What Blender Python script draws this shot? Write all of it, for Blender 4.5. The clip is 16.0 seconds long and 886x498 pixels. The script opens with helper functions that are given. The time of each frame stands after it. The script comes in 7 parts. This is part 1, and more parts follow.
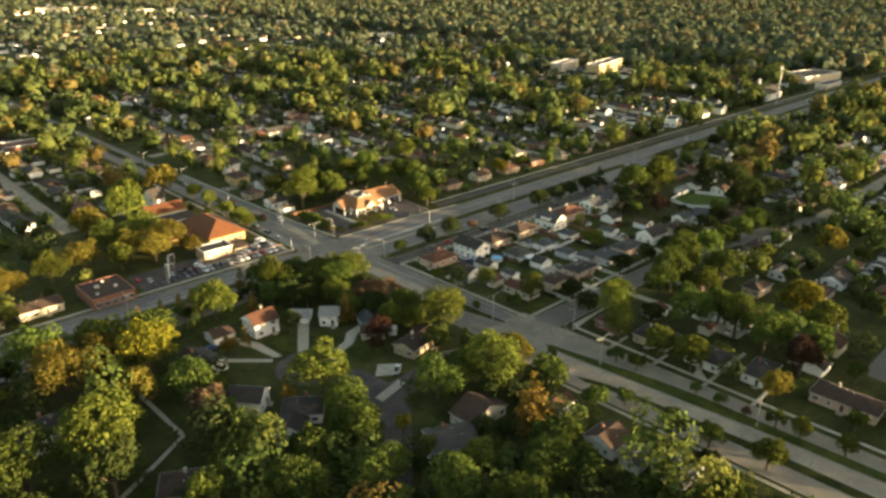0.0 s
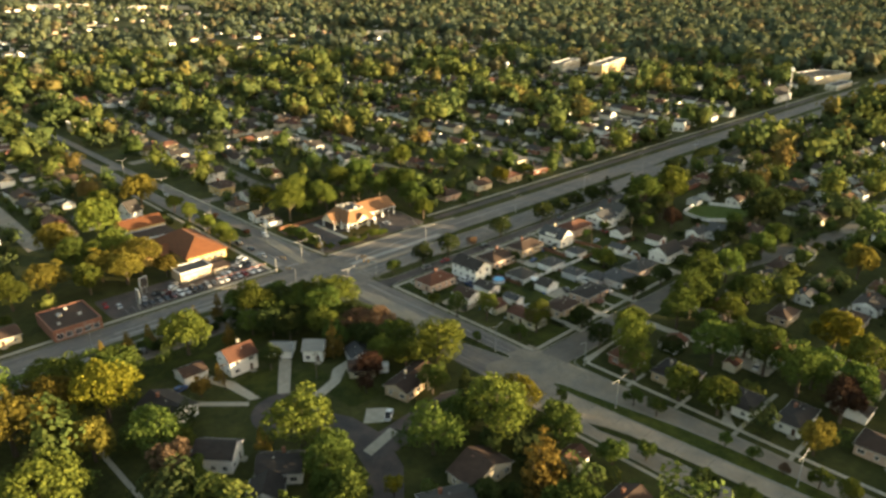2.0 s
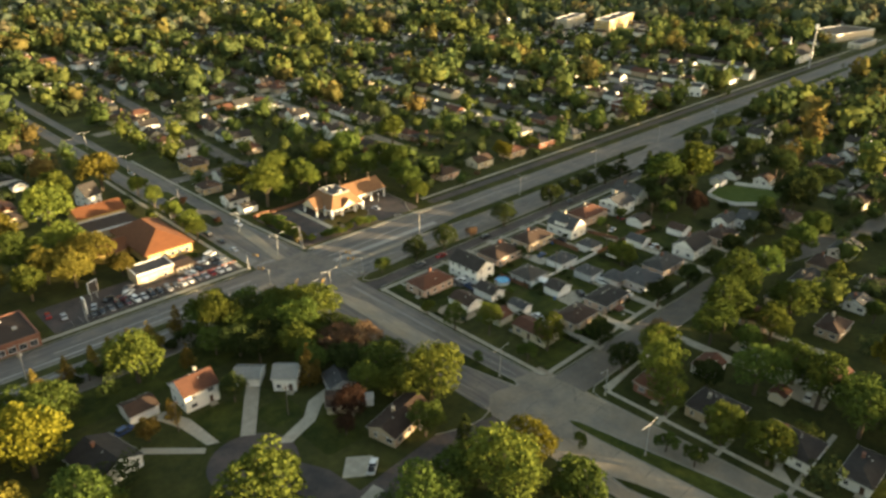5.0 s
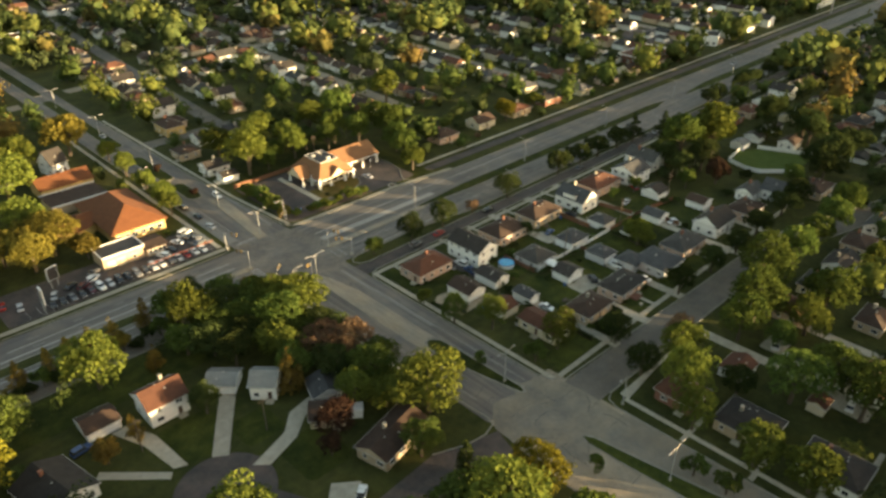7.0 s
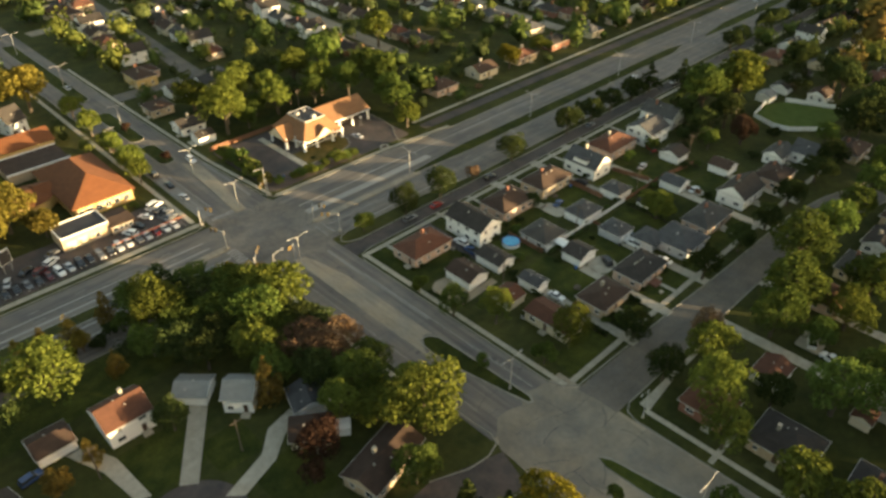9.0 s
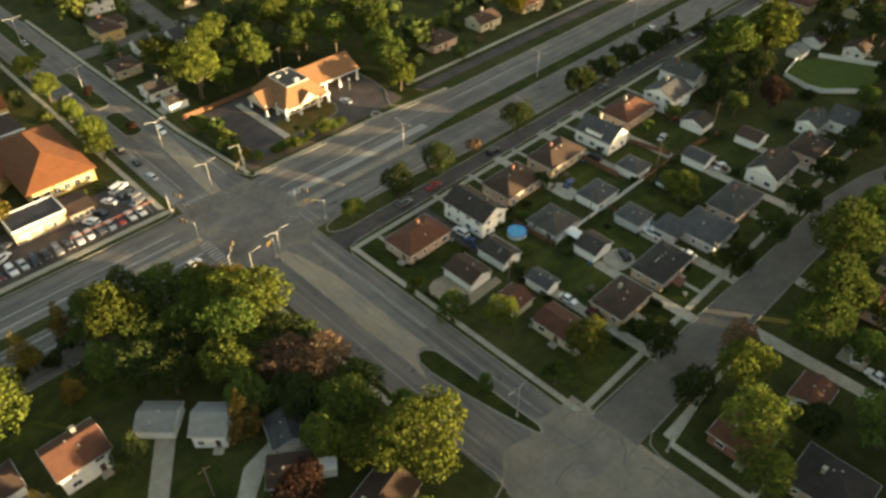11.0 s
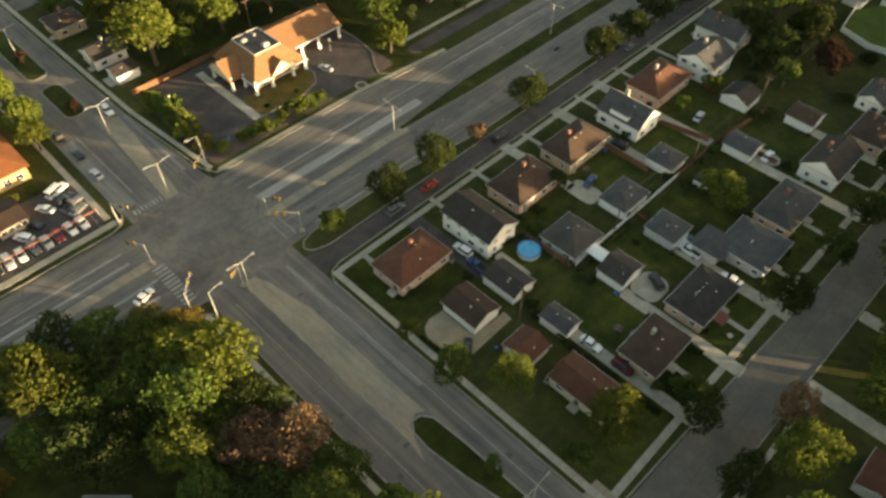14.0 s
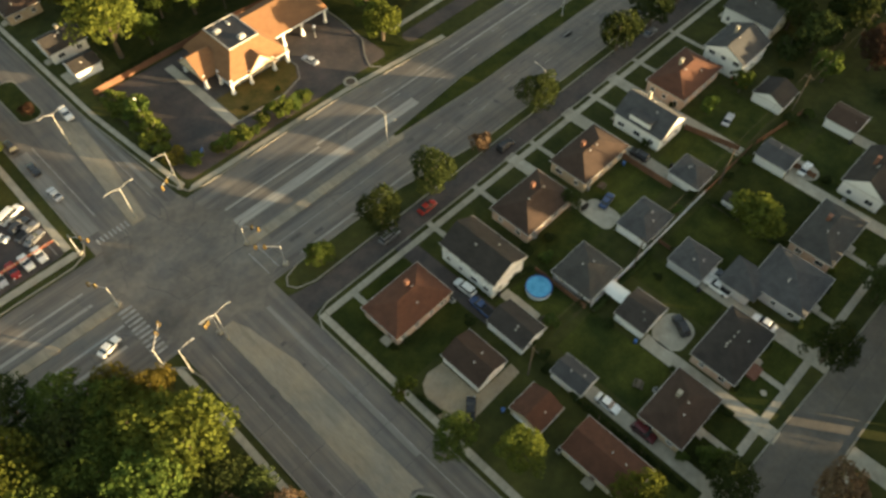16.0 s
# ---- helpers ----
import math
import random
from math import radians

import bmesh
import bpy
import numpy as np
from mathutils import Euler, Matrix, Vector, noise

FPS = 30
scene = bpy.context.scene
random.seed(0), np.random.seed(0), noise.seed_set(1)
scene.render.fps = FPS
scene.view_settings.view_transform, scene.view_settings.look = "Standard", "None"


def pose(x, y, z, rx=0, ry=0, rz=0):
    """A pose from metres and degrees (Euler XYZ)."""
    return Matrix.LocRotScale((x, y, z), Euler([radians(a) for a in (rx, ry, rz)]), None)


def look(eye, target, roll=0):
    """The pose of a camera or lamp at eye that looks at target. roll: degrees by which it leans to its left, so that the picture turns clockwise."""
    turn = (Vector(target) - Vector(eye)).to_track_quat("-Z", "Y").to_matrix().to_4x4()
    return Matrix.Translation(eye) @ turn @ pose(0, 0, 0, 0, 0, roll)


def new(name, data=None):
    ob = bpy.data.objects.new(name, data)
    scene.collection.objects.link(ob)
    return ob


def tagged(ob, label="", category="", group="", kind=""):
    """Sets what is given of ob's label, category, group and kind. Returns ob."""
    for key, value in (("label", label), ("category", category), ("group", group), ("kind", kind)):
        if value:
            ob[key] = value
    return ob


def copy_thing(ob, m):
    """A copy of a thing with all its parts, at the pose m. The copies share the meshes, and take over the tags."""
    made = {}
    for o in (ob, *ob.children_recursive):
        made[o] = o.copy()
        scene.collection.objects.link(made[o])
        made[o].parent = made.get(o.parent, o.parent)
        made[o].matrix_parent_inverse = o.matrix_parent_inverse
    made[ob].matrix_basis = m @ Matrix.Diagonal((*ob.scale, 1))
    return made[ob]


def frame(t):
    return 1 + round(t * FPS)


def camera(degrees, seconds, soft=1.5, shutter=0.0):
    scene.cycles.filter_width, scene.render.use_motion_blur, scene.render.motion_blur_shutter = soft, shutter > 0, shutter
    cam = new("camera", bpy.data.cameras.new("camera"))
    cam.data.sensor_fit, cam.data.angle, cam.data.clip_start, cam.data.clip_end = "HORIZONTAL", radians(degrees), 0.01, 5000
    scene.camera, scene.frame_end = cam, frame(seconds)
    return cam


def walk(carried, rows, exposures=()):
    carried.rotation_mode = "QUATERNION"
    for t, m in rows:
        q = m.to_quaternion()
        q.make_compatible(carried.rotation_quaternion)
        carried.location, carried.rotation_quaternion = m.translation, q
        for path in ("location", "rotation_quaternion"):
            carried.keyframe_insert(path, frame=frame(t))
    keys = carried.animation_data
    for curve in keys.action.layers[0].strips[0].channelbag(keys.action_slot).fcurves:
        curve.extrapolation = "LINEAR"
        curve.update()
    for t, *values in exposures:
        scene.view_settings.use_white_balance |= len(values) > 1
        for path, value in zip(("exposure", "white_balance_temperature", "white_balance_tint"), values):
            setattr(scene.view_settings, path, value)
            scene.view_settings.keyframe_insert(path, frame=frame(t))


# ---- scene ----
cam = camera(63.6, 16.0, 2.9)
METRES, EYE, TILT, LEAN, TURN = 216.6, 120.0, 0.0, 0.0, -44.0
ROWS = [
    (0.0, 0.0, 0.0, 0.0, 0.02, -21.53, -0.04),
    (0.5, 0.0005, 0.031, -0.0003, -0.02, -21.5, -0.05),
    (1.0, 0.0009, 0.0619, -0.0004, -0.05, -21.49, -0.06),
    (1.5, 0.0013, 0.093, -0.0011, -0.09, -21.55, -0.08),
    (2.0, 0.0014, 0.124, -0.0014, -0.14, -21.75, -0.09),
    (2.5, 0.0019, 0.1553, -0.0021, -0.18, -21.96, -0.09),
    (3.0, 0.0024, 0.1866, -0.0026, -0.22, -22.35, -0.09),
    (3.5, 0.0027, 0.2179, -0.0031, -0.26, -22.94, -0.1),
    (4.0, 0.0037, 0.2491, -0.003, -0.29, -23.65, -0.09),
    (6.5, 0.0063, 0.4055, -0.0046, -0.46, -28.57, -0.07),
    (7.0, 0.0067, 0.4369, -0.0047, -0.5, -29.83, -0.07),
    (7.5, 0.007, 0.4683, -0.0045, -0.56, -31.15, -0.07),
    (8.0, 0.0076, 0.4997, -0.0047, -0.59, -32.51, -0.07),
    (8.5, 0.0083, 0.5311, -0.0049, -0.63, -33.95, -0.05),
    (9.0, 0.0088, 0.5625, -0.0042, -0.68, -35.43, -0.03),
    (11.5, 0.0113, 0.719, -0.004, -0.93, -42.39, 0.03),
    (12.0, 0.012, 0.75, -0.0041, -0.95, -43.73, 0.04),
    (12.5, 0.0124, 0.7811, -0.0044, -1.03, -45.05, 0.05),
    (13.0, 0.0127, 0.812, -0.0047, -1.09, -46.36, 0.06),
    (13.5, 0.0131, 0.8436, -0.0045, -1.15, -47.72, 0.07),
    (14.0, 0.0137, 0.8746, -0.005, -1.2, -49.01, 0.1),
    (14.5, 0.0138, 0.9059, -0.005, -1.28, -50.35, 0.08),
    (15.0, 0.0151, 0.9373, -0.0047, -1.31, -51.71, 0.14),
    (15.5, 0.0158, 0.9687, -0.0043, -1.34, -53.09, 0.16),
    (16.0, 0.0157, 0.9998, -0.0045, -1.44, -54.43, 0.16),
]
walk(cam, [(t, pose(0, 0, EYE, TILT, LEAN, TURN) @ pose(METRES * x, METRES * y, METRES * z, 90 + pitch, roll, yaw)) for t, x, y, z, yaw, pitch, roll in ROWS],
     [(0.0, 2.5, 8450, 11), (4.0, 2.5, 8550, 11), (9.0, 2.46, 8800, 11), (16.0, 2.42, 8900, 11)])

# ---- light ----
SUN_DIR = Vector((0.55, -0.835, 0.0)).normalized()
SUN_ELEV = 4.9
world = bpy.data.worlds.new("sky")
scene.world = world
world.use_nodes = True
wn = world.node_tree
sky = wn.nodes.new("ShaderNodeTexSky")
sky.sky_type, sky.sun_disc = "NISHITA", False
sky.sun_elevation = radians(SUN_ELEV)
sky.sun_rotation = math.atan2(SUN_DIR.x, SUN_DIR.y)
wn.links.new(sky.outputs[0], wn.nodes["Background"].inputs[0])
wn.nodes["Background"].inputs[1].default_value = 0.124
sun_data = bpy.data.lights.new("sun", "SUN")
sun_data.energy, sun_data.angle, sun_data.color = 4.4, radians(0.6), (1.0, 0.84, 0.58)
sun = new("sun", sun_data)
el = radians(SUN_ELEV)
sun.matrix_world = look((SUN_DIR.x * math.cos(el) * 900, SUN_DIR.y * math.cos(el) * 900, math.sin(el) * 900), (0, 0, 0))


# ---- materials ----
def material(name, a, b, scale=1.0, rough=0.85, detail=5.0, metal=0.0, vary=0.0, bump=0.0, fine=0.0, coords="Object", spec=0.3, stretch=(1, 1, 1), blotch=0.0, stain=(1.0, 0.9, 0.78)):
    """Two colours mixed by a coarse and a fine noise; vary: brightness from object to object."""
    m = bpy.data.materials.new(name)
    m.use_nodes = True
    t = m.node_tree
    p = t.nodes["Principled BSDF"]
    tc = t.nodes.new("ShaderNodeTexCoord")
    mp = t.nodes.new("ShaderNodeMapping")
    mp.inputs["Scale"].default_value = stretch
    t.links.new(tc.outputs[coords], mp.inputs[0])
    n = t.nodes.new("ShaderNodeTexNoise")
    n.inputs["Scale"].default_value, n.inputs["Detail"].default_value = scale, detail
    n.inputs["Roughness"].default_value = 0.65
    t.links.new(mp.outputs[0], n.inputs["Vector"])
    ramp = t.nodes.new("ShaderNodeValToRGB")
    ramp.color_ramp.elements[0].position, ramp.color_ramp.elements[1].position = 0.32, 0.68
    ramp.color_ramp.elements[0].color, ramp.color_ramp.elements[1].color = (*a, 1), (*b, 1)
    t.links.new(n.outputs["Fac"], ramp.inputs[0])
    col = ramp.outputs[0]
    if fine:
        n2 = t.nodes.new("ShaderNodeTexNoise")
        n2.inputs["Scale"].default_value, n2.inputs["Detail"].default_value = scale * 9, 3
        t.links.new(mp.outputs[0], n2.inputs["Vector"])
        r2 = t.nodes.new("ShaderNodeMapRange")
        r2.inputs[3].default_value, r2.inputs[4].default_value = 1 - fine, 1 + fine
        t.links.new(n2.outputs["Fac"], r2.inputs[0])
        mx = t.nodes.new("ShaderNodeVectorMath")
        mx.operation = "SCALE"
        t.links.new(col, mx.inputs[0])
        t.links.new(r2.outputs[0], mx.inputs["Scale"])
        col = mx.outputs[0]
    if blotch:
        n4 = t.nodes.new("ShaderNodeTexNoise")
        n4.inputs["Scale"].default_value, n4.inputs["Detail"].default_value = 0.11, 6
        n4.inputs["Roughness"].default_value = 0.7
        t.links.new(tc.outputs[coords], n4.inputs["Vector"])
        r4 = t.nodes.new("ShaderNodeValToRGB")
        r4.color_ramp.elements[0].position, r4.color_ramp.elements[1].position = 0.36, 0.66
        r4.color_ramp.elements[0].color = (1 - blotch, 1 - blotch, 1 - blotch, 1)
        r4.color_ramp.elements[1].color = tuple((1 + blotch) * c for c in stain) + (1,)
        t.links.new(n4.outputs["Fac"], r4.inputs[0])
        m4 = t.nodes.new("ShaderNodeVectorMath")
        m4.operation = "MULTIPLY"
        t.links.new(col, m4.inputs[0])
        t.links.new(r4.outputs[0], m4.inputs[1])
        col = m4.outputs[0]
    if vary:
        oi = t.nodes.new("ShaderNodeObjectInfo")
        r3 = t.nodes.new("ShaderNodeMapRange")
        r3.inputs[3].default_value, r3.inputs[4].default_value = 1 - vary, 1 + vary
        t.links.new(oi.outputs["Random"], r3.inputs[0])
        m3 = t.nodes.new("ShaderNodeVectorMath")
        m3.operation = "SCALE"
        t.links.new(col, m3.inputs[0])
        t.links.new(r3.outputs[0], m3.inputs["Scale"])
        col = m3.outputs[0]
    t.links.new(col, p.inputs["Base Color"])
    p.inputs["Roughness"].default_value, p.inputs["Metallic"].default_value = rough, metal
    p.inputs["Specular IOR Level"].default_value = spec
    if bump:
        bp = t.nodes.new("ShaderNodeBump")
        bp.inputs["Strength"].default_value, bp.inputs["Distance"].default_value = bump, 0.1
        t.links.new(n.outputs["Fac"], bp.inputs["Height"])
        t.links.new(bp.outputs[0], p.inputs["Normal"])
    return m


def leaf_material(name, a, b, cell=0.0, speckle=0.35):
    """Leaves: diffuse with some light passing through, varied from tree to tree and from clump to clump."""
    m = bpy.data.materials.new(name)
    m.use_nodes = True
    t = m.node_tree
    t.nodes.remove(t.nodes["Principled BSDF"])
    out = t.nodes["Material Output"]
    tc = t.nodes.new("ShaderNodeTexCoord")
    n = t.nodes.new("ShaderNodeTexNoise")
    n.inputs["Scale"].default_value, n.inputs["Detail"].default_value = 0.5, 4
    t.links.new(tc.outputs["Object"], n.inputs["Vector"])
    geo = t.nodes.new("ShaderNodeNewGeometry")
    add = t.nodes.new("ShaderNodeMath")
    add.operation = "MULTIPLY_ADD"
    t.links.new(geo.outputs["Random Per Island"], add.inputs[0])
    add.inputs[1].default_value = speckle
    t.links.new(n.outputs["Fac"], add.inputs[2])
    ramp = t.nodes.new("ShaderNodeValToRGB")
    ramp.color_ramp.elements[0].position, ramp.color_ramp.elements[1].position = 0.4, 0.95
    ramp.color_ramp.elements[0].color, ramp.color_ramp.elements[1].color = (*a, 1), (*b, 1)
    t.links.new(add.outputs[0], ramp.inputs[0])
    hsv = t.nodes.new("ShaderNodeHueSaturation")
    t.links.new(ramp.outputs[0], hsv.inputs["Color"])
    if cell:
        v = t.nodes.new("ShaderNodeTexVoronoi")
        v.inputs["Scale"].default_value = cell
        t.links.new(tc.outputs["Object"], v.inputs["Vector"])
        sep = t.nodes.new("ShaderNodeSeparateColor")
        t.links.new(v.outputs["Color"], sep.inputs[0])
        src, src2 = sep.outputs[0], sep.outputs[1]
    else:
        oi = t.nodes.new("ShaderNodeObjectInfo")
        src = src2 = oi.outputs["Random"]
    for s_out, key, lo, hi in ((src, "Hue", 0.492, 0.512), (src2, "Value", 0.8 if cell else 0.72, 1.18 if cell else 1.28)):
        r = t.nodes.new("ShaderNodeMapRange")
        r.inputs[3].default_value, r.inputs[4].default_value = lo, hi
        t.links.new(s_out, r.inputs[0])
        t.links.new(r.outputs[0], hsv.inputs[key])
    d = t.nodes.new("ShaderNodeBsdfDiffuse")
    tr = t.nodes.new("ShaderNodeBsdfTranslucent")
    mix = t.nodes.new("ShaderNodeMixShader")
    mix.inputs[0].default_value = 0.3
    t.links.new(hsv.outputs[0], d.inputs[0])
    t.links.new(hsv.outputs[0], tr.inputs[0])
    t.links.new(d.outputs[0], mix.inputs[1])
    t.links.new(tr.outputs[0], mix.inputs[2])
    t.links.new(mix.outputs[0], out.inputs["Surface"])
    return m


GRASS = material("grass", (0.026, 0.036, 0.011), (0.052, 0.058, 0.021), 0.06, 0.95, 8, fine=0.35, spec=0.1, blotch=0.25, stain=(1.15, 1.0, 0.85))
LAWN = material("lawn", (0.020, 0.032, 0.008), (0.040, 0.056, 0.015), 0.25, 0.95, 6, fine=0.35, vary=0.3, spec=0.1, blotch=0.35, stain=(1.3, 1.0, 0.8))
DRY_LAWN = material("dry_lawn", (0.060, 0.056, 0.016), (0.150, 0.100, 0.034), 0.3, 0.95, 7, fine=0.3, spec=0.1)
ASPHALT = material("asphalt", (0.0960, 0.0900, 0.0816), (0.1460, 0.1360, 0.1230), 0.12, 0.85, 8, fine=0.18, spec=0.3, blotch=0.18)
ASPHALT_X = material("asphalt_streaked_east", (0.0871, 0.0833, 0.0818), (0.1848, 0.1750, 0.1676), 0.55, 0.85, 8, fine=0.12, stretch=(0.04, 1, 1), blotch=0.2)
ASPHALT_Y = material("asphalt_streaked_north", (0.0871, 0.0833, 0.0818), (0.1848, 0.1750, 0.1676), 0.55, 0.85, 8, fine=0.12, stretch=(1, 0.04, 1), blotch=0.2)
SERVICE = material("service_concrete", (0.165, 0.150, 0.128), (0.235, 0.214, 0.182), 0.15, 0.9, 8, fine=0.15, blotch=0.18)
JOINT = material("tar_joint", (0.065, 0.061, 0.057), (0.10, 0.095, 0.088), 1.0, 0.8, 3)
ASPHALT_DARK = material("dark_asphalt", (0.0478, 0.0460, 0.0470), (0.0736, 0.0699, 0.0677), 0.15, 0.85, 7, fine=0.2, blotch=0.3, stain=(1.2, 0.95, 0.85))
ROAD_CONCRETE = material("road_concrete", (0.200, 0.178, 0.146), (0.300, 0.268, 0.220), 0.15, 0.9, 8, fine=0.15, blotch=0.15)
CONCRETE = material("concrete", (0.2620, 0.2379, 0.1918), (0.3840, 0.3481, 0.2801), 0.5, 0.9, 7, fine=0.15, vary=0.1)
KERB = material("kerb_concrete", (0.185, 0.172, 0.146), (0.275, 0.256, 0.216), 0.5, 0.9, 7, fine=0.2)
WARM_CONCRETE = material("warm_concrete", (0.235, 0.198, 0.148), (0.330, 0.282, 0.214), 0.4, 0.9, 7, fine=0.2, blotch=0.15)
TAN_CONCRETE = material("tan_concrete", (0.205, 0.184, 0.150), (0.32, 0.288, 0.235), 0.5, 0.9, 8, fine=0.25, stretch=(1, 0.15, 1), blotch=0.15)
PAINT_WHITE = material("road_paint", (0.21, 0.203, 0.190), (0.36, 0.348, 0.33), 0.8, 0.8, 6)
TRIM = material("white_trim", (0.70, 0.70, 0.68), (0.80, 0.79, 0.77), 0.7, 0.6, 3)
WALL = {
    "white": material("white_siding", (0.66, 0.65, 0.62), (0.76, 0.75, 0.72), 0.6, 0.7, 4, fine=0.05, stretch=(0.3, 0.3, 4)),
    "cream": material("cream_siding", (0.48, 0.41, 0.30), (0.57, 0.50, 0.37), 0.6, 0.75, 4, fine=0.06, stretch=(0.3, 0.3, 4)),
    "tan": material("tan_brick", (0.38, 0.28, 0.19), (0.48, 0.37, 0.26), 1.2, 0.85, 5, fine=0.15),
    "pink": material("pale_pink_brick", (0.44, 0.30, 0.23), (0.53, 0.38, 0.30), 1.2, 0.85, 5, fine=0.12),
    "red": material("red_brick", (0.17, 0.075, 0.052), (0.24, 0.11, 0.075), 1.2, 0.85, 5, fine=0.15),
    "grey": material("grey_siding", (0.34, 0.35, 0.36), (0.44, 0.45, 0.46), 0.6, 0.75, 4, stretch=(0.3, 0.3, 4)),
    "yellow": material("yellow_brick", (0.44, 0.30, 0.12), (0.53, 0.37, 0.16), 1.0, 0.8, 5, fine=0.1),
}
ROOF = {
    "brown": material("brown_shingle", (0.0365, 0.0225, 0.0165), (0.0580, 0.0355, 0.0258), 0.45, 0.9, 7, vary=0.15, fine=0.25, bump=0.2, stretch=(1, 1, 3)),
    "red": material("red_brown_shingle", (0.0700, 0.0290, 0.0185), (0.1040, 0.0430, 0.0262), 0.45, 0.9, 7, vary=0.12, fine=0.25, bump=0.2, stretch=(1, 1, 3)),
    "dark": material("dark_brown_shingle", (0.0240, 0.0208, 0.0192), (0.0416, 0.0360, 0.0320), 0.45, 0.9, 7, vary=0.15, fine=0.25, bump=0.2, stretch=(1, 1, 3)),
    "grey": material("grey_shingle", (0.0367, 0.0356, 0.0336), (0.0580, 0.0561, 0.0521), 0.45, 0.9, 7, vary=0.2, fine=0.25, bump=0.2, stretch=(1, 1, 3)),
    "slate": material("blue_grey_shingle", (0.0387, 0.0399, 0.0424), (0.0624, 0.0636, 0.0661), 0.45, 0.9, 7, vary=0.15, fine=0.25, bump=0.2, stretch=(1, 1, 3)),
    "pale": material("pale_grey_shingle", (0.15, 0.155, 0.15), (0.21, 0.215, 0.205), 0.45, 0.9, 7, vary=0.1, fine=0.2, bump=0.2, stretch=(1, 1, 3)),
    "orange": material("orange_shingle", (0.112, 0.040, 0.016), (0.150, 0.054, 0.022), 0.4, 0.9, 7, fine=0.2, bump=0.2, stretch=(1, 1, 3)),
    "tan": material("tan_shingle", (0.165, 0.082, 0.041), (0.215, 0.110, 0.056), 0.4, 0.9, 7, fine=0.15, bump=0.2, stretch=(1, 1, 3)),
    "tar": material("tar_roof", (0.022, 0.022, 0.026), (0.045, 0.043, 0.046), 0.3, 0.7, 6, fine=0.2),
}
GUTTER = material("gutter_metal", (0.36, 0.34, 0.31), (0.46, 0.44, 0.40), 0.7, 0.6, 3)
GLASS = material("window_glass", (0.02, 0.025, 0.03), (0.03, 0.035, 0.045), 0.3, 0.08, 2, spec=0.8)
DARK_DOOR = material("dark_door", (0.06, 0.035, 0.025), (0.09, 0.05, 0.035), 1.0, 0.6, 3)
BARK = material("bark", (0.06, 0.045, 0.032), (0.11, 0.085, 0.062), 2.0, 0.95, 5, stretch=(1, 1, 0.2))
STEEL = material("galvanised_steel", (0.30, 0.30, 0.29), (0.40, 0.40, 0.385), 0.8, 0.6, 4, metal=0.2)
POLE_WOOD = material("pole_wood", (0.085, 0.068, 0.052), (0.13, 0.10, 0.078), 1.5, 0.9, 4, stretch=(1, 1, 0.1))
FENCE_WOOD = material("fence_wood", (0.13, 0.062, 0.036), (0.19, 0.092, 0.054), 1.2, 0.9, 5, vary=0.15)
FENCE_WHITE = material("white_vinyl", (0.66, 0.66, 0.64), (0.76, 0.76, 0.74), 0.6, 0.5, 3)
RUBBER = material("rubber", (0.015, 0.015, 0.016), (0.025, 0.025, 0.026), 2.0, 0.8, 2)
POOL_WATER = material("pool_water", (0.02, 0.26, 0.48), (0.05, 0.38, 0.62), 0.8, 0.12, 3, spec=0.6)
POOL_WALL = material("pool_wall", (0.45, 0.52, 0.56), (0.55, 0.62, 0.66), 0.8, 0.5, 3)
SIGNAL_YELLOW = material("signal_yellow", (0.1140, 0.0750, 0.0240), (0.1500, 0.0990, 0.0330), 0.8, 0.6, 3)
LAMP_GREY = material("lamp_housing", (0.26, 0.26, 0.25), (0.34, 0.34, 0.33), 0.8, 0.7, 3)
SIGN_RED = material("red_banner", (0.55, 0.04, 0.02), (0.65, 0.07, 0.03), 0.8, 0.6, 3)
SIGN_ORANGE = material("orange_board", (0.62, 0.20, 0.05), (0.70, 0.26, 0.08), 0.8, 0.6, 3)
BLUE_STEEL = material("blue_paint", (0.03, 0.10, 0.28), (0.05, 0.15, 0.36), 0.8, 0.5, 3)
LEAF = {
    "green": leaf_material("green_leaves", (0.038, 0.062, 0.016), (0.100, 0.131, 0.034)),
    "dark": leaf_material("dark_leaves", (0.023, 0.036, 0.013), (0.058, 0.072, 0.025)),
    "lime": leaf_material("yellow_green_leaves", (0.050, 0.068, 0.017), (0.126, 0.144, 0.032)),
    "yellow": leaf_material("yellow_leaves", (0.080, 0.078, 0.014), (0.180, 0.160, 0.028)),
    "gold": leaf_material("golden_brown_leaves", (0.080, 0.068, 0.017), (0.170, 0.138, 0.034)),
    "larch": leaf_material("golden_needles", (0.13, 0.095, 0.026), (0.25, 0.18, 0.050)),
    "rust": leaf_material("rust_leaves", (0.105, 0.066, 0.043), (0.185, 0.120, 0.076)),
    "plum": leaf_material("dark_red_leaves", (0.026, 0.016, 0.012), (0.058, 0.032, 0.023)),
}
# Leaf colours greyed, lightened and blued: distance haze put into the base colour.
FAR_HAZE_LEAF = {
    "green": leaf_material("hazed_green_leaves", (0.055, 0.074, 0.051), (0.111, 0.136, 0.088), 0.11, 0.2),
    "dark": leaf_material("hazed_dark_leaves", (0.040, 0.055, 0.042), (0.079, 0.095, 0.067), 0.11, 0.2),
    "lime": leaf_material("hazed_yellow_green_leaves", (0.067, 0.081, 0.045), (0.132, 0.146, 0.075), 0.11, 0.2),
    "gold": leaf_material("hazed_golden_leaves", (0.083, 0.077, 0.047), (0.146, 0.128, 0.073), 0.11, 0.2),
}


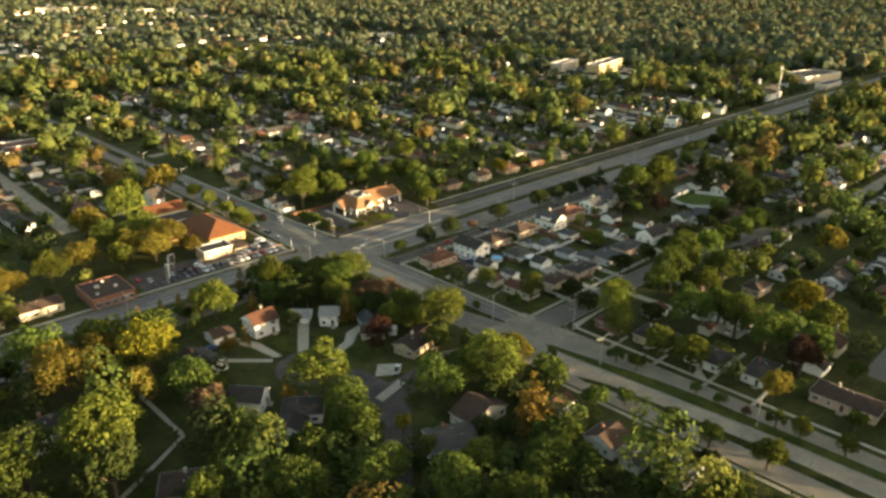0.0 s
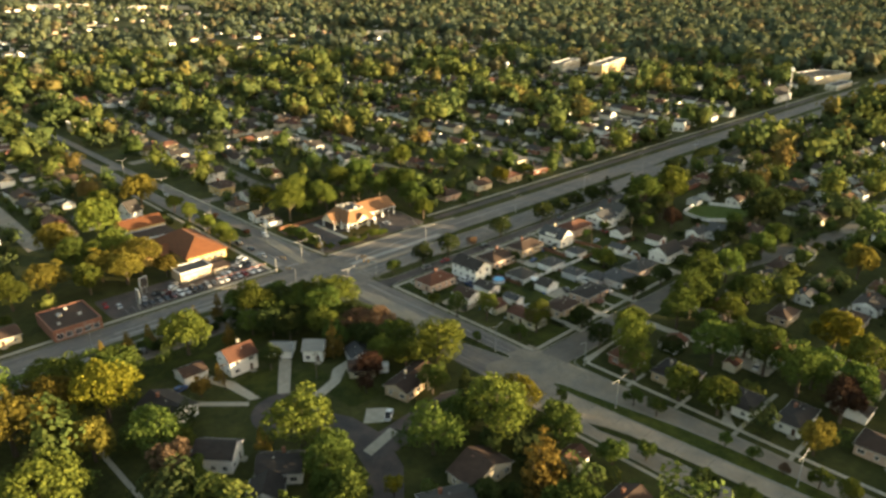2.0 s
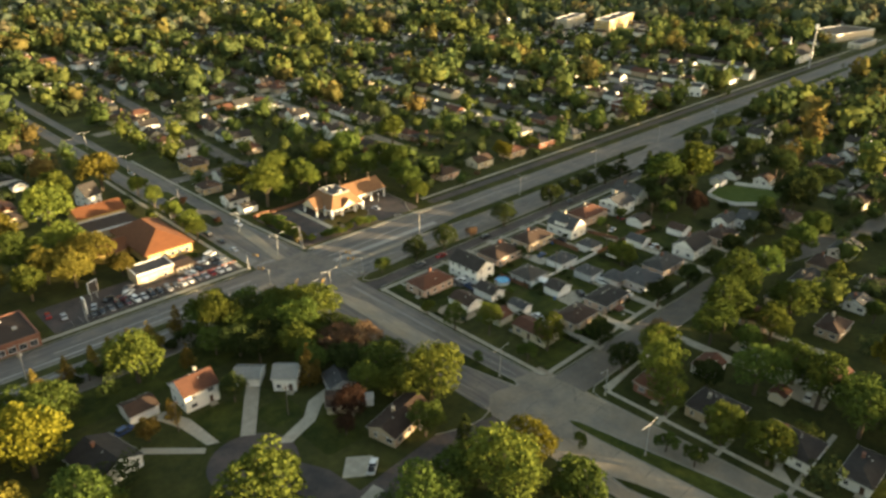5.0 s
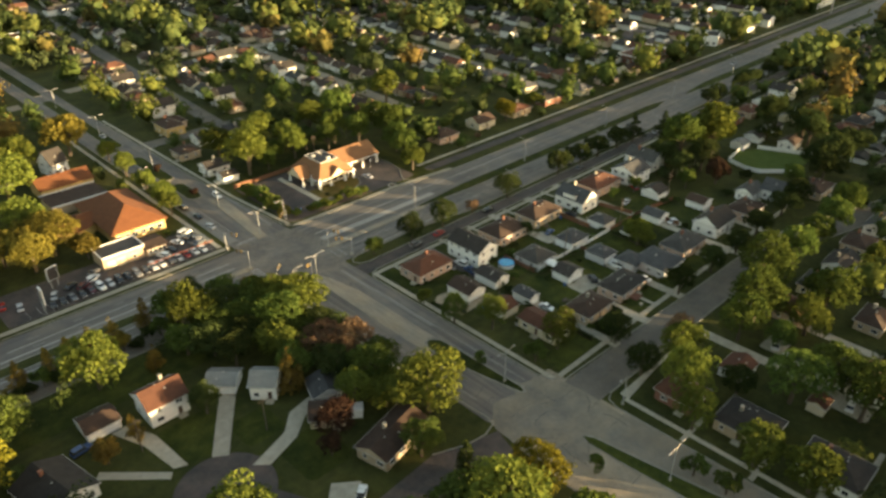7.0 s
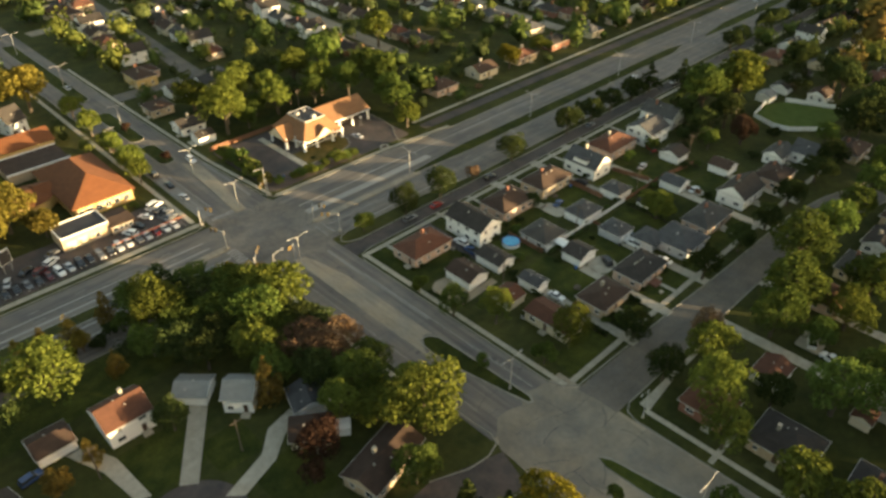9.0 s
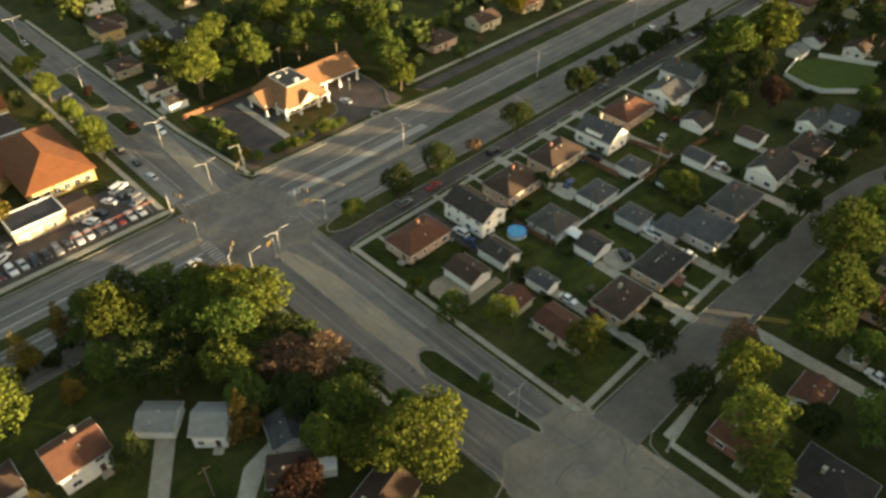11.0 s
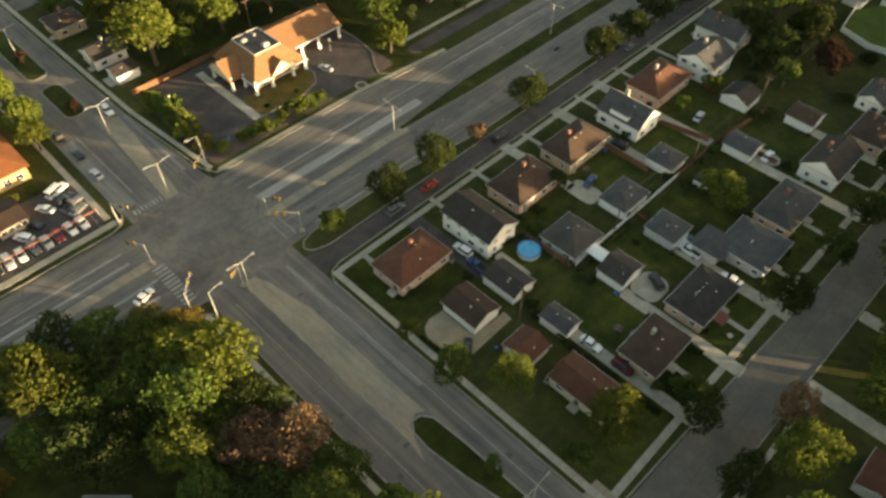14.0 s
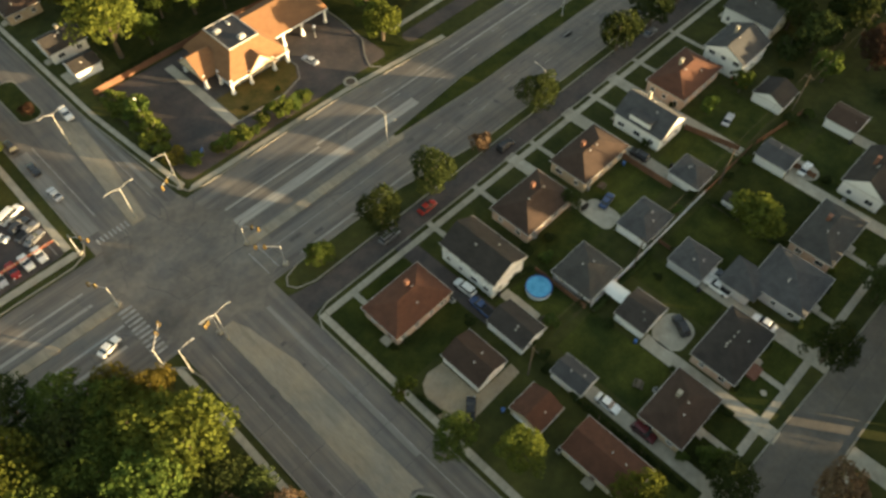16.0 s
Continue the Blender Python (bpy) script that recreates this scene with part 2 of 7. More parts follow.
# ---- building blocks ----
def mesh_of(name, bm, mats):
    me = bpy.data.meshes.new(name)
    bm.to_mesh(me)
    bm.free()
    for m in (mats if isinstance(mats, (list, tuple)) else [mats]):
        me.materials.append(m)
    return me


def part(name, bm, mat, parent, label=""):
    """One mesh object under a thing or under a part."""
    ob = new(name, bm if isinstance(bm, bpy.types.Mesh) else mesh_of(name, bm, mat))
    ob.parent = parent
    if label:
        ob["label"] = label
    return ob


def thing(name, x, y, z=0.0, rot=0.0, label="", category="", group="", kind=""):
    ob = new(name)
    ob.matrix_world = pose(x, y, z, 0, 0, rot)
    return tagged(ob, label, category, group, kind)


def box(bm, x0, x1, y0, y1, z0, z1, m=None):
    vs = [bm.verts.new(p if m is None else m @ Vector(p)) for p in
          ((x0, y0, z0), (x1, y0, z0), (x1, y1, z0), (x0, y1, z0), (x0, y0, z1), (x1, y0, z1), (x1, y1, z1), (x0, y1, z1))]
    for f in ((3, 2, 1, 0), (4, 5, 6, 7), (0, 1, 5, 4), (1, 2, 6, 5), (2, 3, 7, 6), (3, 0, 4, 7)):
        bm.faces.new([vs[i] for i in f])
    return bm


def boxes(*rows):
    bm = bmesh.new()
    for r in rows:
        box(bm, *r)
    return bm


def tube(bm, a, b, r0, r1, n=8):
    """A tapered tube from a to b."""
    a, b = Vector(a), Vector(b)
    q = (b - a).to_track_quat("Z", "Y").to_matrix()
    rings = []
    for p, r in ((a, r0), (b, r1)):
        rings.append([bm.verts.new(p + q @ Vector((r * math.cos(6.2832 * i / n), r * math.sin(6.2832 * i / n), 0))) for i in range(n)])
    for i in range(n):
        bm.faces.new((rings[0][i], rings[0][(i + 1) % n], rings[1][(i + 1) % n], rings[1][i]))
    bm.faces.new(rings[0][::-1])
    bm.faces.new(rings[1])
    return bm


def prism(outline, z0, z1, bm=None):
    """An outline, counter-clockwise, made into a slab."""
    bm = bm or bmesh.new()
    lo = [bm.verts.new((x, y, z0)) for x, y in outline]
    hi = [bm.verts.new((x, y, z1)) for x, y in outline]
    n = len(outline)
    bm.faces.new(hi)
    bm.faces.new(lo[::-1])
    for i in range(n):
        bm.faces.new((lo[i], lo[(i + 1) % n], hi[(i + 1) % n], hi[i]))
    return bm


def rounded(x0, x1, y0, y1, r, n=6):
    """A rectangle with round corners, as an outline."""
    r = min(r, (x1 - x0) / 2 - 0.01, (y1 - y0) / 2 - 0.01)
    pts = []
    for cx, cy, a in ((x1 - r, y1 - r, 0), (x0 + r, y1 - r, 90), (x0 + r, y0 + r, 180), (x1 - r, y0 + r, 270)):
        for i in range(n + 1):
            t = radians(a + 90 * i / n)
            pts.append((cx + r * math.cos(t), cy + r * math.sin(t)))
    return pts


def disc(cx, cy, r, n=40):
    return [(cx + r * math.cos(6.2832 * i / n), cy + r * math.sin(6.2832 * i / n)) for i in range(n)]


def ribbon(path, width):
    """The outline of a band of that width along a path."""
    left, right = [], []
    for i, p in enumerate(path):
        a, b = Vector(path[max(i - 1, 0)]), Vector(path[min(i + 1, len(path) - 1)])
        d = (b - a).normalized()
        nrm = Vector((-d.y, d.x)) * width / 2
        left.append((p[0] + nrm.x, p[1] + nrm.y))
        right.append((p[0] - nrm.x, p[1] - nrm.y))
    return right + left[::-1]


def structure(name, bm, mat, label, category):
    return tagged(new(name, mesh_of(name, bm, mat)), label, category, "", "structure")


# ---- ground and roads ----
structure("ground", boxes((-3500, 4500, -3000, 5000, -1.0, 0.0)), GRASS, "flat suburban ground covered with dark green grass", "ground")


def road(name, outline, mat, z=0.03, label="worn grey asphalt road", category="road"):
    return structure(name, prism(outline, -0.05, z), mat, label, category)


MAIN = [(-1500, 231.5), (218, 231.8), (242, 228.6), (2600, 228.6), (2600, 259.5), (262, 259.5), (226, 262.5), (-1500, 263)]
road("road_main", MAIN, ASPHALT_X, 0.03, "wide worn grey asphalt main road with several lanes")
road("road_cross", [(162.4, 149), (184.0, 149), (184.0, 231.9), (162.4, 231.9)], ASPHALT_Y, 0.034, "worn grey asphalt side road with a median")
road("road_cross_north", [(162.5, 262.6), (183.5, 262.6), (181, 300), (180, 420), (183, 1500), (166, 1500), (163, 420), (163, 300)], ASPHALT_Y, 0.034, "worn grey asphalt side road with a median")
road("road_south_main", [(160.8, 134), (161.0, 60), (163, -260), (194, -260), (189.8, 40), (188.8, 100), (188.2, 132), (188.2, 151.4), (163.2, 151.4)], ROAD_CONCRETE, 0.03, "pale concrete boulevard with grass medians")
road("road_service_east", [(178.4, 117), (180.6, 105), (182.7, 93), (183.8, 79), (184.0, 58), (184.6, 28), (188, -255), (193.6, -255), (189.5, 40), (188.5, 100), (188.0, 128), (176.6, 128)], SERVICE, 0.034, "grey concrete service lane of the boulevard")
road("road_service_west", [(161.1, 126), (161.3, 60), (163.4, -255), (170, -255), (168.0, 56), (167.5, 74), (167.6, 86), (166.4, 95), (164.0, 108), (163.6, 126)], SERVICE, 0.034, "grey concrete service lane of the boulevard")
road("road_south_street", [(184.1, 135.0), (230, 134.7), (262, 134.4), (288, 133.4), (306, 129.6), (326, 123.8), (350, 116.6), (380, 110), (382, 119), (354, 126), (330, 133.6), (310, 139.8), (292, 142.8), (255, 143.4), (230, 144.4), (184.1, 145.4)], ASPHALT, 0.033, "worn grey asphalt residential street under trees")
road("road_frontage", [(183.9, 219.9), (188, 220.8), (900, 220.8), (900, 225.4), (190, 225.6), (183.9, 227.0)], ASPHALT_DARK, 0.03, "narrow dark asphalt frontage road")
road("road_frontage_north", rounded(254, 760, 265.2, 269.6, 2), ASPHALT_DARK, 0.03, "narrow dark asphalt frontage road")
road("road_court", disc(108, 174, 10.8), ASPHALT_DARK, 0.036, "round dark asphalt turning circle")
road("road_court_lane", ribbon([(110, 168), (115, 158), (116, 148), (112, 136), (100, 122), (80, 100), (50, 70)], 9.5), ASPHALT_DARK, 0.03, "dark asphalt residential lane")
road("road_court_mouth", ribbon([(118, 144), (130, 145), (145, 146), (160.5, 141)], 9.5), ASPHALT_DARK, 0.033, "dark asphalt residential lane")


CROSSING = material("crossing_asphalt", (0.0978, 0.0927, 0.0878), (0.1893, 0.1782, 0.1672), 0.09, 0.85, 9, fine=0.25, blotch=0.25)
edge = random.Random(17)
patch = [(163.4 + 1.9 * i, 231.0 + edge.uniform(-3.2, 1.6)) for i in range(11)] + [(187.2 + edge.uniform(-2.4, 4.0), 234 + 2.2 * i) for i in range(11)] + [(183.4 - 1.9 * i, 262.6 + edge.uniform(-1.4, 3.4)) for i in range(11)] + [(160.2 + edge.uniform(-4.0, 2.2), 258.6 - 2.2 * i) for i in range(11)]
road("crossing", patch, CROSSING, 0.037, "mottled dark asphalt in the middle of the crossing", "road")
wear = random.Random(21)
mouth = [(166 + 2.1 * i, 151 + wear.uniform(-0.8, 2.4)) for i in range(9)] + [(185.4, 148.6), (186.8, 146.0), (187.6, 140), (187.4, 134.6), (187.0, 128)] + [(186 - 2.0 * i, 127 + wear.uniform(-3.0, 1.0)) for i in range(12)] + [(161.6, 131), (162.0, 146.2), (164.4, 149.4)]
road("crossing_south", mouth[::-1], material("pale_crossing", (0.150, 0.139, 0.120), (0.225, 0.208, 0.178), 0.1, 0.88, 9, fine=0.2, blotch=0.22), 0.037, "pale mottled concrete at the side street mouth", "road")


def median(outline, mat, label, h=0.16):
    return structure("median", prism(outline, 0.0, h), KERB if mat is CONCRETE else mat, label, "median")


median(rounded(126, 160.5, 247.8, 250.4, 1.2), TAN_CONCRETE, "narrow stained tan concrete traffic island")
median(rounded(-900, 124, 245.5, 250.5, 2.4), CONCRETE, "long traffic island with pale concrete edge")
structure("median_grass", prism(rounded(-899.4, 123.4, 246.1, 249.9, 1.8), 0.1, 0.2), GRASS, "dark green grass on a traffic island", "grass")
median(rounded(186, 230, 241.9, 244.3, 1.1), TAN_CONCRETE, "narrow stained tan concrete traffic island")
GRASS_ISLANDS = ((228, 405, 241.8, 247.0), (424, 560, 241.2, 247.2), (578, 720, 241.2, 247.2), (738, 1100, 241.2, 247.2))
for x0, x1, y0, y1 in GRASS_ISLANDS:
    taper = [(x0, y0 + 1.6), (x0 + 26, y0), (x1 - 12, y0), (x1, y1 - 2), (x1 - 10, y1), (x0 + 26, y1), (x0, y0 + 2.6)]
    median(taper, CONCRETE, "long traffic island with pale concrete edge", 0.15)
    cx, cy = (x0 + x1) / 2, (y0 + y1) / 2
    structure("median_grass", prism([(cx + (x - cx) * 0.996, cy + (y - cy) * 0.93) for x, y in taper], 0.1, 0.19), LAWN, "dark green grass on a traffic island", "grass")
tan_edge = [(170.2 + wear.uniform(-0.15, 0.15), 230.4 - 2.2 * i) for i in range(24)] + [(169.6, 174.6), (171.2, 178.4), (172.6, 181.6), (174.8, 182.6), (176.6, 181.6)] + [(176.4 + wear.uniform(-0.1, 0.1), 186 + 2.2 * i) for i in range(14)] + [(175.4, 220), (174.4, 226.6), (173.0, 230.2)]
road("road_turning_lane", tan_edge, TAN_CONCRETE, 0.040, "worn tan concrete turning lane")
median([(171.6, 176.0), (171.9, 180.2), (173.4, 182.0), (175.3, 181.8), (176.9, 179.6), (177.4, 172), (177.6, 160), (178.0, 151.6), (177.0, 149.6), (175.8, 150.0), (174.2, 158), (172.4, 168)][::-1], CONCRETE, "traffic island with pale concrete edge")
structure("median_grass", prism([(171.9, 176.0), (172.2, 179.9), (173.5, 181.6), (175.1, 181.4), (176.5, 179.4), (177.0, 172), (177.2, 160), (177.5, 151.8), (176.9, 150.3), (176.2, 150.5), (174.6, 158), (172.8, 168)][::-1], 0.1, 0.2), LAWN, "dark green grass on a traffic island", "grass")
median([(171.9, 264.0), (175.3, 264.0), (178.2, 284), (179.6, 300), (175.0, 305), (173.6, 285)], TAN_CONCRETE, "stained tan concrete traffic island")
for y0, y1 in ((308, 326), (331, 364), (380, 470), (482, 600)):
    median(rounded(169.5, 175.5, y0, y1, 2.4), CONCRETE, "traffic island with pale concrete edge")
    structure("median_grass", prism(rounded(169.9, 175.1, y0 + 0.5, y1 - 0.5, 2.1), 0.1, 0.2), LAWN, "dark green grass on a traffic island", "grass")


ISLAND_EAST = [(186.5, -250), (184.4, 28), (183.8, 58), (183.6, 79), (182.5, 93), (180.4, 105), (178.2, 117), (176.2, 129.4), (174.8, 131), (173.8, 128), (173.9, 120), (175.2, 103), (176.0, 90), (177.0, 74), (178.3, 60), (179.0, 46), (179.6, 27), (181.5, -250)]
ISLAND_WEST = [(175.5, -250), (172.7, 30), (172.5, 55), (171.3, 72), (170.3, 86), (169.3, 99), (167.4, 106), (165.0, 111.6), (164.2, 108), (166.6, 95), (167.8, 86), (167.7, 74), (168.2, 56), (170.2, -250)]
for ring in (ISLAND_EAST, ISLAND_WEST):
    median(ring, CONCRETE, "long boulevard island with pale concrete edge", 0.12)
    mid = [((ring[i][0] + ring[-1 - i][0]) / 2, (ring[i][1] + ring[-1 - i][1]) / 2) for i in range(len(ring))]
    structure("median_grass", prism([(mx + (x - mx) * 0.82, my + (y - my) * 0.82) for (x, y), (mx, my) in zip(ring, mid)], 0.05, 0.17), LAWN, "dark green grass on a boulevard island", "grass")


def kerb(path, label="pale concrete kerb"):
    return structure("kerb", prism(ribbon(path, 0.3), 0, 0.15), KERB, label, "kerb")


for path in (
    [(-600, 263.2), (158, 263.2), (161, 264.5), (162.3, 267), (162.8, 300), (162.8, 420)],
    [(180.2, 420), (181.2, 300), (183.7, 268), (185.5, 264), (189, 262.8), (226, 262.7), (262, 259.7), (900, 259.7)],
    [(900, 228.4), (242, 228.4), (218, 231.6), (190, 231.8), (186.6, 230.8), (185.4, 229), (186.4, 227.2), (190, 226.0), (900, 225.7)],
    [(900, 220.5), (188.4, 220.5), (185.6, 219.6), (184.2, 217), (184.2, 152), (185.2, 148.6), (188, 145.8), (230, 144.6), (255, 143.6), (292, 143.0), (310, 140.0), (330, 133.8), (354, 126.2), (382, 119.2)],
    [(380, 109.8), (350, 116.4), (326, 123.6), (306, 129.4), (288, 133.2), (262, 134.2), (230, 134.5), (192, 134.8), (189.4, 133.6), (188.4, 130.6), (188.9, 100), (189.8, 40), (194, -250)],
    [(-600, 231.3), (153, 231.3), (158.6, 230.6), (161.4, 228), (162.3, 224), (162.3, 178), (163.2, 154), (163.6, 150.4), (162.6, 147.8), (159, 146.8), (154, 147.4), (146, 150.8)],
    [(152, 137.8), (158, 136.4), (160.4, 132), (160.9, 60), (163, -250)],
):
    kerb(path)


def sidewalk(x0, x1, y0, y1, step=1.6):
    """A pavement of separate concrete slabs with open joints."""
    along_x = (x1 - x0) > (y1 - y0)
    length = (x1 - x0) if along_x else (y1 - y0)
    n = max(1, round(length / step))
    walkway = tagged(new("pavement"), "pale concrete pavement of square slabs beside the road", "pavement", "", "structure")
    walkway.location = (x0, y0, 0)
    l = length / n
    w = (y1 - y0) if along_x else (x1 - x0)
    me = mesh_of("slab", boxes((0, l - 0.04, 0, w, 0, 0.1) if along_x else (0, w, 0, l - 0.04, 0, 0.1)), CONCRETE)
    for i in range(n):
        ob = part("slab", me, CONCRETE, walkway)
        ob.location = (i * l, 0, random.uniform(-0.012, 0.012)) if along_x else (0, i * l, random.uniform(-0.012, 0.012))
    return walkway


def plain_walk(outline, label="pale concrete pavement beside the road", mat=None, h=0.08, name="pavement"):
    return structure(name, prism(outline, 0, h), mat or CONCRETE, label, "pavement")


plain_walk([(260, 217.9), (900, 217.9), (900, 219.3), (260, 219.3)])
plain_walk([(254, 272), (900, 272), (900, 273.4), (254, 273.4)])
plain_walk([(191.8, 131), (192.2, 60), (196, -250), (197.4, -250), (193.5, 60), (193.1, 131)][::-1])
plain_walk([(158.0, 122), (158.4, 60), (160.4, -250), (161.6, -250), (159.6, 60), (159.2, 122)][::-1])
plain_walk([(193.1, 130.4), (208, 132.0), (228, 131.8), (228, 133.0), (193.1, 133.0)])
plain_walk([(-600, 265.0), (160, 265.0), (160, 266.8), (-600, 266.8)])
plain_walk([(159.6, 176), (160.9, 176), (160.9, 229.0), (159.6, 229.0)])
plain_walk([(185.5, 263.4), (230, 263.1), (262, 260.4), (262, 261.8), (231, 264.3), (187, 264.8)])
plain_walk([(185.0, 266), (186.2, 266), (183.5, 300), (182.4, 420), (181.2, 420), (182.3, 300)])
plain_walk([(158.5, 268), (160, 268), (160.8, 420), (159.4, 420)])


def drive(outline, label="pale concrete driveway", mat=None):
    return structure("driveway", prism(outline, 0, 0.05), mat or CONCRETE, label, "driveway")


# ---- houses ----
BUILT = []
WINDOW_FRAME, WINDOW_PANE = {}, {}


def window_meshes(w, h):
    key = (round(w, 2), round(h, 2))
    if key not in WINDOW_FRAME:
        WINDOW_FRAME[key] = mesh_of("window", boxes((-w / 2 - 0.1, w / 2 + 0.1, -0.06, 0.05, -0.12, 0), (-w / 2 - 0.1, w / 2 + 0.1, -0.06, 0.05, h, h + 0.1),
                                                    (-w / 2 - 0.1, -w / 2, -0.05, 0.05, 0, h), (w / 2, w / 2 + 0.1, -0.05, 0.05, 0, h), (-0.03, 0.03, -0.045, 0.05, 0, h)), TRIM)
        WINDOW_PANE[key] = mesh_of("pane", boxes((-w / 2, w / 2, -0.02, 0.03, 0, h)), GLASS)
    return WINDOW_FRAME[key], WINDOW_PANE[key]


def add_window(house_ob, x, y, z, rot, w=1.3, h=1.2):
    f, p = window_meshes(w, h)
    ob = part("window", f, TRIM, house_ob)
    ob.matrix_local = pose(x, y, z, 0, 0, rot)
    part("pane", p, GLASS, ob)


def roof_mesh(sx, sy, h, kind, pitch, over, mat):
    """A roof with overhanging eaves and some thickness, ridge along the longer side or as named."""
    X, Y = sx / 2 + over, sy / 2 + over
    bm = bmesh.new()
    k = math.tan(radians(pitch))
    e = [bm.verts.new(p) for p in ((-X, -Y, h), (X, -Y, h), (X, Y, h), (-X, Y, h))]
    lo = [bm.verts.new((v.co.x, v.co.y, h - 0.22)) for v in e]
    along_x = kind == "gable_x" or (kind == "hip" and X >= Y)
    if kind == "hip":
        if along_x:
            a, b = bm.verts.new((-(X - Y) - 0.01, 0, h + Y * k)), bm.verts.new(((X - Y) + 0.01, 0, h + Y * k))
        else:
            a, b = bm.verts.new((0, -(Y - X) - 0.01, h + X * k)), bm.verts.new((0, (Y - X) + 0.01, h + X * k))
    elif along_x:
        a, b = bm.verts.new((-X, 0, h + Y * k)), bm.verts.new((X, 0, h + Y * k))
    else:
        a, b = bm.verts.new((0, -Y, h + X * k)), bm.verts.new((0, Y, h + X * k))
    if along_x:
        fs = ((e[0], e[1], b, a), (e[2], e[3], a, b), (e[1], e[2], b), (e[3], e[0], a))
    else:
        fs = ((e[1], e[2], b, a), (e[3], e[0], a, b), (e[0], e[1], a), (e[2], e[3], b))
    for f in fs:
        bm.faces.new(f)
    for i in range(4):
        bm.faces.new((lo[i], lo[(i + 1) % 4], e[(i + 1) % 4], e[i]))
    bm.faces.new(lo[::-1])
    return mesh_of("roof", bm, mat)


def wall_mesh(sx, sy, h, kind, pitch, mat):
    bm = bmesh.new()
    X, Y = sx / 2, sy / 2
    box(bm, -X, X, -Y, Y, -0.1, h - 0.2)
    return mesh_of("wall", bm, mat)


def gable_mesh(sx, sy, h, kind, pitch, over, mat, s):
    """The wall triangle under one end of a gable roof, s = -1 or 1, a hand's width outside the roof's end face."""
    bm = bmesh.new()
    k = math.tan(radians(pitch))
    X, Y = sx / 2 + over, sy / 2 + over
    if kind == "gable_x":
        tri = [(s * X, -Y + 0.35, h - 0.02), (s * X, Y - 0.35, h - 0.02), (s * X, 0, h + (Y - 0.35) * k - 0.02)]
        off = Vector((s * 0.05, 0, 0))
    else:
        tri = [(-X + 0.35, s * Y, h - 0.02), (X - 0.35, s * Y, h - 0.02), (0, s * Y, h + (X - 0.35) * k - 0.02)]
        off = Vector((0, s * 0.05, 0))
    a = [bm.verts.new(Vector(p) - off) for p in tri]
    b = [bm.verts.new(Vector(p) + off) for p in tri]
    bm.faces.new(a)
    bm.faces.new(b)
    for i in range(3):
        bm.faces.new((a[i], a[(i + 1) % 3], b[(i + 1) % 3], b[i]))
    bmesh.ops.recalc_face_normals(bm, faces=bm.faces)
    return mesh_of("gable", bm, mat)


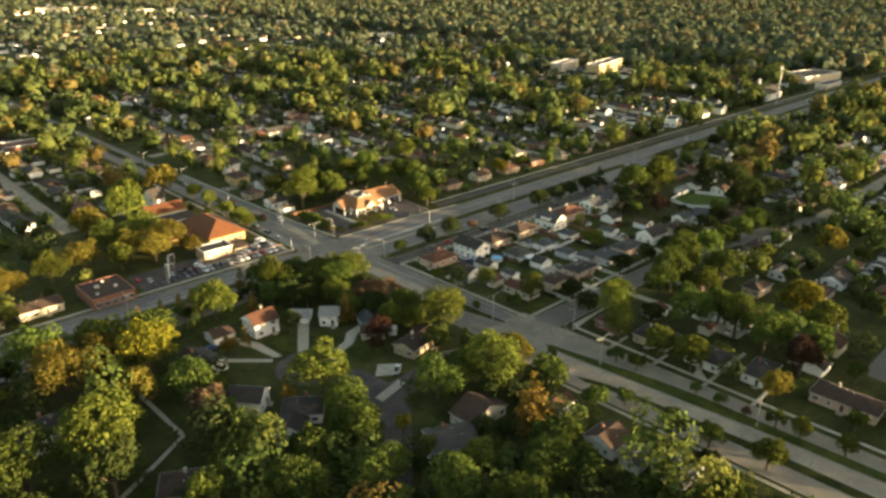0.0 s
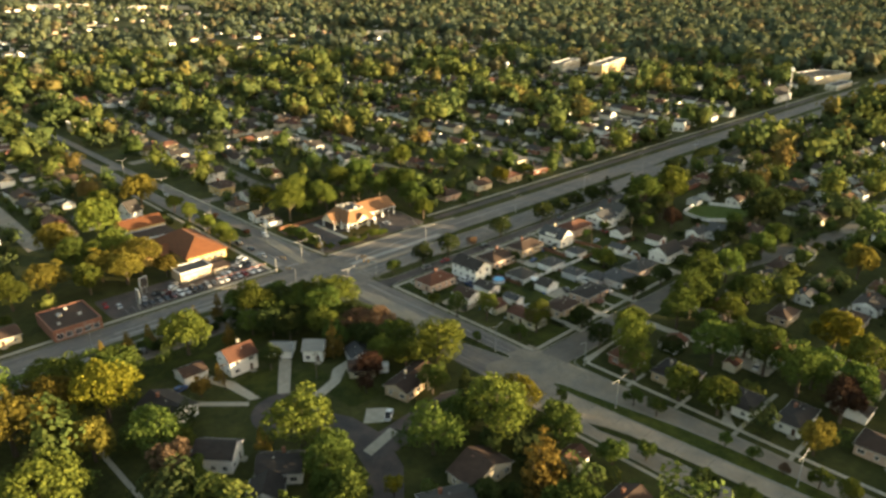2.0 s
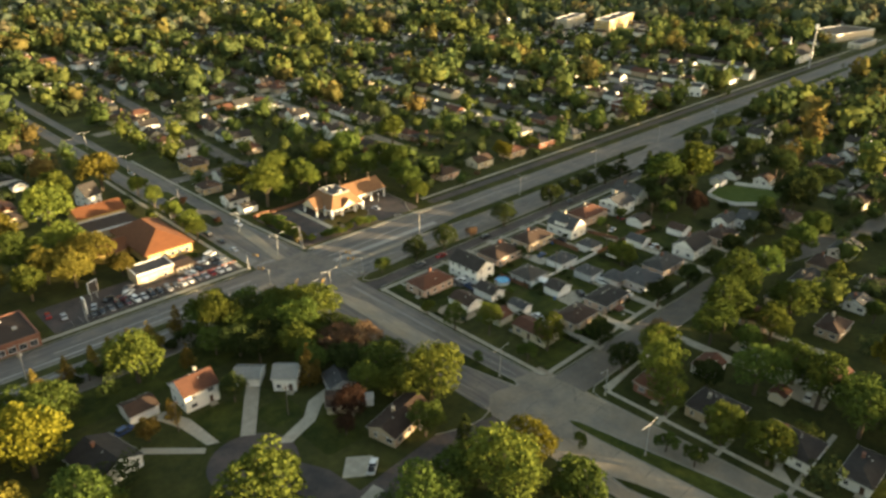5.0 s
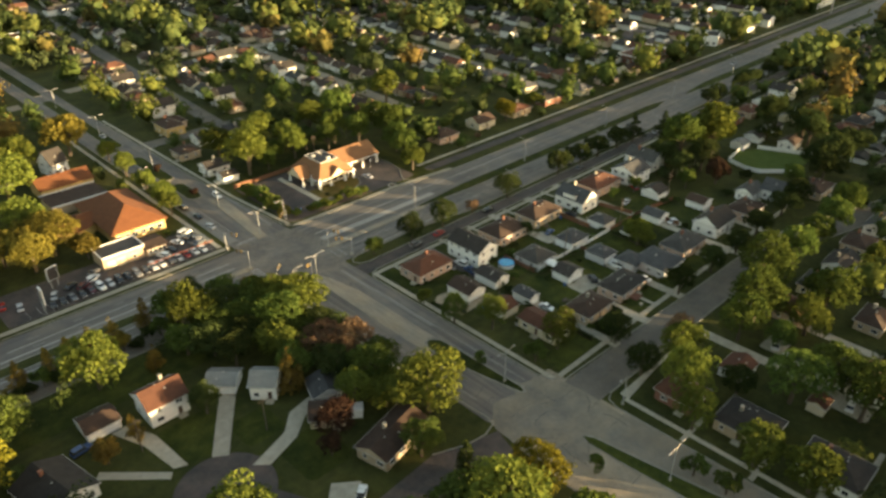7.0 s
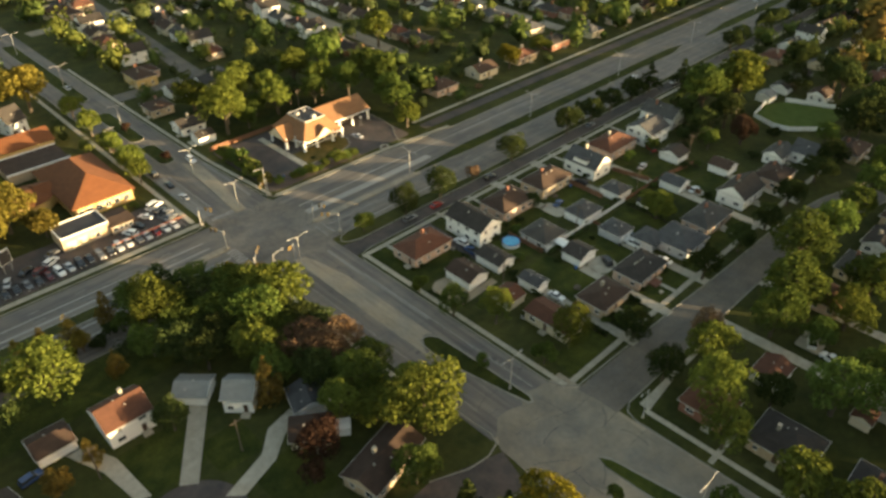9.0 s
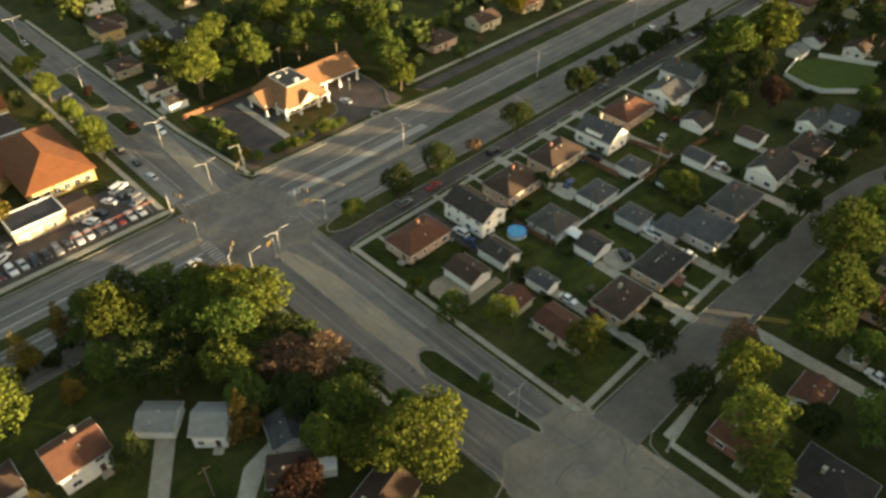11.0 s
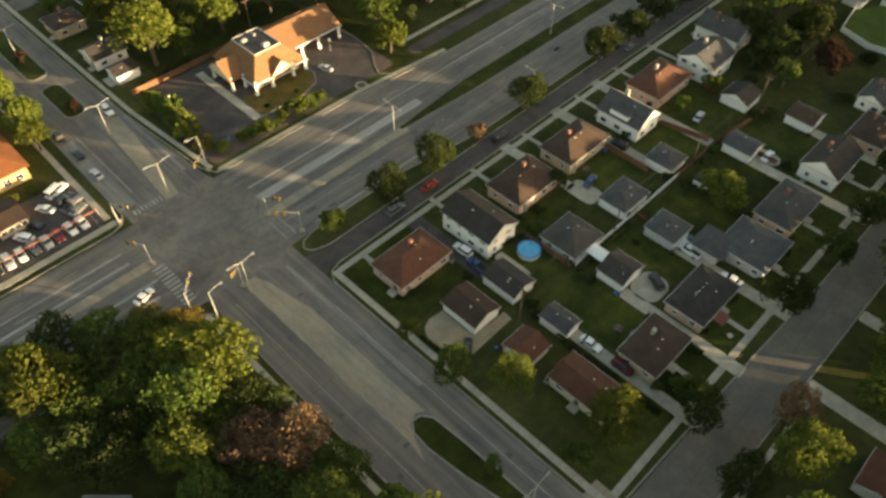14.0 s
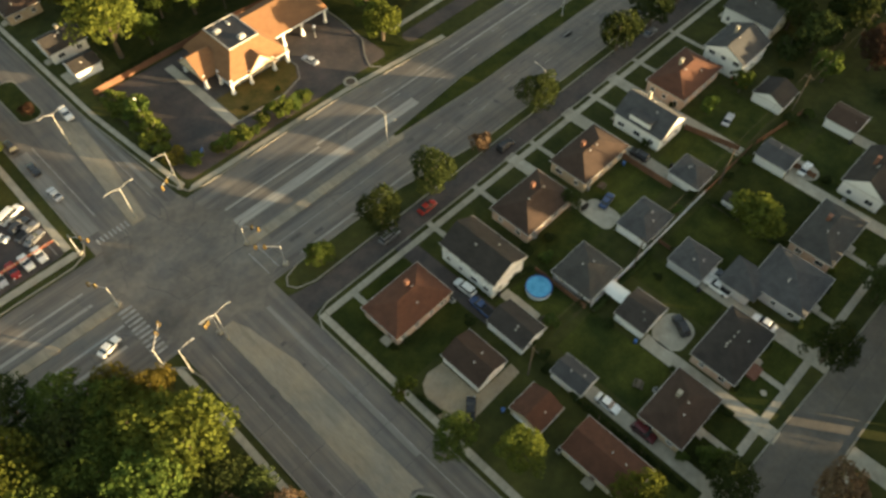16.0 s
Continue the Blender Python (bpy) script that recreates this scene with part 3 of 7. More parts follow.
def house(x, y, sx, sy, h=3.0, roof="hip", pitch=24, wall="cream", shingle="brown", rot=0, over=0.45, front=-90, chimney=True, storeys=1, label="", seed=0, name="house", category="house", doors=True, windows=True, pane_gap=3.2):
    """A house with walls, roof, gutters, windows, door, steps and chimney; front: degrees of the side with the door."""
    rng = random.Random(int(x * 13 + y * 7) + seed)
    BUILT.append((x, y, max(sx, sy) / 2))
    words = {"white": "white-sided", "cream": "cream-sided", "tan": "tan brick", "pink": "pale pink brick", "red": "red brick", "grey": "grey-sided", "yellow": "yellow brick"}
    rw = {"brown": "brown", "red": "red-brown", "dark": "dark brown", "grey": "grey", "slate": "blue-grey", "pale": "pale grey", "orange": "orange", "tan": "tan", "tar": "black"}
    rk = "hipped" if roof == "hip" else "gabled"
    ob = thing(name, x, y, 0, rot, label or f"{words[wall]} {'two-storey ' if storeys > 1 else ''}{category} with a {rw[shingle]} {rk} shingle roof", category)
    part("wall", wall_mesh(sx, sy, h, roof, pitch, WALL[wall]), None, ob)
    part("roof", roof_mesh(sx, sy, h, roof, pitch, over, ROOF[shingle]), None, ob, f"{rw[shingle]} shingle roof")
    if roof != "hip":
        for end in (-1, 1):
            part("gable", gable_mesh(sx, sy, h, roof, pitch, over, WALL[wall], end), None, ob)
    X, Y = sx / 2 + over, sy / 2 + over
    part("gutter", boxes((-X - 0.1, X + 0.1, -Y - 0.1, -Y + 0.02, h - 0.16, h - 0.02), (-X - 0.1, X + 0.1, Y - 0.02, Y + 0.1, h - 0.16, h - 0.02),
                         (-X - 0.1, -X + 0.02, -Y, Y, h - 0.16, h - 0.02), (X - 0.02, X + 0.1, -Y, Y, h - 0.16, h - 0.02)), GUTTER, ob, "pale metal gutter")
    if windows:
        for s in range(storeys):
            z = 1.0 + 2.7 * s
            for side, half, span in ((-90, sy / 2, sx), (90, sy / 2, sx), (0, sx / 2, sy), (180, sx / 2, sy)):
                n = max(1, int(span / pane_gap))
                for i in range(n):
                    u = (i + 0.5) / n * span - span / 2 + rng.uniform(-0.2, 0.2)
                    if side == front and s == 0 and i == n // 2 and doors:
                        continue
                    a = radians(side)
                    px, py = half * math.cos(a) - u * math.sin(a), half * math.sin(a) + u * math.cos(a)
                    add_window(ob, px, py, z, side + 90, rng.choice((0.9, 1.2, 1.6)), 1.15)
    if doors:
        half, span = (sy / 2, sx) if front in (-90, 90) else (sx / 2, sy)
        n = max(1, int(span / 3.2))
        u = (n // 2 + 0.5) / n * span - span / 2
        a = radians(front)
        d = part("door", boxes((-0.5, 0.5, -0.05, 0.06, 0, 2.05)), DARK_DOOR, ob, "dark painted front door")
        d.matrix_local = pose(half * math.cos(a) - u * math.sin(a), half * math.sin(a) + u * math.cos(a), 0.35, 0, 0, front + 90)
        st = part("step", boxes((-1.0, 1.0, -1.3, 0, 0, 0.33), (-1.0, 1.0, -1.65, -1.3, 0, 0.16)), CONCRETE, ob, "concrete front step")
        st.matrix_local = pose(half * math.cos(a) - u * math.sin(a), half * math.sin(a) + u * math.cos(a), 0, 0, 0, front + 90)
    k = math.tan(radians(pitch))
    if chimney:
        cx, cy = (rng.uniform(-0.15, 0.2) * sx, 0.18 * sy)
        top = h + min(X, Y) * k + 0.7
        part("chimney", boxes((cx - 0.4, cx + 0.4, cy - 0.35, cy + 0.35, h, top), (cx - 0.47, cx + 0.47, cy - 0.42, cy + 0.42, top, top + 0.12)), WALL["red"] if rng.random() < 0.5 else CONCRETE, ob, "square chimney")
    for _ in range(1 if pane_gap > 4 else 2):
        vx, vy = rng.uniform(-0.25, 0.25) * sx, rng.uniform(-0.3, 0.1) * sy
        part("roof_vent", boxes((vx - 0.14, vx + 0.14, vy - 0.14, vy + 0.14, h + 0.4, h + max(0.6, (min(X - abs(vx), Y - abs(vy))) * k + 0.25))), GUTTER, ob, "small pale roof vent")
    return ob


def garage(x, y, sx, sy, shingle="grey", wall="white", roof="gable_x", rot=0, front=-90, pitch=24, h=2.6, n_doors=1):
    words = {"brown": "brown", "red": "red-brown", "dark": "dark brown", "grey": "grey", "slate": "blue-grey", "pale": "pale grey"}
    ob = house(x, y, sx, sy, h, roof, pitch, wall, shingle, rot, 0.3, front, False, 1, f"small {wall} detached garage with a {words[shingle]} shingle roof", 0, "garage", "garage", False, False)
    half, span = (sy / 2, sx) if front in (-90, 90) else (sx / 2, sy)
    a = radians(front)
    for i in range(n_doors):
        w = span * 0.8 / n_doors
        u = (i - (n_doors - 1) / 2) * w * 1.12
        g = part("garage_door", boxes(*[(-w / 2, w / 2, -0.06 if j % 2 else -0.03, 0.03, 0.54 * j, 0.54 * j + 0.52) for j in range(4)]), TRIM, ob, "white panelled garage door")
        g.matrix_local = pose(half * math.cos(a) - u * math.sin(a), half * math.sin(a) + u * math.cos(a), 0.02, 0, 0, front + 90)
    return ob

# ---- the block of houses south-east of the crossing ----
house(198.5, 208.3, 13.8, 9.0, 3.3, "hip", 25, "pink", "red", front=180, label="pale pink brick bungalow with red-brown hipped roof on a corner")
house(216, 205, 8.8, 13.6, 5.3, "gable_y", 30, "white", "dark", storeys=2, front=90, chimney=False)
house(233.4, 206.8, 14.2, 9.6, 3.5, "hip", 24, "pink", "brown", front=90)
house(252.6, 206.8, 14.8, 9.0, 3.5, "hip", 24, "tan", "brown", front=90)
house_w = house(271.2, 203.9, 9.3, 12.2, 4.1, "gable_y", 36, "white", "slate", front=90)
house(289.2, 206.5, 15.8, 9.8, 3.6, "hip", 25, "pink", "red", front=90)
house(305.8, 202.6, 11.8, 10.2, 5.2, "gable_x", 26, "white", "slate", storeys=2, front=90)
house(322.5, 206.5, 9.5, 13.0, 4.6, "gable_y", 32, "white", "grey", front=90)
part("dormer", boxes((-4.6, -1.0, -2.6, 2.8, 4.2, 6.0)), WALL["white"], house_w, "white shed dormer")
part("dormer_roof", boxes((-4.9, -0.8, -2.9, 3.1, 6.0, 6.2)), ROOF["slate"], house_w, "blue-grey dormer roof")
garage(198.7, 191.1, 7.0, 8.8, "brown", "white", "gable_y")
garage(209.3, 190.3, 6.2, 8.4, "dark", "white", "gable_y", front=90)
house(228.0, 188.3, 9.4, 8.8, 2.8, "hip", 26, "grey", "grey", front=-90, chimney=False, label="low grey building with a grey hipped shingle roof", name="garage", category="garage")
garage(246.6, 187.6, 9.2, 7.0, "slate", "white", "hip", front=180, pitch=28)
garage(264.6, 188.0, 6.8, 7.0, "slate", "white", "hip", front=90, pitch=30)
garage(300.0, 187.8, 7.2, 7.4, "dark", "white", "gable_x", front=90)
garage(282.2, 177.2, 6.2, 7.2, "slate", "white", "gable_y", front=0)
garage(228.0, 175.4, 7.2, 6.2, "dark", "white", "gable_y", front=-90)
garage(245.2, 174.8, 7.0, 7.2, "slate", "grey", "hip", front=-90, pitch=28)
garage(199.3, 176.9, 6.0, 6.3, "red", "cream", "gable_x", front=180)
garage(208.8, 176.2, 4.4, 6.4, "slate", "white", "gable_y", front=-90)
garage(303.8, 171.6, 6.8, 7.0, "brown", "white", "gable_y", front=-90)
house_x = house(253.4, 158.6, 11.4, 11.0, 3.2, "hip", 24, "grey", "slate", front=-90, chimney=False)
part("wing", wall_mesh(7, 6, 3.0, "hip", 22, WALL["grey"]), None, house_x).location = (-5.4, 6.6, 0)
part("wing_roof", roof_mesh(7, 7, 3.0, "hip", 24, 0.4, ROOF["slate"]), None, house_x, "blue-grey shingle roof").location = (-5.4, 6.4, 0)
house_d = house(233.6, 159.2, 13.4, 8.2, 3.1, "hip", 14, "pink", "dark", front=-90, chimney=False, label="pale brick bungalow with dark low-pitched roof and red steps")
house(216.5, 159.2, 11.8, 8.0, 3.1, "hip", 20, "tan", "brown", front=-90)
house(200.4, 162.7, 7.0, 12.6, 3.1, "gable_y", 18, "cream", "red", front=180, chimney=False)
house(269.6, 159.0, 14.6, 8.4, 3.2, "hip", 24, "pink", "grey", front=-90)
house(290.6, 158.9, 13.2, 8.8, 4.0, "gable_x", 34, "white", "dark", front=-90)
house(309.5, 156.2, 12.4, 8.4, 3.2, "hip", 24, "pink", "brown", front=-90)
house(324.5, 161.8, 9.8, 6.4, 3.4, "gable_x", 28, "white", "grey", front=-90)
house(331.6, 154.8, 9.0, 8.0, 3.8, "gable_y", 34, "white", "slate", front=-90, chimney=False)
house(346.4, 145.4, 13.4, 8.6, 3.2, "hip", 22, "tan", "brown", front=-90)
house(386.6, 172.4, 8.4, 7.0, 3.0, "gable_x", 26, "white", "brown", front=-90, chimney=False)
garage(371.0, 187.6, 6.6, 5.8, "pale", "white", "gable_x", front=90)
part("red_steps", boxes((-2.0, 1.2, -6.0, -4.2, 0, 0.5), (-2.0, 1.2, -6.6, -6.0, 0, 0.25)), WALL["red"], house_d, "red brick front steps")

# driveways, paths and pads of the block
drive([(186.9, 188.4), (189.6, 183.8), (203.4, 184.0), (203.6, 186.3), (195.0, 186.6), (195.0, 195.4), (191.6, 195.9), (189.4, 195.0), (187.8, 192.6)], "tan concrete parking pad beside a garage", WARM_CONCRETE)
drive(rounded(206.4, 210.4, 194.6, 221.0, 0.3), "dark asphalt driveway", ASPHALT_DARK)
drive(rounded(213, 215.4, 189.0, 197.6, 0.3), "pale concrete patio path")
drive(rounded(260.6, 264.0, 191.6, 221.0, 0.4))
drive(rounded(278.0, 281.2, 184, 221.0, 0.4))
drive(rounded(223.4, 226.4, 144.2, 172, 0.4))
drive(rounded(226, 234, 165.4, 172.2, 2.8), "pale concrete parking pad beside a garage")
drive(rounded(241.9, 245.0, 144.2, 171, 0.4))
drive(rounded(208.0, 210.8, 144.2, 173, 0.4))
drive(rounded(279.0, 282.2, 144.2, 173.4, 0.4))
drive(rounded(282.2, 287, 168.0, 176.0, 2.2), "pale concrete parking pad beside a garage")
drive(rounded(300.4, 303.6, 144.2, 168, 0.4))
drive(rounded(240.4, 246.0, 192, 200, 1.8), "pale concrete parking pad beside a garage")
drive(rounded(240.6, 243.6, 199, 221.0, 0.4))
for x, y0, y1 in ((193.5, 212.9, 218.0), (216, 212.0, 220.6), (230, 211.8, 220.6), (249, 211.4, 220.6), (271, 210.2, 220.6), (289, 211.6, 220.6), (305, 208, 220.6)):
    plain_walk([(x - 0.6, y0), (x + 0.6, y0), (x + 0.6, y1), (x - 0.6, y1)], "narrow concrete garden path", None, 0.06, "path")
for x in (217, 234, 253, 270, 291, 309):
    plain_walk([(x - 0.6, 148.3), (x + 0.6, 148.3), (x + 0.6, 154.4), (x - 0.6, 154.4)], "narrow concrete garden path", None, 0.06, "path")


def lawn(outline, label="mown green lawn"):
    return structure("lawn", prism(outline, -0.02, 0.025), LAWN, label, "lawn")


for x0, x1, y0, y1 in ((187.0, 206, 197, 217.6), (211, 223, 186, 197), (223.6, 241, 193, 201), (245.5, 260, 190, 201.5), (264.5, 278, 184.5, 196.5), (212, 223, 164.5, 182.5),
                       (235, 241.6, 165, 182), (246, 262, 165, 182), (262, 278.5, 163.6, 182), (283, 299, 163.8, 174), (285.5, 298, 176, 182.8), (282, 296, 184.5, 200),
                       (211, 223.2, 148.5, 154.8), (226.6, 241.6, 148.5, 154.6), (245.2, 262, 148.5, 153), (262, 278.8, 148.5, 154.4), (190, 207.6, 148.5, 155.6)):
    lawn(rounded(x0, x1, y0, y1, 0.4))
sidewalk(185.3, 186.7, 147.9, 219.2)
sidewalk(186.8, 260, 217.9, 219.3)
sidewalk(188, 330, 146.9, 148.3)


def fence(x0, y0, x1, y1, h=1.7, mat=None, label="brown wooden board fence", step=2.4):
    """A fence of posts and panels between two points."""
    d = Vector((x1 - x0, y1 - y0))
    n = max(1, round(d.length / step))
    ob = thing("fence", x0, y0, 0, math.degrees(math.atan2(d.y, d.x)), label, "fence")
    l = d.length / n
    mat = mat or FENCE_WOOD
    post = mesh_of("post", boxes((-0.07, 0.07, -0.07, 0.07, 0, h + 0.12)), mat)
    wave = [(0.08 + (l - 0.16) * i / 16, 0.03 if i % 2 else -0.01) for i in range(17)]
    panel = mesh_of("panel", prism([(0.08, -0.04), (l - 0.08, -0.04)] + [(u, v + 0.03) for u, v in wave[::-1]], 0.08, h), mat)
    for i in range(n + 1):
        part("post", post, mat, ob).location = (i * l, 0, 0)
        if i < n:
            part("panel", panel, mat, ob).location = (i * l, 0, 0)
    return ob


fence(223.4, 183.3, 241.4, 183.2, 1.9, FENCE_WHITE, "tall white vinyl panel fence")
fence(241.6, 183.3, 263.0, 183.3, 1.4, FENCE_WHITE, "tall white vinyl panel fence")
fence(263.2, 183.3, 282.6, 183.3, 1.3)
fence(283.9, 181.7, 283.9, 168.5, 1.5)
fence(283.9, 183.0, 300.2, 180.4, 1.7)
fence(259.4, 205.5, 259.4, 189.4, 1.8)
fence(276.9, 197.4, 279.6, 184.9, 1.6)
fence(245.6, 173.0, 245.6, 183.0, 1.1)
fence(222.4, 196.5, 222.4, 184.0, 1.5)
for a, b in (((351.8, 183.4), (348.2, 174.0)), ((348.2, 174.0), (349.2, 168.6)), ((349.2, 168.6), (358.8, 159.2)), ((352.2, 183.6), (366.4, 185.6)), ((374.6, 181.2), (384.2, 158.8))):
    fence(*a, *b, 1.8, FENCE_WHITE, "white vinyl panel fence round a lawn")
structure("lawn", prism([(352.2, 183.2), (348.6, 174.0), (349.6, 168.8), (359.0, 159.6), (383.4, 159.2), (374.2, 181.0), (366.4, 185.2)], -0.02, 0.025), material("fresh_lawn", (0.050, 0.078, 0.018), (0.075, 0.105, 0.028), 0.25, 0.95, 6, fine=0.3, spec=0.1), "bright green mown lawn inside a white fence", "lawn")

pool = thing("swimming_pool", 219.4, 193.1, 0, 0, "round blue above-ground swimming pool on a lawn", "swimming pool")
bm = bmesh.new()
tube(bm, (0, 0, 0), (0, 0, 1.15), 2.55, 2.55, 36)
part("pool_wall", bm, POOL_WALL, pool)
part("water", prism(disc(0, 0, 2.4, 36), 1.1, 1.19), POOL_WATER, pool, "clear blue water")
bm = bmesh.new()
ring = [[bm.verts.new((r * math.cos(6.2832 * i / 36), r * math.sin(6.2832 * i / 36), z)) for i in range(36)] for r, z in ((2.4, 1.16), (2.4, 1.26), (2.66, 1.26), (2.66, 1.16))]
for k in range(4):
    for i in range(36):
        bm.faces.new((ring[k][i], ring[k][(i + 1) % 36], ring[(k + 1) % 4][(i + 1) % 36], ring[(k + 1) % 4][i]))
part("rim", bm, BLUE_STEEL, pool, "blue plastic rim")

# ---- the bank on the north-east corner ----
road("parking_lot", rounded(186.8, 247, 266.2, 305, 2), ASPHALT_DARK, 0.05, "dark smooth asphalt parking lot with red-brown stains", "parking lot")
bank = thing("bank", 216, 288, 0, 0, "low cream bank with tan shingle roofs and white columns", "bank")
part("wall", boxes((-4.0, 10.4, -4.0, 12.2, 0, 3.4)), WALL["cream"], bank)
bm = bmesh.new()
oz, deck = 3.5, 8.5
o = [bm.verts.new(p) for p in ((-5.7, -6.5, oz), (12.0, -6.5, oz), (12.0, 13.7, oz), (-5.7, 13.7, oz))]
i_ = [bm.verts.new(p) for p in ((-1.1, -1.8, deck), (7.3, -1.8, deck), (7.3, 9.0, deck), (-1.1, 9.0, deck))]
lo = [bm.verts.new((v.co.x, v.co.y, oz - 0.35)) for v in o]
for k in range(4):
    bm.faces.new((o[k], o[(k + 1) % 4], i_[(k + 1) % 4], i_[k]))
    bm.faces.new((lo[k], lo[(k + 1) % 4], o[(k + 1) % 4], o[k]))
bm.faces.new(lo[::-1])
bm.faces.new(i_)
part("roof", bm, ROOF["tan"], bank, "steep tan shingle roof")
part("roof_deck", boxes((-0.9, 7.1, -1.6, 8.8, deck - 0.02, deck + 0.1)), ROOF["tar"], bank, "flat black roof deck")
part("parapet", boxes((-1.2, 7.4, -1.9, -1.68, deck - 0.1, deck + 0.25), (-1.2, 7.4, 8.88, 9.1, deck - 0.1, deck + 0.25), (-1.2, -0.98, -1.68, 8.88, deck - 0.1, deck + 0.25), (7.18, 7.4, -1.68, 8.88, deck - 0.1, deck + 0.25)), GUTTER, bank, "pale parapet")
for row in ((-5.8, -0.2, -6.62, -6.5, 3.2, 3.5), (7.4, 12.1, -6.62, -6.5, 3.2, 3.5), (-5.82, -5.7, -6.5, -0.7, 3.2, 3.5)):
    part("fascia", boxes(row), TRIM, bank, "white fascia board")
for ax, ay, az in ((0.4, 5.4, 15), (3.6, -0.2, 10), (4.4, 6.6, 0)):
    ac = part("air_conditioner", boxes((-0.9, 0.9, -0.6, 0.6, 0, 0.8), (-0.7, 0.7, -0.4, 0.4, 0.8, 0.95)) if az else boxes((-0.25, 0.25, -0.7, 0.7, 0, 0.5)), STEEL, bank, "pale metal rooftop unit")
    ac.matrix_local = pose(ax, ay, deck + 0.1, 0, 0, az)


def gable_wing(parent, x, y, rot, w, l, h, pitch, shingle, wall):
    """A gabled porch whose open end faces local -y."""
    r = part("porch_roof", roof_mesh(w, l, h, "gable_y", pitch, 0.3, ROOF[shingle]), None, parent, f"{shingle} shingle porch roof")
    r.matrix_local = pose(x, y, 0, 0, 0, rot)
    g = part("porch_gable", gable_mesh(w, l, h, "gable_y", pitch, 0.3, WALL[wall], -1), None, parent, "cream gable")
    g.matrix_local = pose(x, y, 0.01, 0, 0, rot)


gable_wing(bank, 3.6, -3.6, 0, 7.4, 5.6, 3.5, 42, "tan", "cream")
gable_wing(bank, -6.4, 4.7, -90, 10.0, 5.6, 3.5, 36, "tan", "cream")
part("canopy_roof", roof_mesh(21.0, 13.6, 4.2, "gable_x", 30, 0.4, ROOF["tan"]), None, bank, "tan shingle canopy roof").location = (18.2, 6.2, 0)
part("canopy_gable", gable_mesh(21.0, 13.6, 4.2, "gable_x", 30, 0.4, WALL["cream"], 1), None, bank, "cream gable").location = (18.2, 6.2, 0)
part("canopy_fascia", boxes((12.2, 29.1, -1.13, -1.01, 3.9, 4.2)), TRIM, bank, "white fascia")
col = mesh_of("column", boxes((-0.28, 0.28, -0.28, 0.28, 0, 4.1), (-0.42, 0.42, -0.42, 0.42, 0, 0.8), (-0.38, 0.38, -0.38, 0.38, 3.2, 3.4)), TRIM)
for cx, cy in ((14.6, -0.5), (20.6, -0.5), (28.2, -0.5), (28.2, 12.4), (20.6, 12.4), (-5.2, -6.0), (0.2, -6.0), (7.2, -6.0), (11.4, -6.0), (-8.7, 0.2), (-8.7, 9.2), (-5.2, -0.8)):
    part("column", col, TRIM, bank, "white square column").location = (cx, cy, 0)
part("drive_lane", boxes((14, 17, 5, 6, 0, 1.3), (19, 27, 5, 6, 0, 0.35)), CONCRETE, bank, "concrete drive-through island")
for wx in (-2.4, 0.6, 3.6, 6.6, 9.0):
    add_window(bank, wx, -4.0, 0.6, 0, 2.2, 2.2)
for wy in (-2, 2, 6, 10):
    add_window(bank, -4.0, wy, 0.6, -90, 1.8, 2.0)
plain_walk([(203.9, 302), (203.9, 273.6), (206.2, 273.6), (206.2, 302)], "pale concrete walk beside a parking lot")
structure("lawn", prism([(206.4, 273.8), (219.5, 273.6), (225.2, 275.6), (227.6, 279.4), (227.4, 283.5), (206.4, 283.5)], -0.02, 0.06), DRY_LAWN, "small dry brown lawn with shrubs inside a kerb", "lawn")
kerb([(205.8, 273.4), (219.6, 273.2), (225.6, 275.2), (228.0, 279.2), (227.8, 284)])
planter = thing("planter", 233.3, 265.0, 0, 0, "round concrete planter ring with dark soil beside the pavement", "planter")
bm = bmesh.new()
ring = [[bm.verts.new((r * math.cos(6.2832 * i / 28), r * math.sin(6.2832 * i / 28), z)) for i in range(28)] for r, z in ((1.25, 0.0), (1.25, 0.35), (1.7, 0.35), (1.75, 0.0))]
for k in range(4):
    for i in range(28):
        bm.faces.new((ring[k][i], ring[k][(i + 1) % 28], ring[(k + 1) % 4][(i + 1) % 28], ring[(k + 1) % 4][i]))
part("ring", bm, CONCRETE, planter)
part("soil", prism(disc(0, 0, 1.22, 24), 0, 0.16), BARK, planter, "dark brown soil")
kerb([(247.5, 306), (247.5, 284), (246.2, 275), (242.5, 270), (240.6, 266), (242.5, 263.5)])
lawn([(247.8, 306), (247.8, 284), (246.6, 275), (242.9, 270), (241.2, 266.2), (243.0, 264.4), (253.6, 264.2), (253.6, 306)], "shaded lawn beside a parking lot")
fence(186.8, 305.6, 232, 306, 1.8, FENCE_WOOD, "tall brown board fence behind a parking lot")
fence(232, 306, 250.5, 305, 1.6)
lawn(rounded(196.2, 246, 307, 345, 2), "wide mown lawn behind a parking lot")
garage(190.0, 315.8, 6.6, 6.0, "dark", "white", "gable_x", front=180)
drive(rounded(184.4, 187.2, 313.4, 318.4, 0.4))

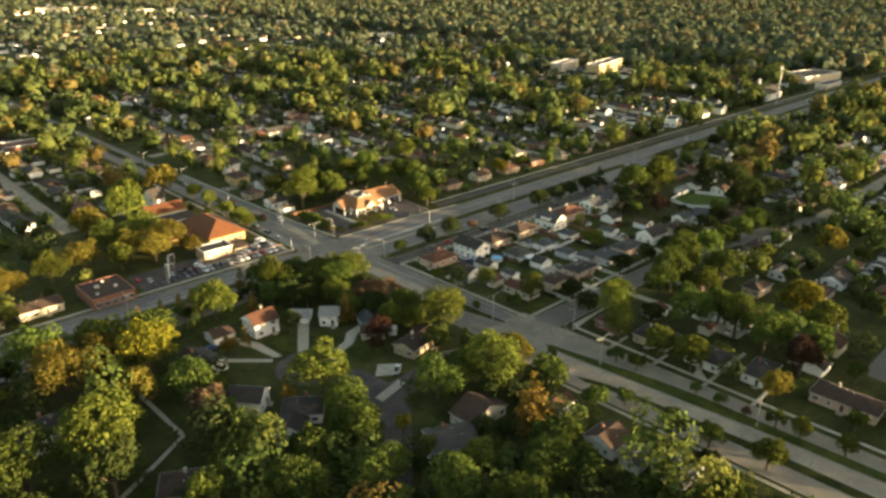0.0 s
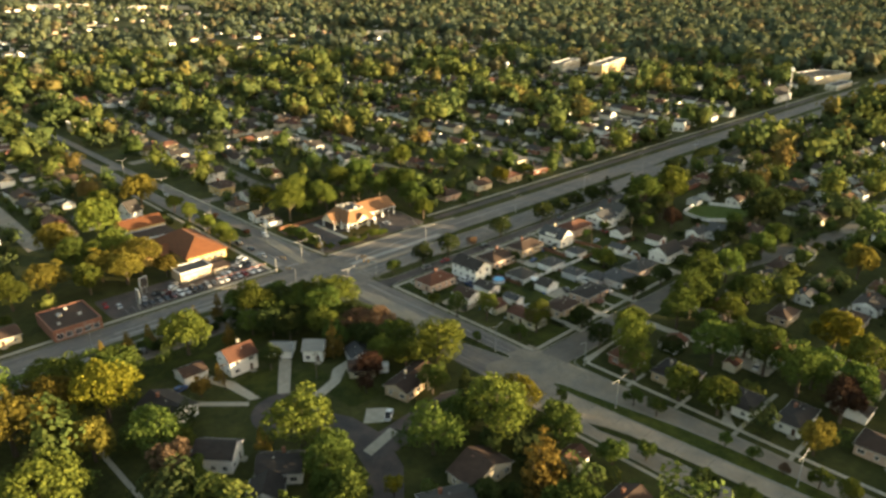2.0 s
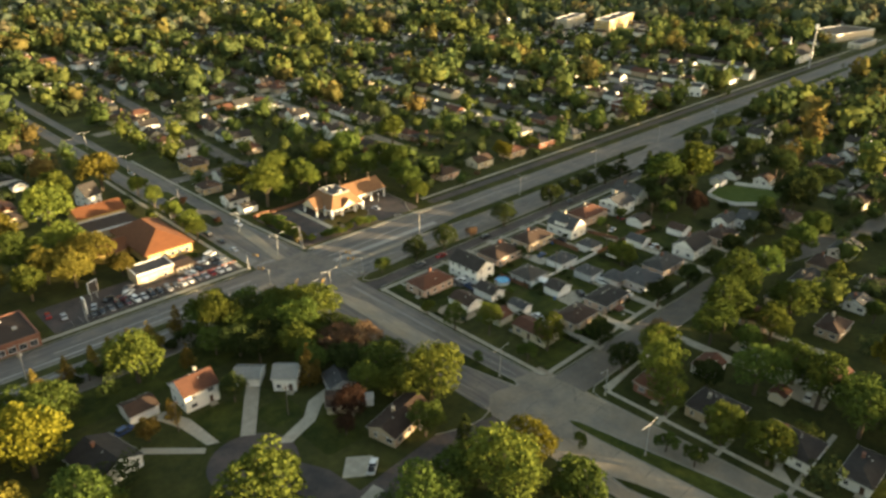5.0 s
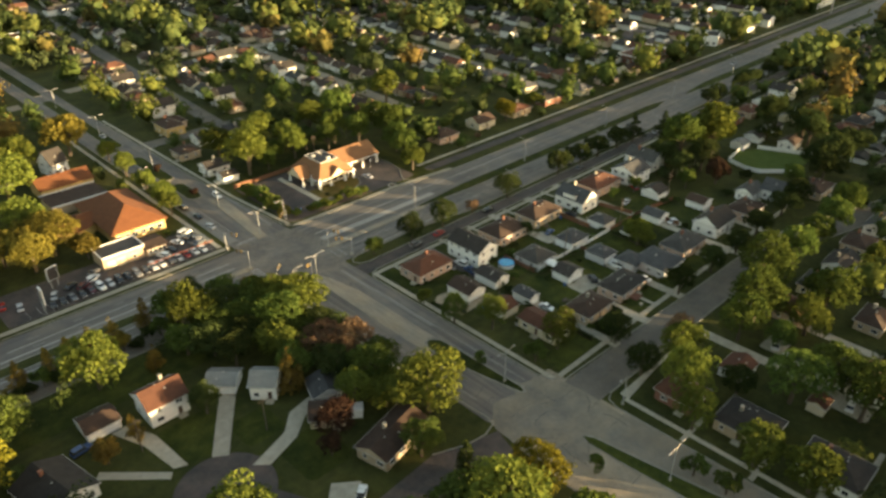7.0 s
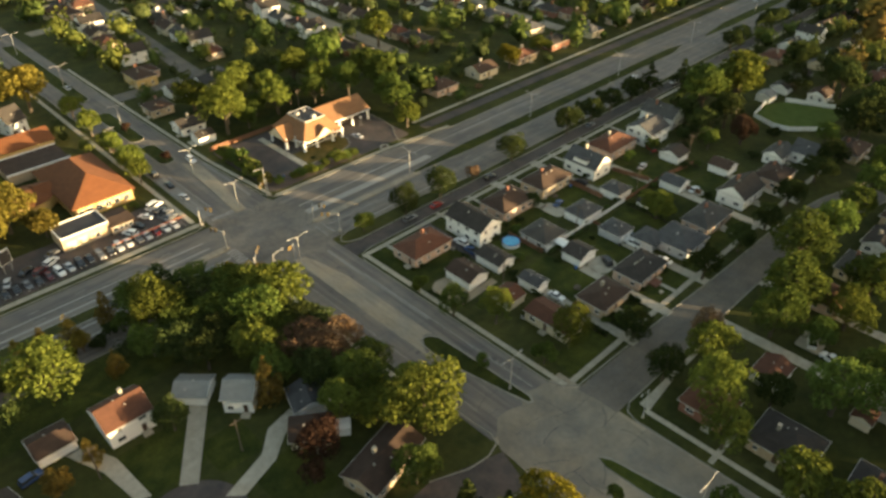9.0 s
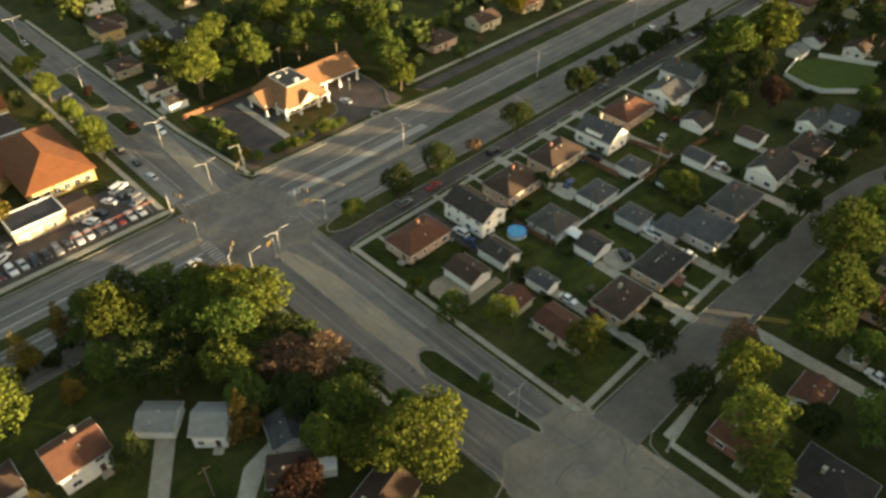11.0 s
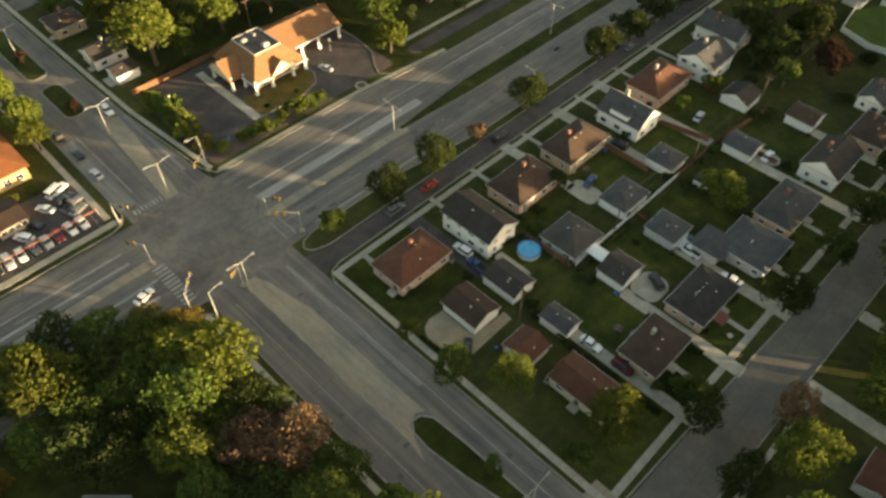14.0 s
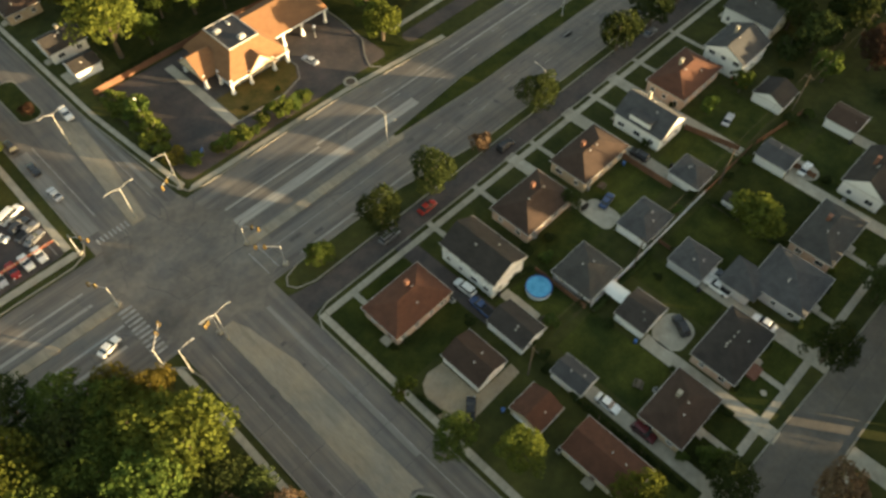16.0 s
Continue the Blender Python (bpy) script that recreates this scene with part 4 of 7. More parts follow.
# ---- north-west corner: used-car lot, shops and the orange-roofed hall ----
road("car_lot", rounded(94, 158.5, 267.4, 287, 1.5), ASPHALT_DARK, 0.05, "dark asphalt used-car lot", "parking lot")
hall = thing("hall", 144.1, 309.8, 0, 0, "large yellow brick hall with an orange hipped shingle roof", "hall")
part("wall", boxes((-9.0, 9.0, -16, 16, 0, 4.0)), WALL["yellow"], hall)
part("roof", roof_mesh(18.2, 32, 4.2, "hip", 28, 0.8, ROOF["orange"]), None, hall, "orange hipped shingle roof")
part("wing", prism(disc(-16, 3, 7.4, 20), 0, 3.6), WALL["yellow"], hall)
bm = bmesh.new()
tube(bm, (-16, 3, 3.5), (-16, 3, 5.6), 8.0, 0.3, 20)
part("wing_roof", bm, ROOF["orange"], hall, "round orange shingle roof")
part("link", boxes((-12, -9, -1, 9, 0, 3.4)), WALL["yellow"], hall)
part("link_roof", roof_mesh(5, 11, 3.6, "gable_x", 20, 0.3, ROOF["orange"]), None, hall, "orange shingle roof").location = (-11, 4, 0)
part("annex", boxes((-16, 3.6, 20.0, 33.0, 0, 3.4)), WALL["tan"], hall)
part("annex_roof", boxes((-16.3, 3.9, 19.7, 33.3, 3.4, 3.6)), ROOF["brown"], hall, "flat brown roof")
for row in ((-16.4, 4.0, 19.6, 19.9, 3.4, 3.9), (-16.4, 4.0, 33.1, 33.4, 3.4, 3.9)):
    part("annex_parapet", boxes(row), TRIM, hall, "pale parapet")
part("rear_wing", boxes((-14.6, 4.6, 35.6, 48.4, 0, 4.4)), WALL["yellow"], hall)
part("rear_roof", roof_mesh(19.2, 12.8, 4.5, "gable_x", 22, 0.5, ROOF["orange"]), None, hall, "orange shingle roof").location = (-5.0, 42, 0)
part("rear_gable", gable_mesh(19.2, 12.8, 4.5, "gable_x", 22, 0.5, WALL["yellow"], -1), None, hall).location = (-5.0, 42, 0)
for wx in (-7.4, -4.6, -1.8, 1.0, 3.8, 6.8):
    add_window(hall, wx, -16, 0.9, 0, 1.7, 1.8)
BUILT += [(144, 300, 14), (144, 318, 14), (128, 313, 10), (138, 336, 13), (139, 352, 13), (132, 281, 10), (81, 273, 13), (216, 288, 18), (236, 292, 14)]
house(190.4, 327, 9.5, 8.0, 3.2, "gable_x", 26, "white", "dark", front=180)
house(189.6, 350, 9, 9, 3.2, "hip", 24, "tan", "brown", front=180)
house(198.5, 383, 9, 13, 4.2, "hip", 26, "yellow", "brown", front=180)
house(143, 372, 7, 9, 5.0, "gable_x", 45, "white", "dark", front=-90, storeys=2, rot=15, chimney=False)
shop = thing("shop", 132.6, 284.2, 0, 0, "cream flat-roofed shop with a black roof and white parapet", "shop")
part("wall", boxes((-6.8, 6.8, -4.4, 4.4, 0, 4.2)), WALL["tan"], shop)
part("roof_deck", boxes((-6.64, 6.64, -4.24, 4.24, 4.2, 4.26)), ROOF["tar"], shop, "flat black roof deck")
part("parapet", boxes((-6.9, 6.9, -4.5, -4.25, 4.2, 4.5), (-6.9, 6.9, 4.25, 4.5, 4.2, 4.5), (-6.9, -6.65, -4.25, 4.25, 4.2, 4.5), (6.65, 6.9, -4.25, 4.25, 4.2, 4.5)), TRIM, shop, "white parapet")
part("annex", boxes((6.9, 13.4, -5.6, 2.6, 0, 2.9)), WALL["tan"], shop)
part("annex_roof", roof_mesh(6.8, 8.6, 3.0, "gable_x", 8, 0.4, ROOF["brown"]), None, shop, "brown low-pitched roof").location = (10.2, -1.4, 0)
for wx in (-4.4, -1.0):
    d = part("garage_door", boxes((-1.4, 1.4, -0.06, 0.05, 0, 2.8)), WALL["cream"], shop, "cream roller door")
    d.location = (wx, -4.4, 0)
for wx in (3.2, 8.0, 9.6, 11.2, 12.6):
    add_window(shop, wx, -4.4 if wx < 6 else -5.6, 0.9, 0, 1.1, 1.3)
redshop = thing("shop", 81.2, 273.2, 0, 0, "low red brick shop with a flat brown roof", "shop")
part("wall", boxes((-8, 8, -9.4, 9.4, 0, 4.0)), WALL["red"], redshop)
part("roof_deck", boxes((-7.6, 7.6, -9.0, 9.0, 4.0, 4.08)), ROOF["brown"], redshop, "flat brown gravel roof")
part("parapet", boxes((-8.1, 8.1, -9.5, -9.1, 4.0, 4.4), (-8.1, 8.1, 9.1, 9.5, 4.0, 4.4), (-8.1, -7.7, -9.1, 9.1, 4.0, 4.4), (7.7, 8.1, -9.1, 9.1, 4.0, 4.4)), WALL["red"], redshop, "red brick parapet")
for ux, uy, uw in ((-2.4, 2.0, 0.8), (3.4, -1.6, 0.6), (-4.6, -5.0, 0.5), (1.0, 6.0, 0.5)):
    part("roof_unit", boxes((ux - uw, ux + uw, uy - uw * 0.8, uy + uw * 0.8, 4.08, 4.6 + uw * 0.4)), STEEL, redshop, "metal rooftop unit")
for wx in (-6, -3, 0, 3, 6):
    add_window(redshop, wx, -9.4, 0.8, 0, 2.0, 1.8)
house(58, 277, 15, 9, 3.2, "gable_x", 20, "cream", "brown", front=-90)
house(40, 276, 10, 9, 3.2, "hip", 24, "tan", "red", front=-90)
house(18, 280, 12, 9, 3.2, "gable_x", 24, "cream", "brown", front=-90)


def sign_board(x, y, rot, w=4.5, h=5.0, label="tall dark sign board on two steel posts beside the car lot"):
    ob = thing("sign_board", x, y, 0, rot, label, "sign")
    part("panel", boxes((-w / 2, w / 2, -0.15, 0.15, 3.0, 3.0 + h)), ROOF["tar"], ob)
    bm = bmesh.new()
    for px in (-w / 3, w / 3):
        tube(bm, (px, 0.3, 0), (px, 0.3, 3 + h), 0.15, 0.15)
    part("post", bm, STEEL, ob, "steel posts")
    part("frame", boxes((-w / 2 - 0.1, w / 2 + 0.1, -0.2, 0.2, 2.9, 3.0), (-w / 2 - 0.1, w / 2 + 0.1, -0.2, 0.2, 3 + h, 3.1 + h), (-w / 2 - 0.1, -w / 2, -0.2, 0.2, 3.0, 3 + h), (w / 2, w / 2 + 0.1, -0.2, 0.2, 3.0, 3 + h)), TRIM, ob, "white frame")


sign_board(111.4, 281, 20, 3.4, 4.0)
sign_board(104.5, 269, 90, 2.6, 5.0)

# a line of small flags over the first row of cars
flags = thing("pennant_string", 136, 270.2, 0, 0, "string of small red and orange pennants over parked cars", "pennants")
bm = bmesh.new()
tube(bm, (0, 0, 2.4), (22.5, 0, 2.4), 0.03, 0.03, 5)
for px in (0, 7.5, 15, 22.5):
    tube(bm, (px, 0, 0), (px, 0, 2.5), 0.05, 0.05, 6)
part("cord", bm, STEEL, flags)
for mat, odd in ((SIGN_RED, 0), (SIGN_ORANGE, 1)):
    me = mesh_of("pennant", prism([(-0.15, -0.3), (0.15, -0.3), (0.12, 0.3), (-0.12, 0.3)], -0.03, 0.03), mat)
    for i in range(odd, 56, 2):
        part("pennant", me, mat, flags, "red pennant" if odd == 0 else "orange pennant").location = (0.2 + i * 0.4, 0, 2.35)

# ---- houses round the turning circle, south-west of the crossing ----
house(110, 206.5, 9.4, 8.6, 5.2, "gable_x", 32, "white", "red", front=-90, storeys=2, label="white two-storey house with a red-brown gabled roof and dark shutters")
garage(96.6, 211.3, 7.6, 7.0, "brown", "white", "gable_x", front=-90, n_doors=2)
garage(125.0, 204.4, 7.4, 6.6, "pale", "white", "gable_x", rot=-45)
house(131.6, 195.2, 6.4, 7.0, 4.2, "gable_x", 30, "white", "pale", front=-90, rot=-45, chimney=False)
garage(141.4, 184.4, 7.6, 7.4, "slate", "grey", "gable_y", rot=-20)
house(142.2, 159.8, 15.6, 8.2, 3.3, "gable_x", 22, "tan", "brown", front=-90, rot=13, label="long tan brick house with a dark brown gabled roof under trees")
house(136.4, 176.6, 8.0, 6.4, 2.8, "gable_x", 18, "cream", "brown", rot=-35, front=-90, chimney=False)
sunroom = thing("sun_room", 142.0, 172.8, 0, -35, "small white sun room with a flat roof beside a house", "sun room")
part("wall", boxes((-1.5, 1.5, -1.3, 1.3, 0, 2.3)), WALL["white"], sunroom)
part("roof", boxes((-1.7, 1.7, -1.5, 1.5, 2.3, 2.45)), FENCE_WHITE, sunroom, "flat white roof")
house(82.2, 196.6, 11.0, 13.0, 3.4, "gable_y", 26, "white", "dark", rot=12, front=0)
house(92.0, 152.6, 11, 8.4, 3.4, "gable_x", 30, "white", "dark", rot=-40, front=-90)
house(84.0, 146.4, 8, 7.4, 3.4, "gable_y", 32, "white", "dark", rot=-40, front=-90, chimney=False)
house(82.6, 167.4, 8.0, 10.0, 4.4, "gable_y", 32, "white", "dark", rot=41, front=-90, chimney=False)
house(112, 113, 12, 10, 3.4, "gable_x", 24, "grey", "grey", rot=-25, front=90)
house(127, 117, 14, 8.5, 3.3, "gable_y", 24, "cream", "brown", rot=0, front=90)
house(142.5, 84, 8.5, 9, 3.4, "gable_x", 28, "white", "brown", front=0)
house(141.5, 74.6, 7, 5.5, 2.8, "gable_x", 26, "white", "slate", front=0, chimney=False)
house(145.5, 65.2, 10, 9, 3.3, "hip", 22, "grey", "slate", front=0)
house(147, 103.4, 6.5, 5.5, 3.3, "gable_x", 30, "white", "red", front=0, chimney=False)
house(33, 190, 10, 8, 5.4, "gable_x", 30, "white", "dark", rot=10, front=-90, storeys=2)
house(53, 145, 12, 9, 3.2, "hip", 24, "cream", "brown", rot=-30, front=90)
drive([(103.0, 187.4), (105.8, 186.2), (104.8, 199.6), (101.4, 207.4), (97.6, 207.4), (101.4, 198)], "pale concrete driveway to a garage")
drive([(110.6, 184.6), (113.6, 182.4), (125.6, 200.0), (122.6, 202.6)], "pale concrete driveway to a garage")
drive([(115.8, 176.2), (118.6, 173.6), (127.6, 176.6), (133.0, 181.0), (138.4, 183.2), (137.4, 186.0), (131.0, 184.6), (126.4, 179.8)], "pale concrete driveway to a garage")
drive([(101.2, 185.0), (102.4, 186.6), (91.0, 197.6), (89.6, 196.0)], "pale concrete driveway to a garage")
drive([(120, 155), (126, 150.5), (130, 156), (125, 160)], "pale concrete driveway with a parked boat")
drive([(112.6, 142.4), (124.6, 145.2), (124.0, 148.4), (112.4, 145.6)], "pale concrete band across a dark asphalt lane")
plain_walk(ribbon([(62.2, 197), (62.6, 167.6), (49.3, 159.3), (40, 154)], 1.4), "narrow concrete path between trees", None, 0.06, "path")
for x0, x1, y0, y1 in ((104, 118, 186, 200), (118, 128, 181, 191), (62, 150, 216, 230), (122, 134, 163, 177)):
    lawn(rounded(x0, x1, y0, y1, 2))

# ---- houses east of the boulevard ----
for x, y, sx, sy, roof, wall, shingle in ((203.6, 105.2, 10.4, 12.0, "hip", "tan", "dark"), (202.0, 121.5, 8.5, 9.5, "hip", "red", "red"), (203.7, 86.2, 10.2, 12.4, "hip", "white", "dark"),
                                           (207.0, 70.7, 13.0, 6.8, "hip", "white", "dark"), (209, 46, 9, 18, "hip", "pink", "brown"), (210, 24, 10, 9, "gable_x", "white", "dark")):
    house(x, y, sx, sy, 3.2, roof, 23, wall, shingle, front=180)
for x, y, sx, sy, shingle, wall in ((221.4, 116.5, 8.2, 6.4, "red", "white"), (237.0, 98.4, 7.6, 6.0, "slate", "white"), (222.6, 96.6, 4.8, 4.0, "red", "cream"), (224, 60.4, 7.2, 7.2, "dark", "white")):
    garage(x, y, sx, sy, shingle, wall, "gable_x", front=90)
house(238.8, 90.2, 12.6, 8.2, 3.2, "gable_x", 30, "white", "red", front=180)
for x, y, sx, sy, wall, shingle in ((257.4, 117.5, 10, 7.4, "pink", "red"), (268.6, 99.2, 11, 7, "tan", "brown"), (281.0, 80.8, 13, 9, "pink", "brown"), (260.8, 69.0, 12, 7.4, "white", "red"), (276, 117.6, 11, 8, "cream", "grey"), (294, 117, 11.5, 8, "white", "dark"), (312, 118, 11, 8, "tan", "brown"), (331, 117, 12, 8, "white", "grey"), (290, 99, 7, 6.5, "white", "slate"), (308, 100, 7, 6.5, "cream", "brown"), (300, 80, 12, 8.4, "white", "dark"), (318, 81, 11, 8, "pink", "red")):
    house(x, y, sx, sy, 3.1, "hip" if wall != "white" else "gable_x", 25, wall, shingle, front=90)
drive(rounded(229.6, 233.0, 98, 134.2, 0.4))
drive(rounded(225.5, 233.0, 86.6, 97.6, 1.0))
drive(rounded(252.6, 255.8, 92, 134.0, 0.4))
drive(rounded(236.4, 243.6, 111.6, 117.4, 0.6), "pale concrete parking pad beside a drive")
drive(rounded(222, 246, 64.6, 68.4, 0.8))
for y0, x1 in ((79.9, 218), (64.8, 200.4), (97.4, 198.6), (113.6, 200.0)):
    plain_walk([(189.6, y0), (x1, y0), (x1, y0 + 1.2), (189.6, y0 + 1.2)], "narrow concrete garden path", None, 0.06, "path")
plain_walk([(193.4, 86.0), (199.0, 86.6), (199.0, 87.6), (193.4, 81.4)], "narrow concrete garden path", None, 0.06, "path")

# ---- trees ----
def quads_mesh(name, centres, normals, sizes, mat, aspect=1.0, rng=None):
    """One mesh of many small leaf clumps: a bent quad at each centre."""
    n = len(centres)
    ref = rng.normal(size=(n, 3))
    u = np.cross(normals, ref)
    u /= np.linalg.norm(u, axis=1, keepdims=True) + 1e-9
    v = np.cross(normals, u)
    u, v = u * sizes[:, None], v * sizes[:, None] * aspect
    lift = normals * sizes[:, None] * rng.uniform(-0.5, 0.5, (n, 1))
    co = np.stack([centres - u - v * 0.6, centres + u * 0.6 - v + lift, centres + u + v * 0.7, centres - u * 0.7 + v + lift], axis=1).reshape(-1, 3)
    me = bpy.data.meshes.new(name)
    me.vertices.add(4 * n)
    me.vertices.foreach_set("co", co.astype(np.float32).ravel())
    me.loops.add(4 * n)
    me.loops.foreach_set("vertex_index", np.arange(4 * n, dtype=np.int32))
    me.polygons.add(n)
    me.polygons.foreach_set("loop_start", np.arange(0, 4 * n, 4, dtype=np.int32))
    me.update(calc_edges=True)
    me.materials.append(mat)
    return me


def unit(a):
    return a / (np.linalg.norm(a, axis=1, keepdims=True) + 1e-9)


def crown_mesh(seed, lobes, per, leaf, shape="round"):
    """A crown about 1 across its half-width and standing from 0.25 to 2.2: lobes of leaf clumps round a dark heart."""
    rng = np.random.default_rng(seed)
    if shape == "cone":
        h = rng.uniform(0, 1, lobes) ** 1.2
        a = rng.uniform(0, 6.2832, lobes)
        rad = (1 - h * 0.92) * rng.uniform(0.25, 1.05, lobes)
        lc = np.stack([rad * np.cos(a), rad * np.sin(a), 0.35 + 2.6 * h], 1)
        lr = 0.10 + 0.20 * (1 - h)
    else:
        d = unit(rng.normal(size=(lobes, 3)))
        d[:, 2] = np.where(d[:, 2] < -0.4, -d[:, 2], d[:, 2])
        tall = {"round": 0.78, "tall": 1.05, "wide": 0.62}[shape]
        swell = 1 + 0.16 * np.sin(2 * np.arctan2(d[:, 1], d[:, 0]) + rng.uniform(0, 6)) + 0.14 * np.sin(3 * np.arctan2(d[:, 1], d[:, 0]) + rng.uniform(0, 6))
        lr = 0.13 + 0.30 * rng.uniform(0, 1, lobes) ** 1.6
        lc = d * ((rng.uniform(0.80, 1.12, lobes) - lr) * swell)[:, None] * np.array([1, 1, tall]) + np.array([0, 0, 0.45 + tall])
    share = lr ** 2 / (lr ** 2).sum()
    k = rng.choice(lobes, lobes * per, p=share)
    dirs = unit(rng.normal(size=(lobes * per, 3)) + np.array([0, 0, 0.25]))
    c = lc[k] + dirs * (lr[k] * rng.uniform(0.70, 1.16, lobes * per))[:, None]
    dist = np.linalg.norm((c[:, None, :] - lc[None, :, :]), axis=2) / lr[None, :]
    keep = (dist < 0.62).sum(1) == 0
    c, dirs = c[keep], dirs[keep]
    nrm = unit(dirs + rng.normal(size=dirs.shape) * 1.0)
    return quads_mesh("crown", c, nrm, rng.uniform(0.45, 1.35, len(c)) * leaf, LEAF["green"], 0.72, rng)


def trunk_mesh(seed):
    rng = random.Random(seed)
    bm = bmesh.new()
    tube(bm, (0, 0, -0.05), (0.03, 0, 0.75), 0.085, 0.06, 7)
    for i in range(6):
        a = i * 1.05 + rng.uniform(-0.3, 0.3)
        z = rng.uniform(0.55, 0.85)
        tube(bm, (0.02, 0, z), (0.5 * math.cos(a), 0.5 * math.sin(a), z + rng.uniform(0.45, 0.8)), 0.04, 0.012, 5)
    tube(bm, (0.03, 0, 0.75), (0, 0.03, 1.6), 0.055, 0.015, 6)
    return mesh_of("trunk", bm, BARK)


CROWN = {"round": [crown_mesh(k, 46, 90, 0.060) for k in (1, 2, 3, 4)], "tall": [crown_mesh(k, 50, 84, 0.060, "tall") for k in (5, 6)],
         "wide": [crown_mesh(k, 48, 86, 0.060, "wide") for k in (7, 8)], "cone": [crown_mesh(k, 54, 40, 0.064, "cone") for k in (9, 10, 20)],
         "small": [crown_mesh(k, 26, 60, 0.085) for k in (11, 12, 13)], "mid": [crown_mesh(k, 34, 66, 0.080) for k in (14, 15, 16, 19)], "bush": [crown_mesh(k, 18, 56, 0.105, "wide") for k in (17, 18)],
         "full": [crown_mesh(k, 72, 100, 0.043) for k in (21, 22, 23, 24, 27)], "full_tall": [crown_mesh(k, 74, 100, 0.043, "tall") for k in (25, 26)]}
TRUNK = [trunk_mesh(k) for k in range(3)]
TREE_WORDS = {"green": "leafy green", "dark": "dark green", "lime": "yellow-green", "yellow": "bright yellow", "gold": "golden-brown", "larch": "golden-yellow", "rust": "rust-red half-bare", "plum": "dark red-leaved"}
tree_rng = random.Random(5)
TREES_AT = []


def tree(x, y, r, colour="green", shape="round", h=None, group=""):
    """A tree whose crown is r across its half-width; h scales the height."""
    if (math.hypot(x - 165, y - 190) < 66 and r > 3 or r > 5.4 and math.hypot(x - 130, y - 190) < 140) and shape in ("round", "tall"):
        shape = {"round": "full", "tall": "full_tall"}[shape]
    kinds = CROWN[shape]
    r *= 1.2 if r > 3 and shape != "mid" else 1.0
    i = tree_rng.randrange(len(kinds))
    kind = {"cone": "conifer", "bush": "shrub"}.get(shape, "broadleaf tree")
    where = "beside houses" if tree_rng.random() < 0.5 else "on a lawn"
    ob = thing("shrub" if shape == "bush" else "tree", x, y, 0, tree_rng.uniform(0, 360), f"{TREE_WORDS[colour]} {kind} standing {where}", "shrub" if shape == "bush" else "tree", group)
    hz = r * (h or tree_rng.uniform(0.95, 1.15) * (1.0 if r < 4.5 or (x > 185 and y < 132) else 0.86))
    ob.scale = (r, r * tree_rng.uniform(0.9, 1.1), hz * (0.7 if shape == "bush" else 1))
    t = part("trunk", TRUNK[tree_rng.randrange(3)], None, ob)
    c = part("crown", kinds[i], None, ob)
    if shape == "bush":
        c.location = (0, 0, -0.35)
    c.material_slots[0].link = "OBJECT"
    c.material_slots[0].material = LEAF[colour]
    TREES_AT.append((x, y, r))
    return ob


# the grove on the south-west corner of the crossing
for x, y, r, c, sh in ((135.7, 240.5, 4.0, "dark", "round"), (130.4, 229.9, 6.0, "lime", "round"), (153.0, 213.4, 7.2, "lime", "round"), (148.5, 223.6, 5.6, "lime", "round"), (141.5, 219.5, 5.0, "green", "round"), (133.5, 222.0, 4.6, "green", "round"), (129.0, 236.5, 4.4, "green", "round"), (142.0, 234.5, 4.2, "green", "round"), (149.5, 231.0, 3.6, "gold", "round"), (154.5, 226.0, 3.4, "gold", "round"), (147.0, 203.0, 4.2, "green", "round"), (146.0, 187.0, 4.2, "dark", "round"), (140.0, 195.0, 4.0, "green", "round"), (156.0, 199.5, 3.4, "dark", "round"), (149.0, 170.0, 4.4, "lime", "round"), (147.3, 227.6, 4.4, "green", "round"), (139.5, 226.5, 5.2, "dark", "round"),
                       (141.2, 203.5, 5.2, "lime", "round"), (150.2, 196, 5.0, "rust", "round"), (156.0, 191.0, 4.8, "rust", "round"), (151.5, 178.5, 5.0, "green", "round"), (144.1, 176, 4.0, "lime", "round"),
                       (158.0, 182.5, 3.6, "green", "round"), (153.5, 203, 4.5, "dark", "round"), (136.5, 213, 4.6, "dark", "round"), (155.0, 161.5, 7.4, "lime", "round"), (146.5, 210.5, 5.0, "green", "tall"), (134.2, 229.6, 4.2, "green", "round"), (128.0, 239.6, 3.6, "green", "round"), (131.2, 209.0, 4.4, "dark", "round"), (129.2, 216.6, 4.6, "dark", "round"), (124.4, 222.0, 4.0, "green", "round")):
    tree(x, y, r, c, sh)
